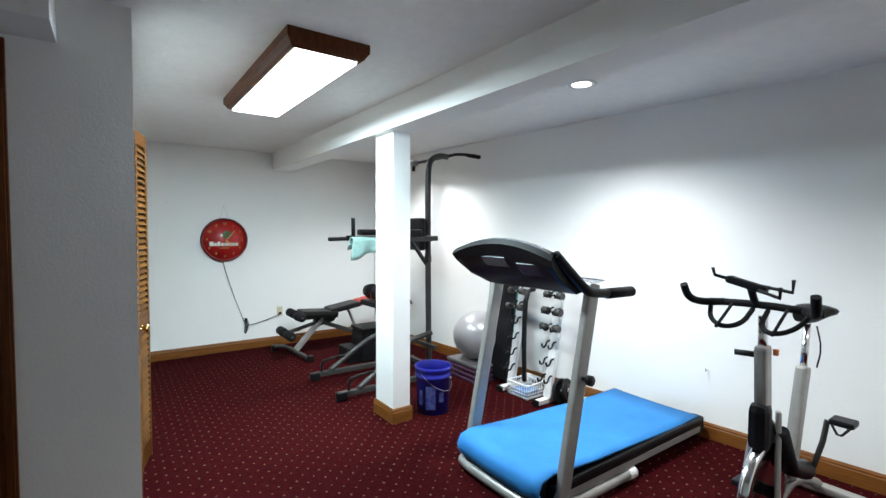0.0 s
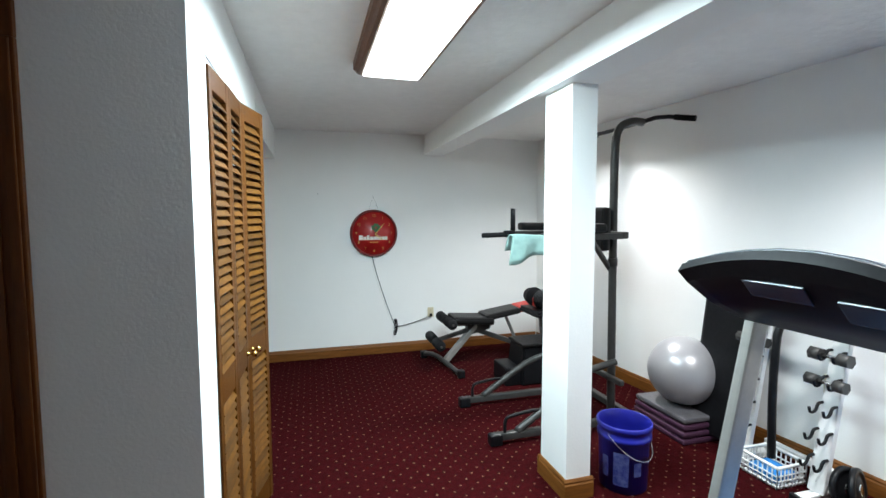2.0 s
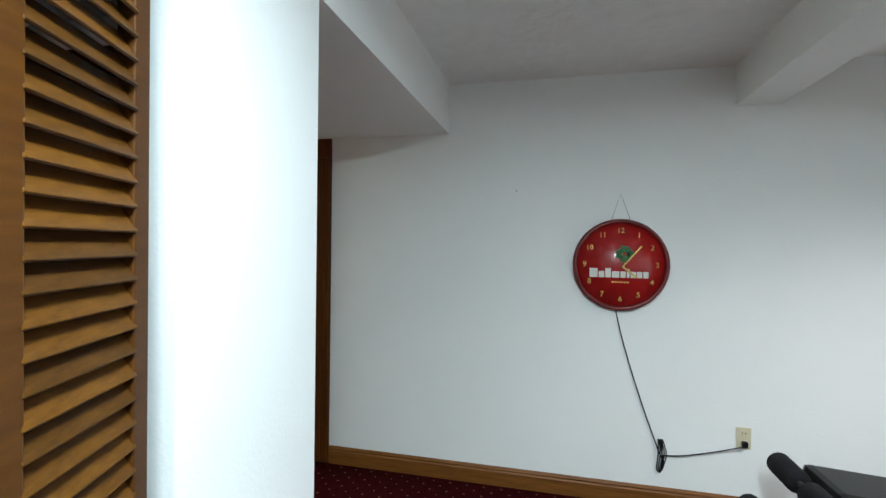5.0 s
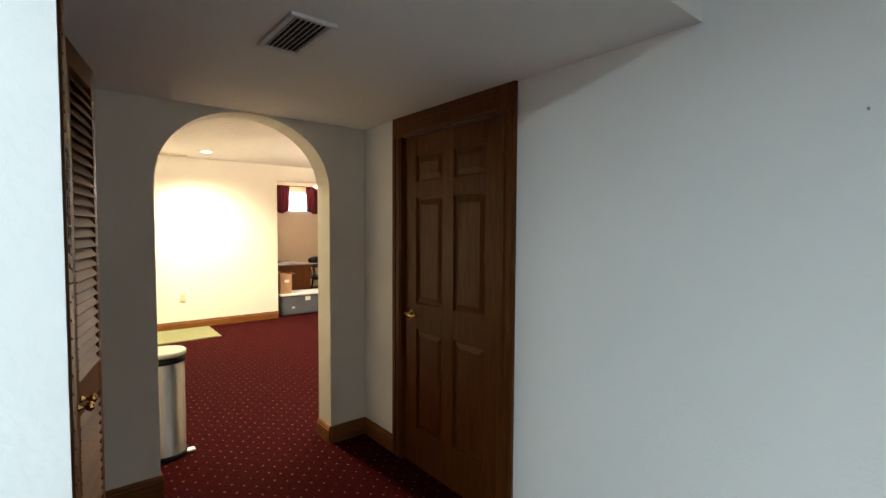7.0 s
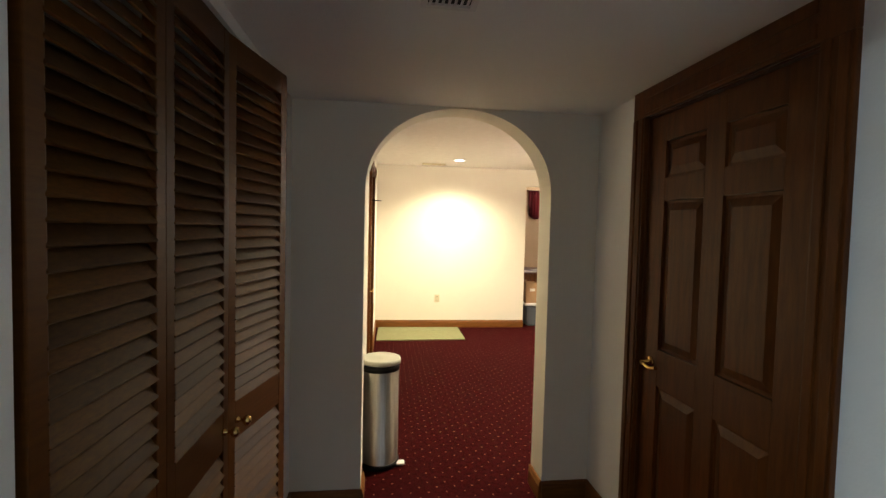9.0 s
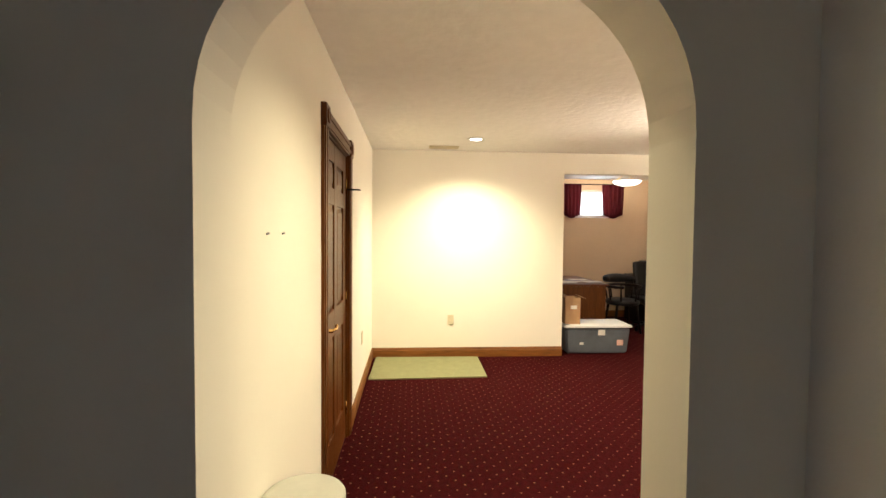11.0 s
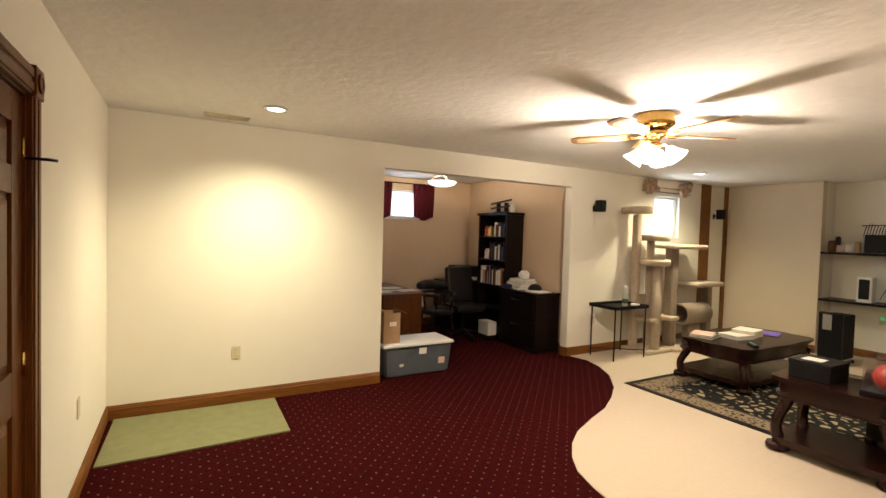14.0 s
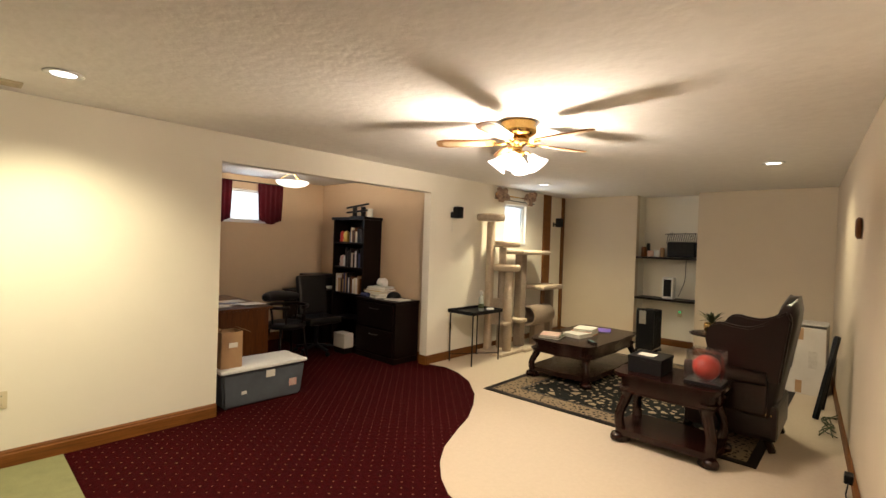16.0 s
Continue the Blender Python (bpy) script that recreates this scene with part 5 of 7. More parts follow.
def basket():
    x0, x1, y0, y1, h = 3.12, 3.34, 2.80, 3.04, 0.13
    t = thing("basket", (3.23, 2.92, 0), "white plastic lattice basket with blue things inside", "basket")
    part("base", span(x0 + 0.01, x1 - 0.01, y0 + 0.01, y1 - 0.01, 0.002, 0.010), M_WHITE, t)
    bm = bmesh.new()
    for z in (0.02, 0.05, 0.08):
        for a, b in (((x0, y0), (x1, y0)), ((x1, y0), (x1, y1)), ((x1, y1), (x0, y1)), ((x0, y1), (x0, y0))):
            add_tube(bm, [(*a, z), (*b, z)], 0.004, 5)
    for k in range(9):
        u = k / 8
        for a, b in (((x0, y0), (x1, y0)), ((x1, y0), (x1, y1)), ((x1, y1), (x0, y1)), ((x0, y1), (x0, y0))):
            p = (a[0] + (b[0] - a[0]) * u, a[1] + (b[1] - a[1]) * u)
            add_tube(bm, [(*p, 0.005), (*p, h - 0.01)], 0.004, 5)
    part("lattice", bm, M_WHITE, t)
    part("rim", tube([(x0, y0, h), (x1, y0, h), (x1, y1, h), (x0, y1, h), (x0, y0, h)], 0.010, 8), M_WHITE, t)
    single("folded_cloth", box((3.23, 2.92, 0.040), (0.16, 0.18, 0.055), 0.02), M_BLUEMAT, "folded blue cloth in the basket", "cloth")


basket()
M_SPONGE = mat("wall_hook_metal", (0.3, 0.3, 0.3), 0.4, metal=0.8)
single("wall_hook", tube([(e_(1.55) - 0.005, 1.55, 0.50), (e_(1.55) - 0.03, 1.55, 0.495), (e_(1.55) - 0.03, 1.55, 0.515)], 0.004, 6), M_SPONGE, "small metal hook in the gym wall", "hook")


# ---- step-on bin beyond the arch ----
def bin_():
    x, y = -2.46, 4.895
    t = thing("step_bin", (x, y, 0), "round brushed steel waste bin with a pale flat lid", "waste bin")
    part("body", lathe([(0.117, 0.0), (0.122, 0.012), (0.117, 0.02), (0.117, 0.62), (0.113, 0.625)], (x, y, 0), 40), M_STEEL, t)
    part("base_ring", lathe([(0.118, 0.002), (0.125, 0.004), (0.125, 0.030), (0.118, 0.034)], (x, y, 0), 40), M_BLACK, t, "black plastic base ring")
    part("rim", lathe([(0.113, 0.615), (0.122, 0.618), (0.122, 0.655), (0.113, 0.658)], (x, y, 0), 40), M_BLACK, t)
    part("lid", lathe([(0.120, 0.658), (0.127, 0.662), (0.127, 0.682), (0.121, 0.690), (0.112, 0.688), (0.05, 0.694), (0.001, 0.695)], (x, y, 0), 40), M_LID, t, "pale satin lid")
    part("pedal", box((x + 0.05, y + 0.135, 0.02), (0.05, 0.05, 0.012), 0.004), M_WHITE, t)


M_LID = mat("satin_lid", (0.50, 0.50, 0.44), 0.35, metal=0.3, color2=(0.44, 0.44, 0.39), scale=10)

bin_()

# ---- living room ----
def ceiling_fan():
    x, y = FAN
    z = CEIL
    t = thing("ceiling_fan", (x, y, z), "polished brass ceiling fan with wooden blades and lit glass shades", "ceiling fan")
    part("canopy", lathe([(0.125, 0.004), (0.13, -0.012), (0.12, -0.03), (0.135, -0.045), (0.135, -0.075), (0.10, -0.10), (0.06, -0.115)], (x, y, z), 40), M_BRASS, t)
    part("motor", lathe([(0.06, -0.115), (0.085, -0.12), (0.09, -0.15), (0.05, -0.165), (0.03, -0.20), (0.055, -0.21), (0.055, -0.235), (0.015, -0.25)], (x, y, z), 32), M_BRASS, t)
    for k in range(5):
        a = radians(-6 + 72 * k)
        m = Matrix.Translation((x, y, z - 0.145)) @ Matrix.Rotation(a, 4, "Z")
        arm = bmesh.new()
        add_tube(arm, [(0.07, 0, 0), (0.12, 0.02, -0.012), (0.18, 0.03, -0.006)], 0.007, 8, 1)
        add_tube(arm, [(0.07, 0, 0), (0.12, -0.02, -0.012), (0.18, -0.03, -0.006)], 0.007, 8, 1)
        bmesh.ops.transform(arm, matrix=m, verts=arm.verts)
        blade = part("blade", fan_blade(m), M_BLADE, t, "oak-edged blade with a cane inset")
        part("blade_arm", arm, M_BRASS, blade, "brass blade bracket")
        ins = prism([(0.24, -0.035), (0.53, -0.045), (0.56, -0.02), (0.56, 0.02), (0.53, 0.045), (0.24, 0.035)], -0.0065, 0.0065, m @ Matrix.Rotation(radians(10), 4, "X"))
        part("inset", ins, M_CANE, blade, "pale cane inset")
    for k in range(4):
        a = radians(20 + 90 * k)
        d = Vector((math.cos(a), math.sin(a), 0))
        base = Vector((x, y, z - 0.225))
        part("light_arm", tube([base + d * 0.03, base + d * 0.075 + Vector((0, 0, 0.012)), base + d * 0.10 + Vector((0, 0, -0.02))], 0.009, 8, 1), M_BRASS, t)
        tilt = Matrix.Rotation(a, 4, "Z") @ Matrix.Rotation(radians(-38), 4, "Y")
        bm = lathe([(0.022, 0.0), (0.030, -0.012), (0.040, -0.04), (0.062, -0.075), (0.078, -0.098), (0.074, -0.098), (0.058, -0.075), (0.036, -0.04), (0.020, -0.005)], base + d * 0.10 + Vector((0, 0, -0.02)), 24, tilt)
        part("shade", bm, M_LITW, t, "frosted scalloped glass shade, lit")
    part("pull_chain", tube([(x + 0.02, y, z - 0.24), (x + 0.02, y, z - 0.40)], 0.0015, 5), M_BRASS, t)


def fan_blade(m):
    bm = prism([(0.16, -0.035), (0.22, -0.055), (0.54, -0.068), (0.60, -0.045), (0.61, 0.0), (0.60, 0.045), (0.54, 0.068), (0.22, 0.055), (0.16, 0.035)], -0.004, 0.004, m @ Matrix.Rotation(radians(10), 4, "X"))
    return bm


M_BLADE = mat("honey_oak_blade", (0.34, 0.17, 0.05), 0.4, color2=(0.24, 0.11, 0.03), scale=9)
M_CANE = mat("cane_inset", (0.62, 0.50, 0.32), 0.6, color2=(0.52, 0.40, 0.24), scale=80)
ceiling_fan()


def rug():
    x0, x1, y0, y1 = -5.44, -2.95, 9.45, 12.35
    t = thing("rug", ((x0 + x1) / 2, (y0 + y1) / 2, 0.005), "dark oriental rug with cream floral figures and border", "rug")
    part("edging", span(x0, x1, y0, y1, 0.005, 0.012, 0.003), M_ESPRESSO, t, "dark edging band")
    part("border", span(x0 + 0.07, x1 - 0.07, y0 + 0.07, y1 - 0.07, 0.006, 0.0135), M_RUGB, t, "cream patterned border")
    part("inner_line", span(x0 + 0.29, x1 - 0.29, y0 + 0.29, y1 - 0.29, 0.007, 0.0147), M_ESPRESSO, t)
    part("field", span(x0 + 0.32, x1 - 0.32, y0 + 0.32, y1 - 0.32, 0.008, 0.016), M_RUG, t, "dark floral field")


rug()


def cabriole(x, y, sx, sy, h, z0):
    """A curved leg that bows out towards (sx, sy)."""
    pts, rad = [], []
    for k in range(13):
        u = k / 12
        bow = 0.030 * math.sin(2 * math.pi * (u - 0.12)) * (0.4 + 0.6 * u)
        pts.append((x + sx * bow, y + sy * bow, z0 + h * u))
        rad.append(0.052 - 0.05 * (1 - u) * u * 1.2 + 0.018 * (u > 0.75) * (u - 0.75) * 4 + (0.012 if u < 0.08 else 0))
    return tube(pts, rad, 12)


def carved_table(name, x0, x1, y0, y1, h, label, shelf_z):
    t = thing(name, ((x0 + x1) / 2, (y0 + y1) / 2, 0.016), label, "table")
    n = 48
    cx, cy, a, b = (x0 + x1) / 2, (y0 + y1) / 2, (x1 - x0) / 2, (y1 - y0) / 2
    def outline(grow):
        pts = []
        for k in range(n):
            an = 2 * math.pi * k / n
            c, s = math.cos(an), math.sin(an)
            r = 1 / max(abs(c) ** 6 + abs(s) ** 6, 1e-6) ** (1 / 6)
            wob = 1 + 0.022 * math.cos(8 * an)
            pts.append((cx + (a + grow) * c * r * wob * 0.985, cy + (b + grow) * s * r * wob * 0.985))
        return pts
    part("tabletop", prism(outline(0.0), h - 0.025, h), M_DARKWOOD, t, "glossy shaped dark cherry top")
    part("edge_moulding", prism(outline(-0.018), h - 0.045, h - 0.0255), M_DARKWOOD, t)
    part("apron", prism(outline(-0.045), h - 0.150, h - 0.0455), M_DARKWOOD, t, "carved dark apron")
    part("apron_bead", prism(outline(-0.036), h - 0.160, h - 0.148), M_DARKWOOD, t)
    for sx in (-1, 1):
        for sy in (-1, 1):
            part("leg", cabriole(cx + sx * (a - 0.085), cy + sy * (b - 0.085), sx, sy, h - 0.12, 0.017), M_DARKWOOD, t, "curved cabriole leg")
            part("foot", lathe([(0.02, 0), (0.052, 0.004), (0.056, 0.03), (0.045, 0.055), (0.02, 0.06)], (cx + sx * (a - 0.06), cy + sy * (b - 0.06), 0.016), 16), M_DARKWOOD, t)
    part("shelf", prism(outline(-0.02), shelf_z - 0.015, shelf_z + 0.035), M_DARKWOOD, t, "shaped lower shelf")
    return t


carved_table("coffee_table", -5.42, -4.58, 10.22, 11.75, 0.475, "dark cherry coffee table with carved cabriole legs on the rug", 0.10)
carved_table("end_table", -3.93, -3.13, 9.14, 9.68, 0.575, "dark cherry end table with a lower shelf", 0.085)


def book(x, y, z, w, d, h, rot, cover, label="book lying on a table"):
    t = thing("book", (x, y, z), label, "book")
    m = Matrix.Rotation(radians(rot), 4, "Z")
    part("page_block", box((x, y, z + h / 2), (w - 0.008, d - 0.006, h - 0.004), 0, m), M_PAPER, t)
    part("cover", box((x, y, z + h - 0.0015), (w, d, 0.003), 0.001, m), cover, t)
    part("back_cover", box((x, y, z + 0.0015), (w, d, 0.003), 0.001, m), cover, t)
    return t


TZ = 0.476
book(-5.20, 10.50, TZ, 0.24, 0.34, 0.02, 12, M_PLANT, "green magazine on the coffee table")
book(-5.21, 10.47, TZ + 0.021, 0.22, 0.29, 0.022, 20, M_PINK, "pink printed magazine on top of another")
book(-5.02, 10.80, TZ, 0.24, 0.30, 0.045, -8, M_PAPER, "thick white book on the coffee table")
book(-5.03, 11.02, TZ, 0.25, 0.30, 0.05, 5, M_ORANGE, "thick book with an orange spine")
book(-5.02, 11.02, TZ + 0.051, 0.24, 0.29, 0.03, 10, M_PAPER, "white book on top of another")
book(-4.98, 11.42, TZ, 0.22, 0.28, 0.012, 20, M_VIOLET, "violet folder on the coffee table")
rem = thing("remote_control", (-4.72, 10.55, TZ), "black remote control on the coffee table", "remote control")
part("body", box((-4.72, 10.55, TZ + 0.010), (0.05, 0.18, 0.02), 0.008, Matrix.Rotation(radians(50), 4, "Z")), M_BLACK, rem)
part("buttons", box((-4.72, 10.55, TZ + 0.0215), (0.03, 0.12, 0.003), 0.001, Matrix.Rotation(radians(50), 4, "Z")), M_TEAL, rem)
EZ = 0.576
bx = thing("black_box", (-3.70, 9.42, EZ), "black cardboard box with a white label on the end table", "box")
part("body", box((-3.70, 9.42, EZ + 0.06), (0.26, 0.30, 0.12), 0.004), M_BLACK, bx)
part("lid", box((-3.70, 9.42, EZ + 0.115), (0.268, 0.308, 0.03), 0.004), M_BLACK, bx)
part("label", box((-3.72, 9.40, EZ + 0.1315), (0.13, 0.12, 0.002), 0), M_PAPER, bx, "white printed label")
dc = thing("display_case", (-3.28, 9.38, EZ), "clear display case with a red ball inside", "display case")
part("base", box((-3.28, 9.38, EZ + 0.012), (0.25, 0.25, 0.024), 0.004), M_BLACK, dc)
cover = part("clear_cover", box((-3.28, 9.38, EZ + 0.138), (0.23, 0.23, 0.226), 0), M_GLASS, dc, "clear acrylic cover")
cover.visible_shadow = False
bl = bmesh.new()
bmesh.ops.create_icosphere(bl, subdivisions=3, radius=0.095)
for f in bl.faces:
    f.smooth = True
bmesh.ops.translate(bl, vec=(-3.28, 9.38, EZ + 0.12), verts=bl.verts)
single("ball", bl, M_BALLRED, "red ball in the display case", "ball")


def wing_chair():
    x, y = -3.10, 10.12
    t = thing("wing_chair", (x, y, 0.016), "oxblood leather wing chair with its back to the wall", "armchair")
    w = 0.36
    part("seat_base", box((x - 0.10, y, 0.255), (0.66, 0.70, 0.29), 0.04), M_LEATHER, t)
    part("seat_cushion", box((x - 0.16, y, 0.45), (0.56, 0.50, 0.13), 0.05), M_LEATHER, t)
    # back: swept slab with a rounded crest
    bm = bmesh.new()
    rings = []
    for k in range(11):
        u = k / 10
        z = 0.30 + 0.88 * u
        xb = x + 0.08 + 0.19 * u
        hw = w * (1.0 - 0.08 * u - 0.22 * max(0.0, u - 0.7) ** 2 / 0.09)
        th = (0.09 - 0.03 * u) * math.sqrt(max(0.08, 1 - max(0.0, (u - 0.8) / 0.2) ** 2))
        rings.append([bm.verts.new((xb + dx, y + dy * hw, z + 0.07 * (1 - dy * dy) * max(0.0, u - 0.6) / 0.4)) for dx, dy in ((-th, -1), (-th, -0.5), (-th - 0.01, 0), (-th, 0.5), (-th, 1), (th, 1), (th + 0.02, 0.5), (th + 0.03, 0), (th + 0.02, -0.5), (th, -1))])
    for a, b in zip(rings, rings[1:]):
        for i in range(10):
            bm.faces.new((a[i], a[(i + 1) % 10], b[(i + 1) % 10], b[i])).smooth = True
    bm.faces.new(rings[0])
    bm.faces.new(rings[-1][::-1])
    part("backrest", bm, M_LEATHER, t, "tall leather back")
    for s in (-1, 1):
        prof = [(0.24, 0.58), (-0.10, 0.58), (-0.22, 0.66), (-0.27, 0.78), (-0.28, 0.91), (-0.24, 0.985), (-0.17, 1.01), (-0.08, 0.99), (0.02, 0.985), (0.12, 1.03), (0.20, 1.10), (0.27, 1.14), (0.30, 1.08)]
        m = Matrix.Translation((x, y + s * 0.34 + 0.03, 0)) @ Matrix.Rotation(radians(90), 4, "X")
        wing = prism([(px_, pz_) for px_, pz_ in prof], 0.0, 0.06, m)
        bmesh.ops.bevel(wing, geom=wing.edges[:], offset=0.016, segments=2, affect="EDGES")
        part("wing", wing, M_LEATHER, t, "curved leather wing")
        part("armrest", tube([(x + 0.15, y + s * 0.34, 0.60), (x - 0.25, y + s * 0.36, 0.60), (x - 0.42, y + s * 0.37, 0.585)], 0.065, 14), M_LEATHER, t, "rolled leather arm")
        part("arm_panel", box((x - 0.12, y + s * 0.345, 0.45), (0.56, 0.07, 0.28), 0.02), M_LEATHER, t)
        part("front_leg", cabriole(x - 0.38, y + s * 0.30, -1, s, 0.20, 0.016), M_DARKWOOD, t)
        part("rear_leg", beam([(x + 0.12, y + s * 0.28, 0.22), (x + 0.20, y + s * 0.28, 0.018)], 0.05, 0.05, 0.008), M_DARKWOOD, t)
        bm = bmesh.new()
        for k in range(12):
            add_lathe(bm, [(0.007, 0), (0.005, 0.004), (0.001, 0.005)], (x + 0.19 - 0.035 * k, y + s * 0.372, 0.33), 8, Matrix.Rotation(radians(-90 * s), 4, "X"))
        tagged(part("nail_heads", bm, M_BRASS, t), kind="stuff")
    return t


wing_chair()


def carton():
    x0, x1, y0, y1, h = -3.12, -2.70, 12.02, 12.62, 0.76
    t = thing("carton", ((x0 + x1) / 2, y0, 0.005), "large white cardboard carton with loose flaps", "carton")
    part("body", span(x0, x1, y0, y1, 0.006, h, 0.006), M_CARDW, t)
    part("flap", box(((x0 + x1) / 2, y0 + 0.13, h + 0.018), (x1 - x0, 0.28, 0.006), 0.001, Matrix.Rotation(radians(-5), 4, "X")), M_CARDW, t)
    part("flap", box(((x0 + x1) / 2 + 0.01, y1 - 0.15, h + 0.012), (x1 - x0 - 0.02, 0.28, 0.006), 0.001, Matrix.Rotation(radians(3), 4, "X")), M_CARDW, t)
    for z0, z1 in ((0.02, 0.16), (0.62, 0.755)):
        part("tape", span(x0 + 0.16, x0 + 0.22, y0 - 0.003, y0, z0, z1), M_CARD, t, "brown packing tape")
    for a, b, z0, z1 in ((x0 + 0.02, x0 + 0.15, 0.34, 0.50), (x0 + 0.27, x0 + 0.35, 0.31, 0.50)):
        part("print", span(a, b, y0 - 0.002, y0, z0, z1), M_PRINT, t, "faded grey print")


M_PRINT = mat("faded_grey_print", (0.45, 0.42, 0.37), 0.8, color2=(0.56, 0.53, 0.48), scale=30)
carton()
fr = thing("leaning_frame", (-2.62, 11.15, 0.005), "narrow black folded frame leaning against the wall", "frame")
part("rail", beam([(-2.72, 11.10, 0.012), (-2.585, 11.35, 0.79)], 0.035, 0.05, 0.006), M_BLACK, fr)
part("rail", beam([(-2.70, 11.50, 0.012), (-2.60, 11.62, 0.74)], 0.035, 0.05, 0.006), M_BLACK, fr)
part("cross_bar", beam([(-2.655, 11.22, 0.40), (-2.65, 11.56, 0.40)], 0.025, 0.025, 0.005), M_BLACK, fr)
cl = bmesh.new()
rnd = random.Random(4)
for k in range(5):
    pts = [(-2.60 + rnd.uniform(-0.09, 0.06), 10.6 + 0.12 * j + rnd.uniform(-0.05, 0.05), 0.014 + rnd.uniform(0, 0.06)) for j in range(6)]
    add_tube(cl, pts, 0.005, 6, 2)
tagged(single("cable_tangle", cl, M_PLANT, "tangle of dark green cable on the carpet", "cable"), kind="stuff")
ad = thing("power_adapter", (-2.37, 9.55, 0.05), "black power adapter plugged in low on the wall", "power adapter")
part("body", box((liv_east(9.55) - 0.035, 9.55, 0.09), (0.05, 0.09, 0.06), 0.01), M_BLACK, ad)
part("lead", tube([(liv_east(9.5) - 0.04, 9.50, 0.07), (liv_east(9.4) - 0.06, 9.40, 0.012), (liv_east(9.2) - 0.04, 9.2, 0.010)], 0.004, 6, 1), M_BLACK, ad)


def speaker(x, y, z, out, label):
    t = thing("wall_speaker", (x, y, z), label, "speaker", "surround speakers")
    o = Vector((*out, 0))
    c = Vector((x, y, z))
    part("cabinet", box(c + o * 0.115, (0.10, 0.10, 0.155), 0.012), M_BLACK, t)
    part("bracket", tube([c + o * 0.005 + Vector((0, 0, -0.03)), c + o * 0.07 + Vector((0, 0, -0.02))], 0.014, 10), M_BLACK, t)
    part("wall_plate", box(c + o * 0.005 + Vector((0, 0, -0.03)), (0.05 if out[1] else 0.008, 0.008 if out[1] else 0.05, 0.08), 0.003), M_BLACK, t)
    part("grille", box(c + o * 0.166, (0.088 if out[1] else 0.006, 0.006 if out[1] else 0.088, 0.14), 0.003), M_RUBBER, t)
    part("wire", tube([c + o * 0.012 + Vector((0, 0, -0.07)), c + o * 0.012 + Vector((0, 0, -0.26))], 0.002, 5), M_WHITE, t)


speaker(FAR_X, 10.10, 1.99, (1, 0), "small black speaker on a wall bracket")
speaker(FAR_X + 0.03, 12.80, 2.0, (1, 0), "small black speaker beside the oak trim")
wd = thing("wall_dial", (liv_east(9.9), 9.9, 1.78), "small dark round wall barometer on the beige wall", "wall dial")
part("body", lathe([(0.075, 0), (0.08, 0.02), (0.06, 0.035), (0.001, 0.037)], (liv_east(9.9), 9.9, 1.78), 24, Matrix.Rotation(radians(-90), 4, "Y")), M_BROWN, wd)


def tray_table():
    x0, x1, y0, y1, z = -6.50, -6.06, 10.02, 10.66, 0.66
    t = thing("tray_table", ((x0 + x1) / 2, (y0 + y1) / 2, 0), "black folding tray table with thin metal legs", "side table")
    part("tray", span(x0, x1, y0, y1, z, z + 0.012, 0.003), M_BLACK, t)
    for a, b, c, d in ((x0, x1, y0, y0 + 0.01), (x0, x1, y1 - 0.01, y1), (x0, x0 + 0.01, y0 + 0.01, y1 - 0.01), (x1 - 0.01, x1, y0 + 0.01, y1 - 0.01)):
        part("rim", span(a, b, c, d, z + 0.012, z + 0.045, 0.002), M_BLACK, t)
    for x in (x0 + 0.03, x1 - 0.03):
        for y in (y0 + 0.03, y1 - 0.03):
            part("leg", tube([(x, y, z), (x, y, 0.006)], 0.009, 8), M_BLACK, t)
    part("stretcher", tube([(x0 + 0.03, y0 + 0.03, 0.10), (x1 - 0.03, y1 - 0.03, 0.10)], 0.005, 6), M_BLACK, t)
    b = thing("spray_bottle", (-6.25, 10.42, z + 0.012), "clear spray bottle with a white cap on the tray", "bottle")
    part("body", lathe([(0.035, 0.0), (0.037, 0.01), (0.037, 0.15), (0.03, 0.18), (0.014, 0.20), (0.014, 0.22)], (-6.25, 10.42, z + 0.013), 20), M_BOTTLE, b)
    part("label", lathe([(0.038, 0.04), (0.038, 0.10)], (-6.25, 10.42, z + 0.013), 20), M_PLANT, b, "green printed label")
    part("cap", lathe([(0.018, 0.22), (0.022, 0.225), (0.022, 0.27), (0.001, 0.275)], (-6.25, 10.42, z + 0.013), 16), M_WHITE, b)
    single("dish", lathe([(0.03, 0), (0.05, 0.004), (0.06, 0.03), (0.055, 0.03), (0.045, 0.008), (0.001, 0.006)], (-6.20, 10.56, z + 0.013), 20), M_WHITE, "small white dish on the tray", "dish")


M_BOTTLE = mat("pale_bottle_plastic", (0.62, 0.66, 0.62), 0.2, trans=0.3)
tray_table()


def plush_shelf(x, y, z, rx, ry, h=0.07):
    bm = box((x, y, z), (2 * rx, 2 * ry, h), min(0.03, h * 0.45))
    return bm


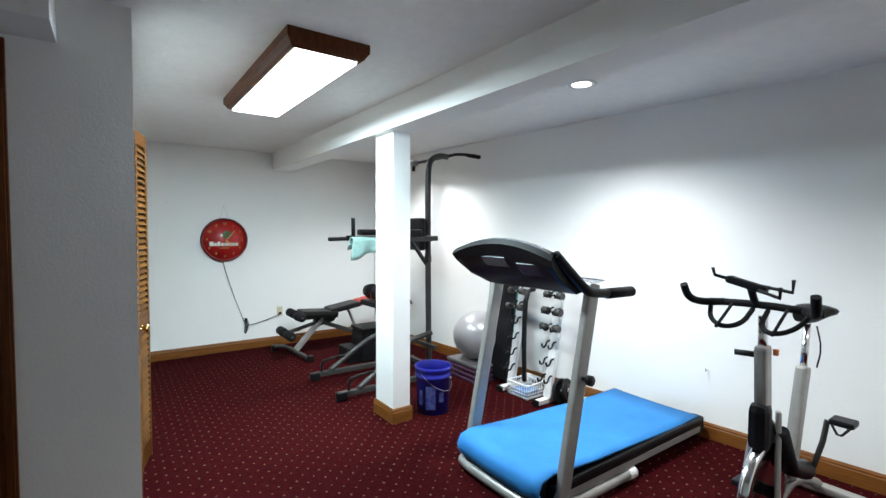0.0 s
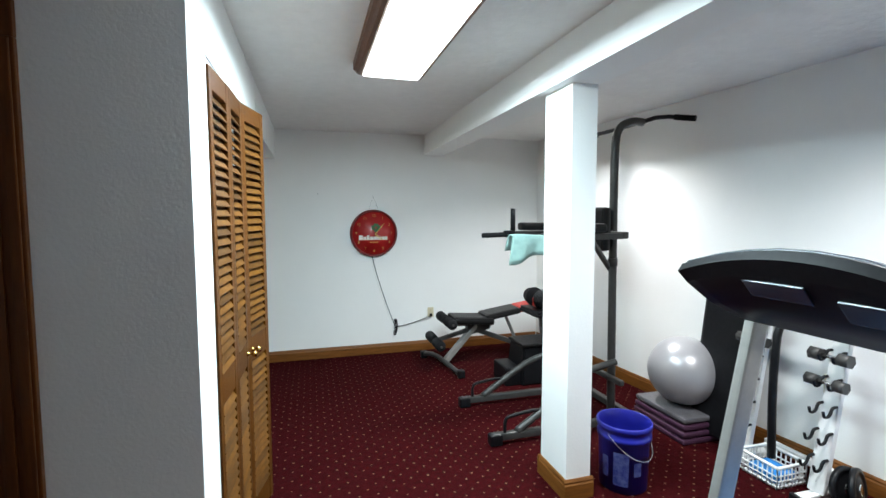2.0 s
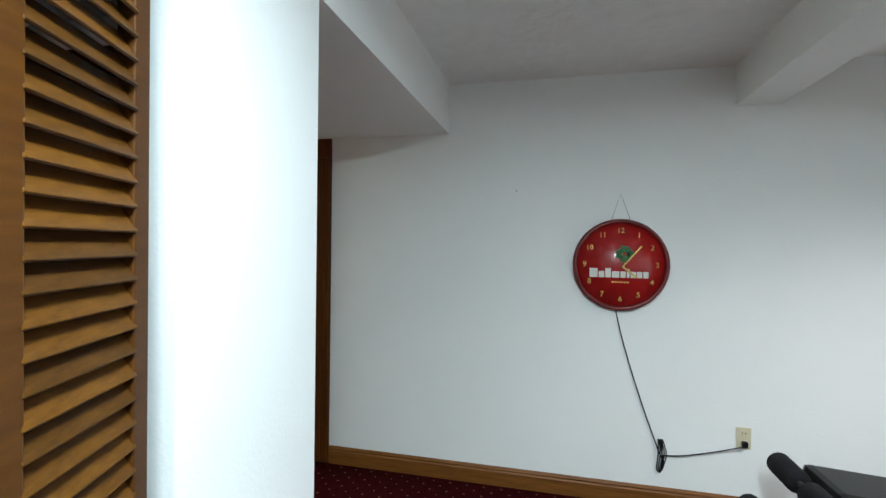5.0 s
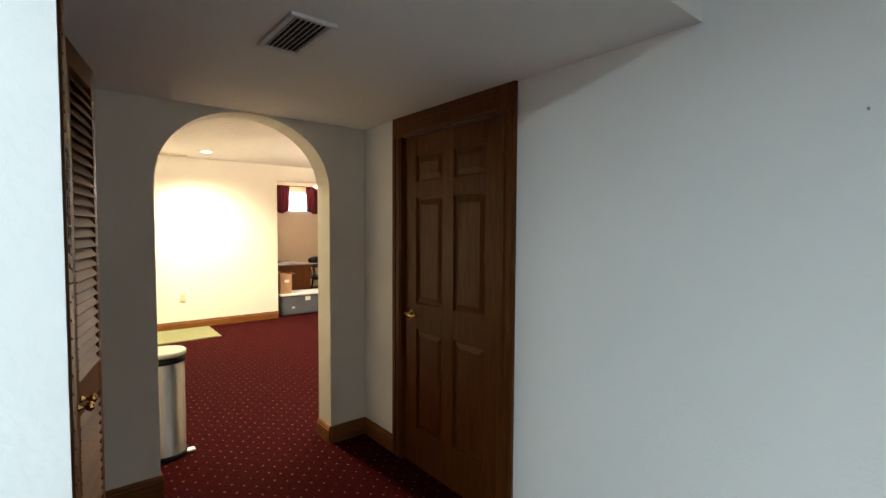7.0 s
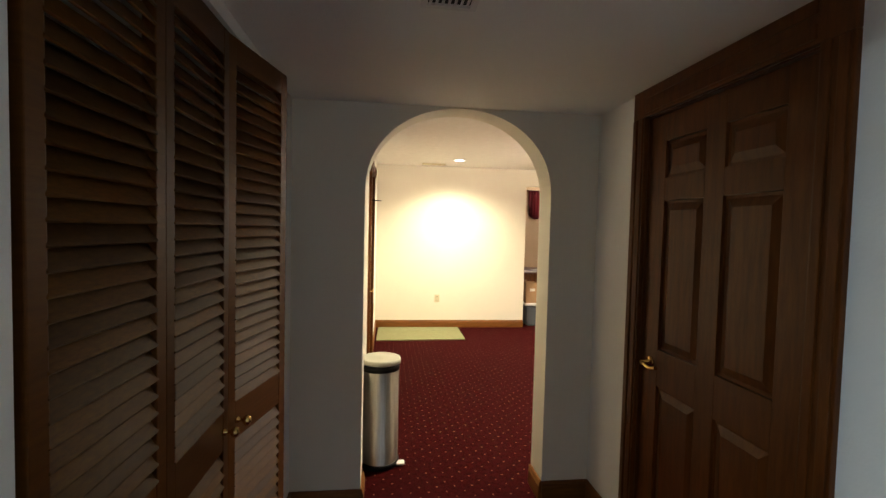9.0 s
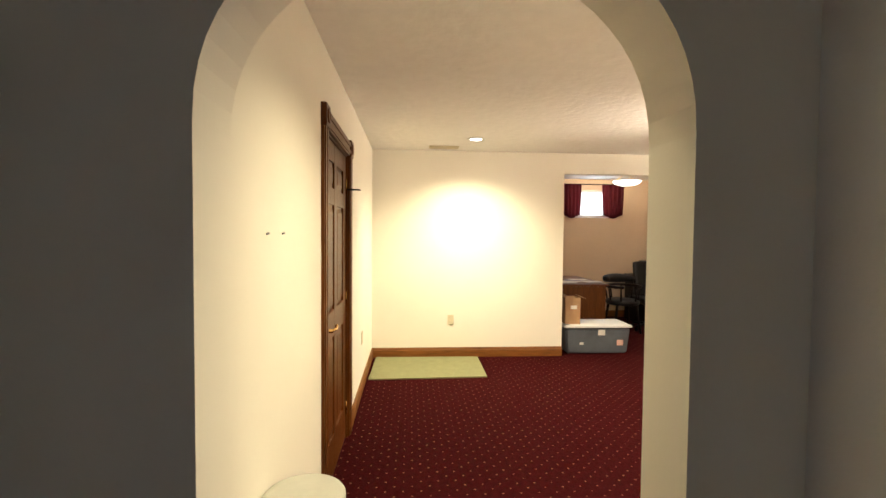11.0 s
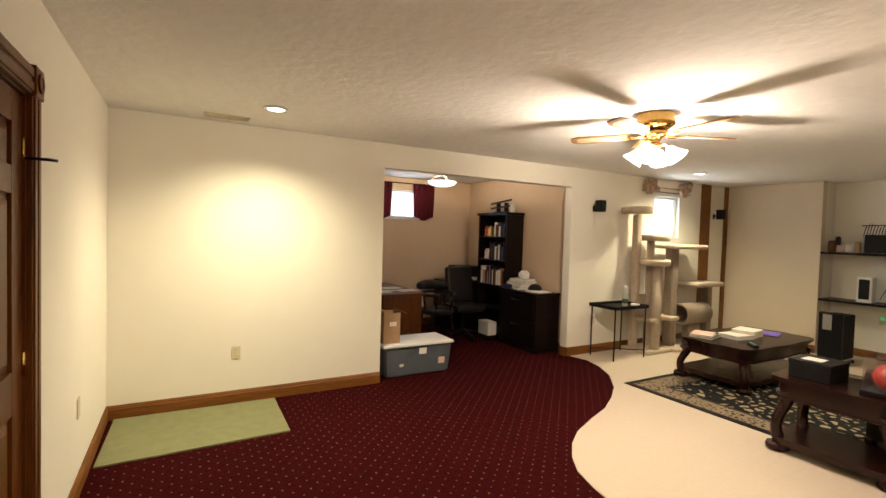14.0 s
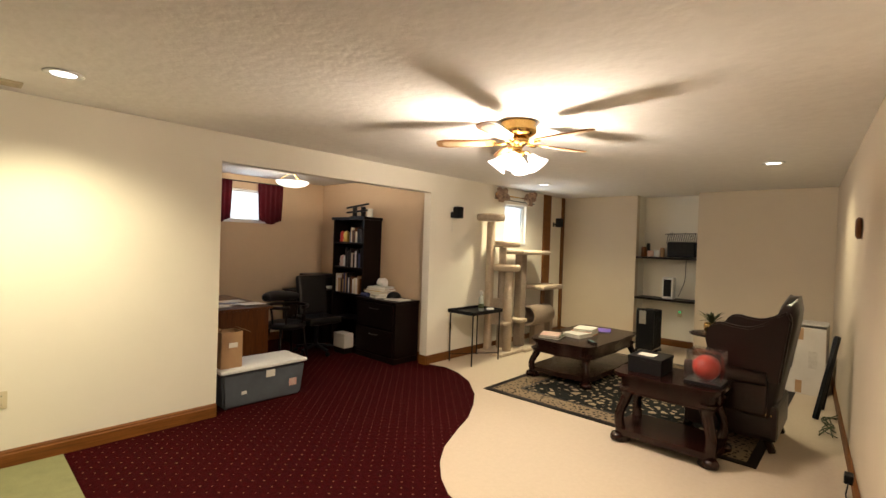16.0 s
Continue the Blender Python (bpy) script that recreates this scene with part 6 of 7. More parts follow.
def cat_tree():
    t = thing("cat_tree", (-6.32, 10.95, 0), "tall tan plush cat tree with round perches", "cat tree")
    part("base", box((-6.32, 10.98, 0.03), (0.44, 0.52, 0.05), 0.02), M_CATFUR, t)
    part("post", box((-6.42, 10.82, 0.98), (0.10, 0.10, 1.86), 0.03), M_CATFUR, t)
    part("post", tube([(-6.19, 10.98, 0.05), (-6.19, 10.98, 1.20)], 0.065, 18), M_CATFUR, t)
    part("post", tube([(-6.40, 11.10, 0.05), (-6.40, 11.10, 1.55)], 0.055, 16), M_CATFUR, t)
    def perch(x, y, z, r):
        bm = lathe([(0.02, -0.03), (r * 0.92, -0.035), (r, -0.015), (r * 1.02, 0.03), (r * 0.96, 0.055), (r * 0.85, 0.04), (r * 0.78, 0.0), (0.02, -0.005)], (x, y, z), 28)
        part("perch", bm, M_CATFUR, t, "round plush perch")
    perch(-6.34, 10.70, 1.95, 0.20)
    perch(-6.30, 11.06, 1.58, 0.19)
    perch(-6.24, 10.98, 1.24, 0.20)
    part("panel", box((-6.42, 11.0, 0.62), (0.05, 0.40, 0.34), 0.015), M_CATFUR, t)
    part("ledge", box((-6.28, 10.92, 0.46), (0.30, 0.26, 0.05), 0.02), M_CATFUR, t)
    u = thing("cat_tree", (-6.25, 11.9, 0), "taupe plush cat tree with a tunnel and shelf perches", "cat tree")
    part("base", box((-6.28, 11.80, 0.03), (0.46, 1.10, 0.05), 0.02), M_CATFUR, u)
    part("post", box((-6.28, 11.42, 0.75), (0.13, 0.15, 1.42), 0.03), M_CATGREY, u)
    part("shelf", box((-6.30, 11.66, 1.475), (0.34, 0.80, 0.065), 0.03), M_CATFUR, u)
    part("shelf", box((-6.28, 12.14, 0.92), (0.34, 0.66, 0.075), 0.03), M_CATFUR, u)
    part("shelf", box((-6.28, 11.32, 0.46), (0.30, 0.22, 0.06), 0.025), M_CATFUR, u)
    part("post", box((-6.28, 12.30, 0.47), (0.12, 0.12, 0.84), 0.03), M_CATGREY, u)
    bm = bmesh.new()
    n, r0, r1, L0, L1 = 24, 0.155, 0.125, 11.55, 12.12
    rings = [[bm.verts.new((-6.22 + (0.10 if y == L1 else -0.02) * 0 + r * math.cos(2 * math.pi * k / n), y, 0.50 + r * math.sin(2 * math.pi * k / n))) for k in range(n)] for r, y in ((r0, L0), (r0, L1), (r1, L1), (r1, L0))]
    for a, b in zip(rings, rings[1:] + rings[:1]):
        for k in range(n):
            bm.faces.new((a[k], a[(k + 1) % n], b[(k + 1) % n], b[k])).smooth = True
    part("tunnel", bm, M_CATGREY, u, "carpeted tunnel")
    part("tunnel_stand", box((-6.22, 11.85, 0.20), (0.10, 0.30, 0.30), 0.02), M_CATGREY, u)


cat_tree()


def window(name, x, y0, y1, z0, z1, label):
    """A small basement window in a wall across x, seen from +x."""
    f = 0.035
    bm = bmesh.new()
    for a, b, c, d in ((y0, y1, z0, z0 + f), (y0, y1, z1 - f, z1), (y0, y0 + f, z0 + f, z1 - f), (y1 - f, y1, z0 + f, z1 - f)):
        add_box(bm, (x - 0.07, (a + b) / 2, (c + d) / 2), (0.05, b - a, d - c), 0.004)
    w = structure(name, bm, M_WHITE, label)
    part("pane", span(x - 0.075, x - 0.070, y0 + f, y1 - f, z0 + f, z1 - f), M_GLASS, w, "clear glass pane").visible_shadow = False
    part("window_sill", span(x - 0.045, x + 0.012, y0 - 0.01, y1 + 0.01, z0 - 0.02, z0, 0.003), M_WHITE, w)
    return w


window("window_1", FAR_X, WIN[0], WIN[1], WIN[2], WIN[3], "small white basement window")
window("window_2", OFFICE_X, OW[0], OW[1], OW[2], OW[3], "small white high office window")
structure("backdrop_day", span(FAR_X - 0.26, FAR_X - 0.25, 11.0, 12.3, 1.3, 2.45), M_SKYPANE, "pale daylight outside the window")
structure("backdrop_day_office", span(OFFICE_X - 0.31, OFFICE_X - 0.30, 7.7, 9.2, 1.5, 2.45), M_SKYPANE, "pale daylight outside the office window")


def drape(name, x, y0, y1, z0, z1, material, label, folds, gather=0.0):
    """A short pleated curtain hanging in a plane across x."""
    bm = bmesh.new()
    n, k = folds * 6, 6
    grid = []
    for j in range(k + 1):
        v = j / k
        row = []
        for i in range(n + 1):
            u = i / n
            y = (y0 + y1) / 2 + (u - 0.5) * (y1 - y0) * (1 - gather * v ** 2)
            row.append(bm.verts.new((x + 0.022 * math.sin(2 * math.pi * folds * u) * (0.5 + v), y, z1 + (z0 - z1) * v + 0.03 * v * math.cos(2 * math.pi * u))))
        grid.append(row)
    for a, b in zip(grid, grid[1:]):
        for i in range(n):
            bm.faces.new((a[i], a[i + 1], b[i + 1], b[i])).smooth = True
    bmesh.ops.solidify(bm, geom=bm.faces[:], thickness=0.004)
    return single(name, bm, material, label, "curtain", "window curtains")


drape("curtain", OFFICE_X + 0.06, 7.90, 8.24, 1.80, 2.37, M_CURTAIN, "burgundy curtain at the office window", 5, 0.1)
drape("curtain", OFFICE_X + 0.06, 8.62, 9.02, 1.80, 2.37, M_CURTAIN, "burgundy curtain at the office window", 5, 0.1)
single("curtain_rod", tube([(OFFICE_X + 0.06, 7.82, 2.375), (OFFICE_X + 0.06, 9.08, 2.375)], 0.008, 8), M_BLACK, "black curtain rod above the office window", "curtain rod")
vl = thing("valance", (FAR_X + 0.07, 11.6, 2.36), "floral swagged valance gathered on a rod", "curtain")
part("rod", tube([(FAR_X + 0.07, 11.0, 2.33), (FAR_X + 0.07, 12.12, 2.33)], 0.010, 8), M_BRASS, vl)
part("rod", tube([(FAR_X + 0.05, 11.0, 2.27), (FAR_X + 0.05, 12.12, 2.27)], 0.007, 8), M_BLACK, vl)
rnd = random.Random(8)
for y0, y1 in ((11.0, 11.34), (11.80, 12.12)):
    bm = bmesh.new()
    for k in range(16):
        c = (FAR_X + 0.07 + rnd.uniform(-0.02, 0.03), rnd.uniform(y0 + 0.04, y1 - 0.04), 2.36 + rnd.uniform(-0.07, 0.05))
        s = bmesh.ops.create_icosphere(bm, subdivisions=2, radius=rnd.uniform(0.035, 0.06))
        for v in s["verts"]:
            v.co = Vector(c) + v.co * (1 + 0.35 * noise.noise(v.co * 40 + Vector(c) * 7))
    for k in range(3):
        add_tube(bm, [(FAR_X + 0.08, y0 + 0.05 + 0.04 * k, 2.34), (FAR_X + 0.10, y0 + 0.06 + 0.04 * k, 2.22)], [0.035, 0.02], 8)
    part("swag", bm, M_VALANCE, vl, "gathered floral fabric swag")


def niche():
    for z, d in ((1.465, 0.40), (0.80, 0.40)):
        structure("trim_shelf", span(NICHE[0] + 0.002, NICHE[1] - 0.002, LIV_Y + 0.0, LIV_Y + d - 0.002, z - 0.03, z, 0.004), M_ESPRESSO, "dark wooden niche shelf")
    y = LIV_Y + 0.14
    z = 1.466
    pl = thing("wire_planter", (-4.55, y, z), "black wire basket planter on the niche shelf", "planter")
    part("trough", box((-4.55, y, z + 0.13), (0.40, 0.22, 0.24), 0.02), M_BLACK, pl)
    bm = bmesh.new()
    for k in range(15):
        x = -4.76 + 0.030 * k
        add_tube(bm, [(x, y - 0.10, z + 0.22), (x + 0.015, y - 0.11, z + 0.30), (x + 0.03, y - 0.10, z + 0.38 + 0.02 * math.sin(k))], 0.005, 5, 1)
    add_tube(bm, [(-4.78, y - 0.11, z + 0.37), (-4.33, y - 0.11, z + 0.38)], 0.006, 6)
    part("wire_rim", bm, M_BLACK, pl)
    for k, (x, r, h, m_) in enumerate(((-5.12, 0.045, 0.16, M_BROWN), (-5.02, 0.05, 0.10, M_PINK), (-4.93, 0.048, 0.11, M_WHITE), (-4.85, 0.035, 0.15, M_CARD), (-5.08, 0.03, 0.22, M_BLACK))):
        mug = thing("mug" if k in (1, 2) else "jar", (x, y - 0.05, z), ("pale mug" if k in (1, 2) else "small dark jar") + " standing on the niche shelf", "mug" if k in (1, 2) else "jar")
        part("body", lathe([(r * 0.85, 0), (r, 0.01), (r, h * 0.8), (r * 0.8, h), (r * 0.7, h), (r * 0.85, h * 0.8), (r * 0.8, 0.015), (0.001, 0.014)], (x, y - 0.05 + 0.02 * k, z + 0.001), 18), m_, mug)
        if k in (1, 2):
            part("handle", tube([(x + r, y - 0.05 + 0.02 * k, z + 0.08), (x + r + 0.03, y - 0.05 + 0.02 * k, z + 0.06), (x + r, y - 0.05 + 0.02 * k, z + 0.03)], 0.006, 6, 1), m_, mug)
    z = 0.80
    hu = thing("air_purifier", (-4.73, y, z), "white desktop heater with a dark grille on the shelf", "air purifier")
    part("case", box((-4.73, y, z + 0.175), (0.17, 0.15, 0.35), 0.02), M_WHITE, hu)
    part("grille", box((-4.73, y - 0.077, z + 0.18), (0.115, 0.006, 0.27), 0.003), M_BLACK, hu)
    part("cord", tube([(-4.60, y + 0.05, z + 0.05), (-4.55, LIV_Y + 0.38, z + 0.30), (-4.56, LIV_Y + 0.385, 1.30), (-4.55, LIV_Y + 0.385, 1.44)], 0.004, 6, 1), M_BLACK, hu)
    nl = thing("night_light", (-4.62, LIV_Y + 0.39, 0.55), "small green lit plug-in on the niche wall", "night light")
    part("plate", box((-4.62, LIV_Y + 0.392, 0.55), (0.07, 0.008, 0.11), 0.003), M_IVORY, nl)
    part("lens", box((-4.62, LIV_Y + 0.375, 0.58), (0.035, 0.03, 0.035), 0.006), M_GREENLIT, nl, "green lit lens")


M_GREENLIT = mat("green_led", (0.10, 0.9, 0.35), 0.5, emit=0.8)
niche()


def heater():
    x, y = -4.86, 12.78
    t = thing("oil_heater", (x, y, 0.005), "black oil-filled radiator heater on castors", "heater")
    for k in range(7):
        part("fin", box((x + 0.01, y - 0.02 + 0.05 * k, 0.36), (0.24, 0.030, 0.58), 0.012), M_BLACK, t)
    part("control_panel", box((x, y - 0.065, 0.37), (0.26, 0.06, 0.62), 0.02), M_BLACK, t)
    part("display", box((x - 0.03, y - 0.098, 0.55), (0.10, 0.006, 0.20), 0.004), M_SILVER, t, "silver control display")
    for dx in (-0.13, 0.13):
        part("foot", tube([(x + dx, y - 0.05, 0.035), (x + dx, y + 0.28, 0.035)], 0.016, 8), M_BLACK, t)
        for dy in (-0.04, 0.27):
            part("castor", lathe([(0.005, -0.012), (0.022, -0.012), (0.022, 0.012), (0.005, 0.012)], (x + dx, y + dy, 0.028), 14, Matrix.Rotation(radians(90), 4, "Y")), M_RUBBER, t)


heater()
st = thing("side_table", (-3.72, 11.55, 0.016), "small dark carved side table behind the chair", "table")
part("top", lathe([(0.001, 0.60), (0.22, 0.60), (0.23, 0.615), (0.21, 0.625), (0.001, 0.626)], (-3.72, 11.55, 0), 28), M_DARKWOOD, st)
part("pedestal", lathe([(0.03, 0.05), (0.05, 0.10), (0.03, 0.22), (0.06, 0.36), (0.035, 0.46), (0.07, 0.60)], (-3.72, 11.55, 0), 20), M_DARKWOOD, st)
for k in range(3):
    a = radians(120 * k + 20)
    part("leg", tube([(-3.72, 11.55, 0.12), (-3.72 + 0.12 * math.cos(a), 11.55 + 0.12 * math.sin(a), 0.10), (-3.72 + 0.22 * math.cos(a), 11.55 + 0.22 * math.sin(a), 0.034)], 0.018, 8, 1), M_DARKWOOD, st)
pp = thing("potted_plant", (-3.72, 11.55, 0.626), "small brass pot with a dull green plant", "plant")
part("pot", lathe([(0.05, 0), (0.075, 0.03), (0.08, 0.09), (0.07, 0.12), (0.06, 0.12), (0.06, 0.09), (0.001, 0.08)], (-3.72, 11.55, 0.627), 22), M_BRASS, pp)
rnd = random.Random(3)
for k in range(22):
    a, l = rnd.uniform(0, 6.28), rnd.uniform(0.08, 0.19)
    d = Vector((math.cos(a), math.sin(a), 0))
    b0 = Vector((-3.72, 11.55, 0.73))
    tip = b0 + d * l + Vector((0, 0, rnd.uniform(0.02, 0.16)))
    mid = b0.lerp(tip, 0.55) + Vector((0, 0, 0.03))
    sd = d.cross(Vector((0, 0, 1))) * 0.016
    bm = bmesh.new()
    vs = [bm.verts.new(p) for p in (b0, mid + sd, tip, mid - sd)]
    bm.faces.new(vs)
    bmesh.ops.solidify(bm, geom=bm.faces[:], thickness=0.002)
    part("leaf", bm, M_PLANT, pp)

# olive mat by the wall and storage tub
single("door_mat", prism([(-5.70, 4.80), (-5.74, 6.02), (-6.51, 6.03), (-6.53, 4.82)], 0.001, 0.012), M_OLIVE, "olive green rubber mat lying on the carpet", "mat")


def tub():
    x0, x1, y0, y1, h = -7.02, -6.60, 7.14, 7.97, 0.345
    t = thing("storage_tub", ((x0 + x1) / 2, (y0 + y1) / 2, 0), "large translucent grey storage tub with a white lid", "storage tub")
    b = prism([(x0, y0), (x1, y0), (x1, y1), (x0, y1)], 0.001, h - 0.02)
    for v in b.verts:
        if v.co.z < 0.1:
            v.co.x += 0.025 if v.co.x < -6.8 else -0.025
            v.co.y += 0.03 if v.co.y < 7.5 else -0.03
    bmesh.ops.bevel(b, geom=b.edges[:], offset=0.02, segments=2, affect="EDGES")
    part("body", b, M_TUB, t)
    part("lid", box(((x0 + x1) / 2, (y0 + y1) / 2, h), (x1 - x0 + 0.03, y1 - y0 + 0.03, 0.032), 0.012), M_WHITE, t, "white plastic lid")
    part("lid_panel", box(((x0 + x1) / 2, (y0 + y1) / 2, h + 0.014), (x1 - x0 - 0.10, y1 - y0 - 0.12, 0.012), 0.005), M_WHITE, t)
    part("latch", box(((x0 + x1) / 2, y1 + 0.012, h - 0.01), (0.12, 0.02, 0.05), 0.005), M_GREY, t)
    part("label", box((x1 - 0.004, 7.60, 0.27), (0.006, 0.09, 0.07), 0.001), M_PAPER, t, "white paper label")
    part("contents", box((x1 - 0.010, 7.84, 0.14), (0.006, 0.08, 0.07), 0.002), M_PINK, t, "pale things showing through the side")
    part("contents", box((x1 - 0.012, 7.35, 0.13), (0.006, 0.05, 0.03), 0.002), M_PAPER, t)
    x, y, z, w = -6.76, 7.25, h + 0.021, 0.19
    c = thing("cardboard_box", (x, y, z), "small open brown cardboard box on the tub lid", "cardboard box")
    for a, s in (((x - w / 2, y), (0.005, w, 0.33)), ((x + w / 2, y), (0.005, w, 0.33)), ((x, y - w / 2), (w - 0.006, 0.005, 0.33)), ((x, y + w / 2), (w - 0.006, 0.005, 0.33))):
        part("side", box((*a, z + 0.165), s, 0), M_CARD, c)
    part("bottom", box((x, y, z + 0.004), (w - 0.01, w - 0.01, 0.006), 0), M_CARD, c)
    part("flap", box((x + 0.02, y + w / 2 + 0.035, z + 0.335), (w * 0.9, 0.085, 0.004), 0, Matrix.Rotation(radians(-25), 4, "X")), M_CARD, c)
    part("flap", box((x + 0.0, y - w / 2 - 0.03, z + 0.345), (w * 0.9, 0.085, 0.004), 0, Matrix.Rotation(radians(25), 4, "X")), M_CARD, c)
    part("label", box((x + w / 2 + 0.004, y + 0.01, z + 0.21), (0.003, 0.08, 0.045), 0), M_PAPER, c, "white printed label")


tub()


# ---- office ----
def desk():
    x0, x1, y0, y1, h = -8.95, -7.60, 6.70, 8.13, 0.76
    t = thing("desk", ((x0 + x1) / 2, (y0 + y1) / 2, 0), "brown wooden desk covered with papers", "desk")
    part("desktop", span(x0, x1, y0, y1, h - 0.03, h, 0.006), M_BROWN, t)
    part("end_panel", span(x1 - 0.06, x1 - 0.03, y0 + 0.03, y1 - 0.04, 0.08, h - 0.03), M_BROWN, t, "brown wooden end panel")
    part("pedestal", span(x0 + 0.05, x0 + 0.45, y0 + 0.04, y1 - 0.05, 0.08, h - 0.03, 0.004), M_BROWN, t)
    part("plinth", span(x1 - 0.12, x1 - 0.04, y0 + 0.06, y1 - 0.06, 0.002, 0.08), M_ESPRESSO, t)
    rnd = random.Random(11)
    for k in range(9):
        pp_ = single("paper_sheet", box((-7.80 - 0.11 * (k % 4), 7.15 + 0.10 * k, h + 0.002 + 0.0022 * k), (0.21, 0.28, 0.002), 0, Matrix.Rotation(rnd.uniform(-0.5, 0.5), 4, "Z")), M_PAPER if k % 3 else M_NAVYP, "loose paper sheet lying on the desk", "paper", "desk papers")


M_NAVYP = mat("blue_grey_paper", (0.22, 0.23, 0.30), 0.8)
desk()


def captain_chair(x, y):
    t = thing("captain_chair", (x, y, 0), "dark wooden captain's chair with padded black seat", "chair")
    part("seat", lathe([(0.001, 0.42), (0.22, 0.42), (0.25, 0.44), (0.25, 0.48), (0.20, 0.50), (0.001, 0.505)], (x, y, 0), 28), M_VINYL, t)
    arc = [(x + 0.26 * math.cos(radians(a)), y + 0.26 * math.sin(radians(a)), 0.70) for a in range(20, 341, 20)]
    part("arm_rail", tube(arc, 0.022, 10, 1), M_ESPRESSO, t)
    bk = [(x - 0.02 + 0.25 * math.cos(radians(a)), y + 0.25 * math.sin(radians(a)), 0.80) for a in range(110, 251, 20)]
    part("back_pad", tube(bk, [0.03, 0.055, 0.065, 0.07, 0.07, 0.065, 0.055, 0.03], 10), M_VINYL, t)
    for a in (30, 75, 120, 160, 200, 240, 285, 330):
        part("spindle", tube([(x + 0.22 * math.cos(radians(a)), y + 0.22 * math.sin(radians(a)), 0.47), (x + 0.26 * math.cos(radians(a)), y + 0.26 * math.sin(radians(a)), 0.70)], 0.012, 8), M_ESPRESSO, t)
    for sx in (-1, 1):
        for sy in (-1, 1):
            part("leg", tube([(x + sx * 0.15, y + sy * 0.15, 0.43), (x + sx * 0.20, y + sy * 0.20, 0.003)], [0.022, 0.016], 10), M_ESPRESSO, t)


captain_chair(-7.92, 8.48)


def office_chair(x, y):
    t = thing("office_chair", (x, y, 0), "black padded swivel office chair in shadow", "chair")
    part("seat", box((x, y, 0.47), (0.50, 0.50, 0.10), 0.04), M_VINYL, t)
    part("backrest", box((x - 0.22, y + 0.05, 0.78), (0.10, 0.46, 0.56), 0.045, Matrix.Rotation(radians(-8), 4, "Y")), M_VINYL, t)
    part("column", tube([(x, y, 0.42), (x, y, 0.10)], 0.03, 12), M_BLACK, t)
    for k in range(5):
        a = radians(72 * k)
        part("base_arm", beam([(x, y, 0.12), (x + 0.28 * math.cos(a), y + 0.28 * math.sin(a), 0.075)], 0.04, 0.03, 0.006), M_BLACK, t)
        part("castor", lathe([(0.005, -0.018), (0.028, -0.018), (0.028, 0.018), (0.005, 0.018)], (x + 0.29 * math.cos(a), y + 0.29 * math.sin(a), 0.030), 14, Matrix.Rotation(radians(90), 4, "X")), M_RUBBER, t)


office_chair(-8.0, 8.98)


def bookcase():
    x0, x1, y0, y1, h = -8.36, -7.62, 9.46, 9.775, 1.87
    t = thing("bookcase", ((x0 + x1) / 2, y1, 0), "tall espresso bookcase filled with books and ornaments", "bookcase")
    for x in (x0, x1 - 0.03):
        part("side_panel", span(x, x + 0.03, y0, y1, 0.002, h), M_ESPRESSO, t)
    part("back_panel", span(x0 + 0.03, x1 - 0.03, y1 - 0.012, y1, 0.002, h), M_ESPRESSO, t)
    part("crown", span(x0 - 0.025, x1 + 0.025, y0 - 0.025, y1, h, h + 0.04, 0.006), M_ESPRESSO, t)
    shelves = (0.06, 0.42, 0.78, 1.16, 1.52)
    for z in shelves:
        part("shelf", span(x0 + 0.03, x1 - 0.03, y0 + 0.004, y1 - 0.012, z, z + 0.022), M_ESPRESSO, t)
    rnd = random.Random(5)
    covers = (M_PAPER, M_LEATHER, M_NAVY, M_CARD, M_LEATHER, M_BLACK, M_BLACK, M_BROWN, M_IVORY)
    for z, xa in ((0.803, x0 + 0.05), (1.183, x0 + 0.27), (1.543, x0 + 0.36)):
        x = xa
        while x < x1 - 0.09:
            w, hh, d = rnd.uniform(0.018, 0.045), rnd.uniform(0.19, 0.29), rnd.uniform(0.15, 0.21)
            if z > 1.5:
                hh *= 0.75
            single("book", box((x + w / 2, y0 + 0.03 + d / 2, z + hh / 2), (w - 0.002, d, hh), 0.003), rnd.choice(covers), "upright book on the bookcase shelf", "book", "bookcase books")
            x += w
    for k, (x, z, r, m_) in enumerate(((x0 + 0.12, 1.184, 0.055, M_PINK), (x0 + 0.19, 1.184, 0.045, M_PAPER), (x0 + 0.10, 1.544, 0.05, M_REDV), (x0 + 0.20, 1.544, 0.06, M_GOLD))):
        single("ornament", lathe([(r * 0.8, 0), (r, 0.02), (r * 0.7, 0.06), (r * 0.9, 0.10), (r * 0.6, 0.15), (0.002, 0.17)], (x, y0 + 0.10, z), 16), m_, "small ceramic ornament on the bookcase shelf", "ornament")
    # sword stand on top
    s = thing("sword_stand", (-7.95, 9.62, h + 0.04), "black stand with two short swords on the bookcase", "sword stand")
    for x in (-8.06, -7.86):
        part("upright", box((x, 9.62, h + 0.12), (0.025, 0.07, 0.16), 0.006), M_BLACK, s)
    part("foot", box((-7.96, 9.62, h + 0.052), (0.30, 0.10, 0.022), 0.004), M_BLACK, s)
    for z, a in ((h + 0.21, 5), (h + 0.13, 3)):
        m = Matrix.Rotation(radians(-a), 4, "Y")
        part("sword", box((-7.96, 9.59, z), (0.52, 0.03, 0.028), 0.010, m), M_BLACK, s)
    single("candle", lathe([(0.04, 0), (0.042, 0.01), (0.042, 0.12), (0.03, 0.125), (0.001, 0.12)], (-7.70, 9.62, h + 0.041), 18), M_PAPER, "white pillar candle on the bookcase", "candle")


bookcase()


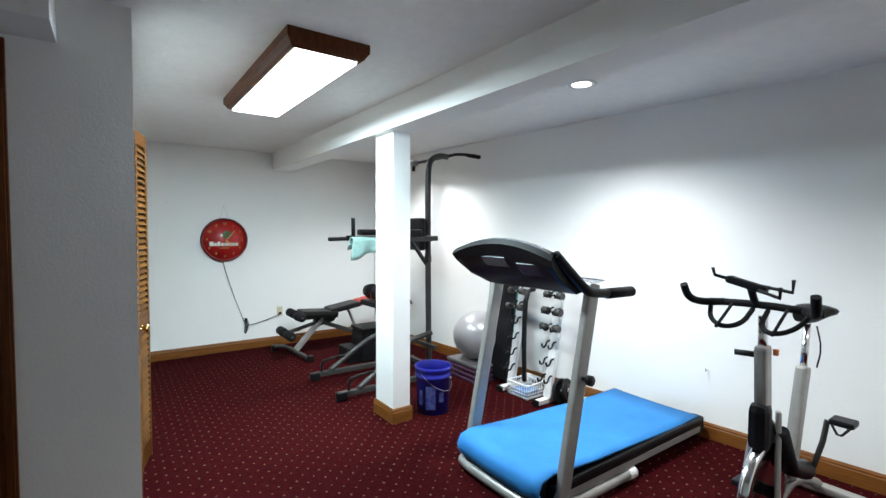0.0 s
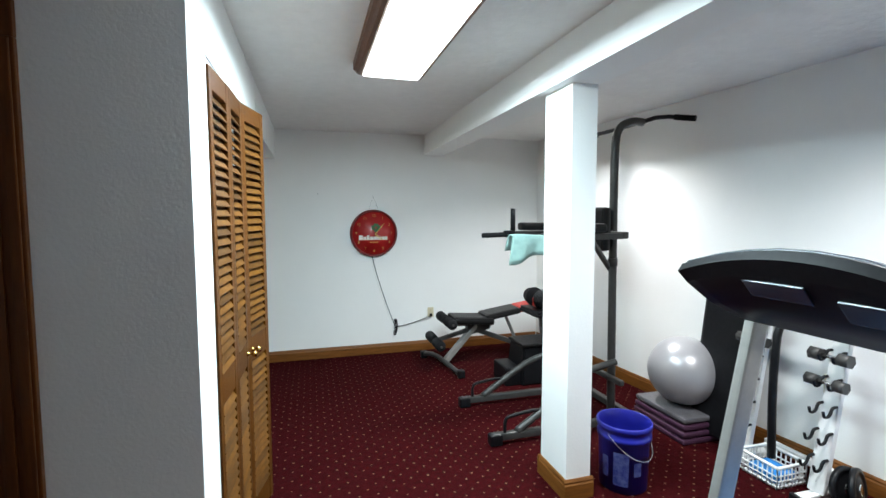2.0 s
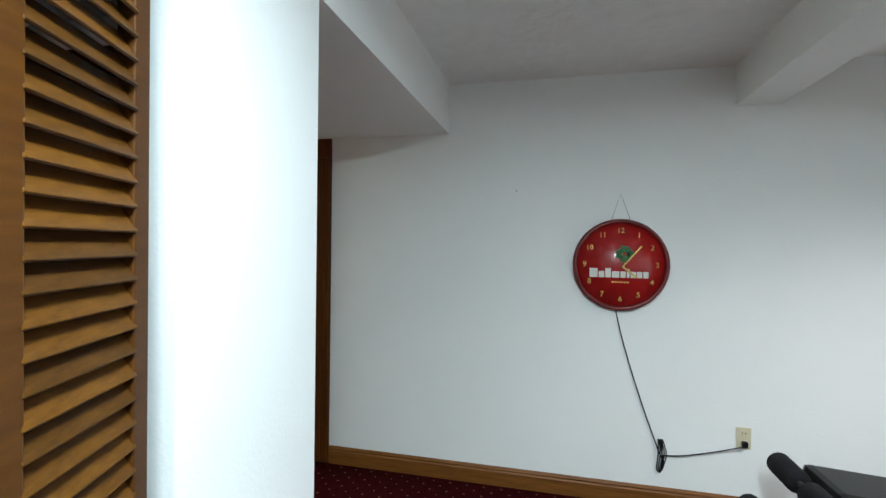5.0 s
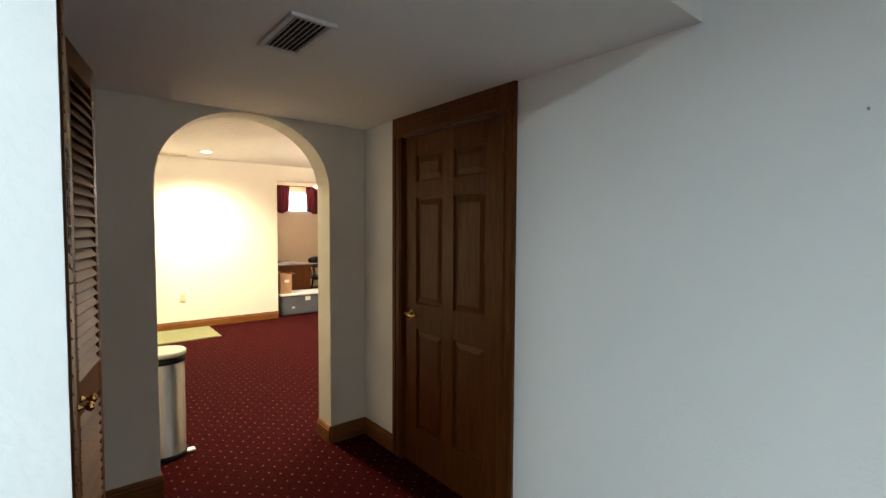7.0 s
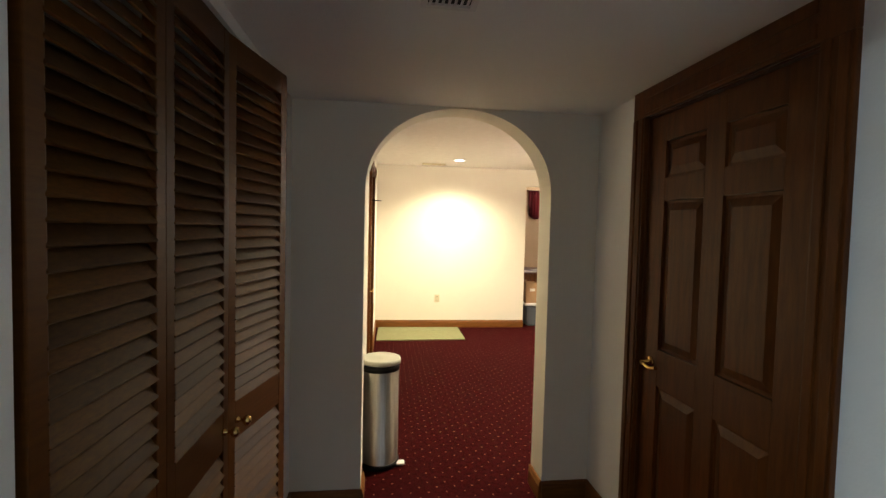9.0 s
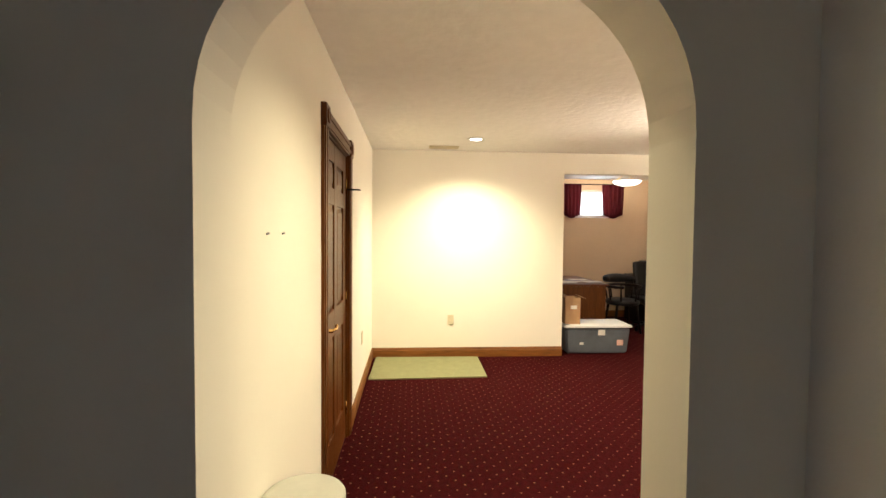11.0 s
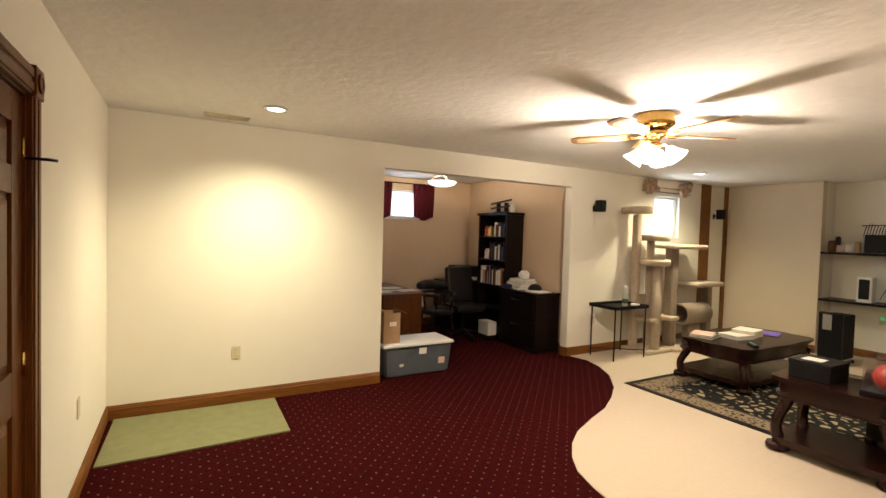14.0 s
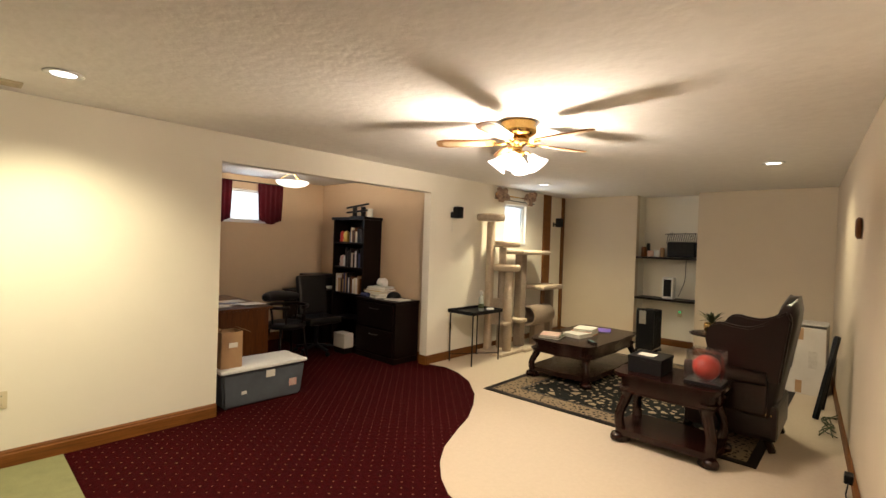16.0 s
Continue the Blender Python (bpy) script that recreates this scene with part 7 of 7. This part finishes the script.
def file_cabinet():
    x0, x1, y0, y1, h = -7.60, -6.80, 9.34, 9.775, 0.80
    t = thing("file_cabinet", ((x0 + x1) / 2, y1, 0), "espresso wooden lateral file cabinet with two drawers", "file cabinet")
    part("body", span(x0, x1, y0 + 0.02, y1, 0.002, h - 0.03, 0.003), M_ESPRESSO, t)
    part("top", span(x0 - 0.015, x1 + 0.015, y0 - 0.005, y1, h - 0.03, h, 0.005), M_ESPRESSO, t)
    part("plinth", span(x0 - 0.006, x1 + 0.006, y0 + 0.008, y1, 0.003, 0.07), M_ESPRESSO, t)
    for z0, z1 in ((0.09, 0.41), (0.43, 0.75)):
        d = part("drawer", span(x0 + 0.03, x1 - 0.03, y0, y0 + 0.02, z0, z1, 0.005), M_ESPRESSO, t)
        part("handle", tube([(-7.28, y0, z1 - 0.07), (-7.27, y0 - 0.025, z1 - 0.07), (-7.13, y0 - 0.025, z1 - 0.07), (-7.12, y0, z1 - 0.07)], 0.006, 8), M_GREY, d)
    z = h
    for k, (x, y, w, d_, hh, m_) in enumerate(((-7.38, 9.56, 0.36, 0.26, 0.035, M_LEATHER), (-7.36, 9.56, 0.34, 0.25, 0.03, M_PAPER), (-7.38, 9.55, 0.33, 0.24, 0.025, M_GOLD), (-7.35, 9.57, 0.35, 0.23, 0.025, M_CARD), (-7.34, 9.56, 0.30, 0.22, 0.03, M_PAPER))):
        book(x, y, z, w, d_, hh, 7 * k - 14, m_, "book in a stack on the file cabinet")
        z += hh + 0.001
    cr = bmesh.new()
    r2 = random.Random(6)
    for k in range(7):
        s = bmesh.ops.create_icosphere(cr, subdivisions=2, radius=r2.uniform(0.035, 0.06))
        c = Vector((-7.36 + r2.uniform(-0.09, 0.10), 9.57 + r2.uniform(-0.05, 0.05), z + 0.035 + r2.uniform(0, 0.03)))
        for v in s["verts"]:
            v.co = c + v.co * (1 + 0.5 * noise.noise(v.co * 45 + c * 9))
    single("crumpled_paper", cr, M_PAPER, "crumpled white paper bag on the book stack", "paper")
    book(-6.98, 9.55, h, 0.28, 0.22, 0.012, 6, M_PAPER, "white paper folder on the file cabinet")
    single("cap", lathe([(0.10, 0.0), (0.105, 0.01), (0.09, 0.05), (0.05, 0.085), (0.001, 0.09)], (-7.13, 9.62, h + 0.001), 20), M_BLACK, "black cloth cap on the file cabinet", "cap")
    single("folded_cloth", box((-7.50, 9.46, h + 0.03), (0.16, 0.14, 0.055), 0.024), M_NAVY, "folded navy cloth on the file cabinet", "cloth")


file_cabinet()
ps = thing("printer_stand", (-8.72, 9.32, 0), "black printer stand in the office corner", "stand")
part("body", span(-8.98, -8.46, 9.02, 9.70, 0.002, 0.78, 0.008), M_ESPRESSO, ps)
part("top", span(-9.0, -8.44, 9.0, 9.72, 0.78, 0.80, 0.005), M_ESPRESSO, ps)
pr = thing("printer", (-8.70, 9.40, 0.80), "black desktop printer with a white paper tray", "printer")
part("case", box((-8.70, 9.42, 0.90), (0.40, 0.44, 0.19), 0.03), M_BLACK, pr)
part("lid", box((-8.70, 9.42, 1.01), (0.38, 0.42, 0.06), 0.025), M_BLACK, pr)
part("paper", box((-8.47, 9.50, 0.845), (0.10, 0.14, 0.012), 0.002, Matrix.Rotation(radians(20), 4, "Y")), M_PAPER, pr)
part("side_speaker", box((-8.62, 9.09, 0.90), (0.10, 0.09, 0.18), 0.015), M_BLACK, pr)
pb = thing("plastic_bin", (-7.72, 9.20, 0), "clear plastic bin of papers under the shelves", "bin")
part("body", box((-7.78, 9.28, 0.18), (0.26, 0.16, 0.20), 0.015), M_CARDW, pb)
part("base", box((-7.78, 9.28, 0.041), (0.24, 0.14, 0.078), 0.01), M_ESPRESSO, pb)
ol = thing("ceiling_light", (-7.9, 8.5, CEIL), "white alabaster bowl ceiling light, switched on", "ceiling light")
part("canopy", lathe([(0.06, 0.004), (0.065, -0.02), (0.02, -0.03), (0.012, -0.06)], (-7.9, 8.5, CEIL), 24), M_BRASS, ol)
part("bowl", lathe([(0.205, -0.165), (0.20, -0.185), (0.16, -0.215), (0.09, -0.235), (0.001, -0.242), (0.001, -0.236), (0.15, -0.208), (0.198, -0.165)], (-7.9, 8.5, CEIL), 36), M_LITO, ol, "glowing alabaster glass bowl")
for k in range(3):
    a = radians(120 * k)
    part("rod", tube([(-7.9 + 0.015 * math.cos(a), 8.5 + 0.015 * math.sin(a), CEIL - 0.05), (-7.9 + 0.19 * math.cos(a), 8.5 + 0.19 * math.sin(a), CEIL - 0.17)], 0.004, 6), M_BRASS, ol)
for x, z in ((-2.53, 1.49), (-2.71, 1.49)):
    single("wall_nail", tube([(x, B_Y, z), (x, B_Y + 0.010, z + 0.002)], 0.0035, 8), M_SPONGE, "small nail stuck in the cream wall", "nail", "wall nails")
single("wall_nail", tube([(0.69, NORTH, 1.80), (0.69, NORTH - 0.010, 1.802)], 0.0035, 8), M_SPONGE, "small nail stuck in the white wall", "nail", "wall nails")
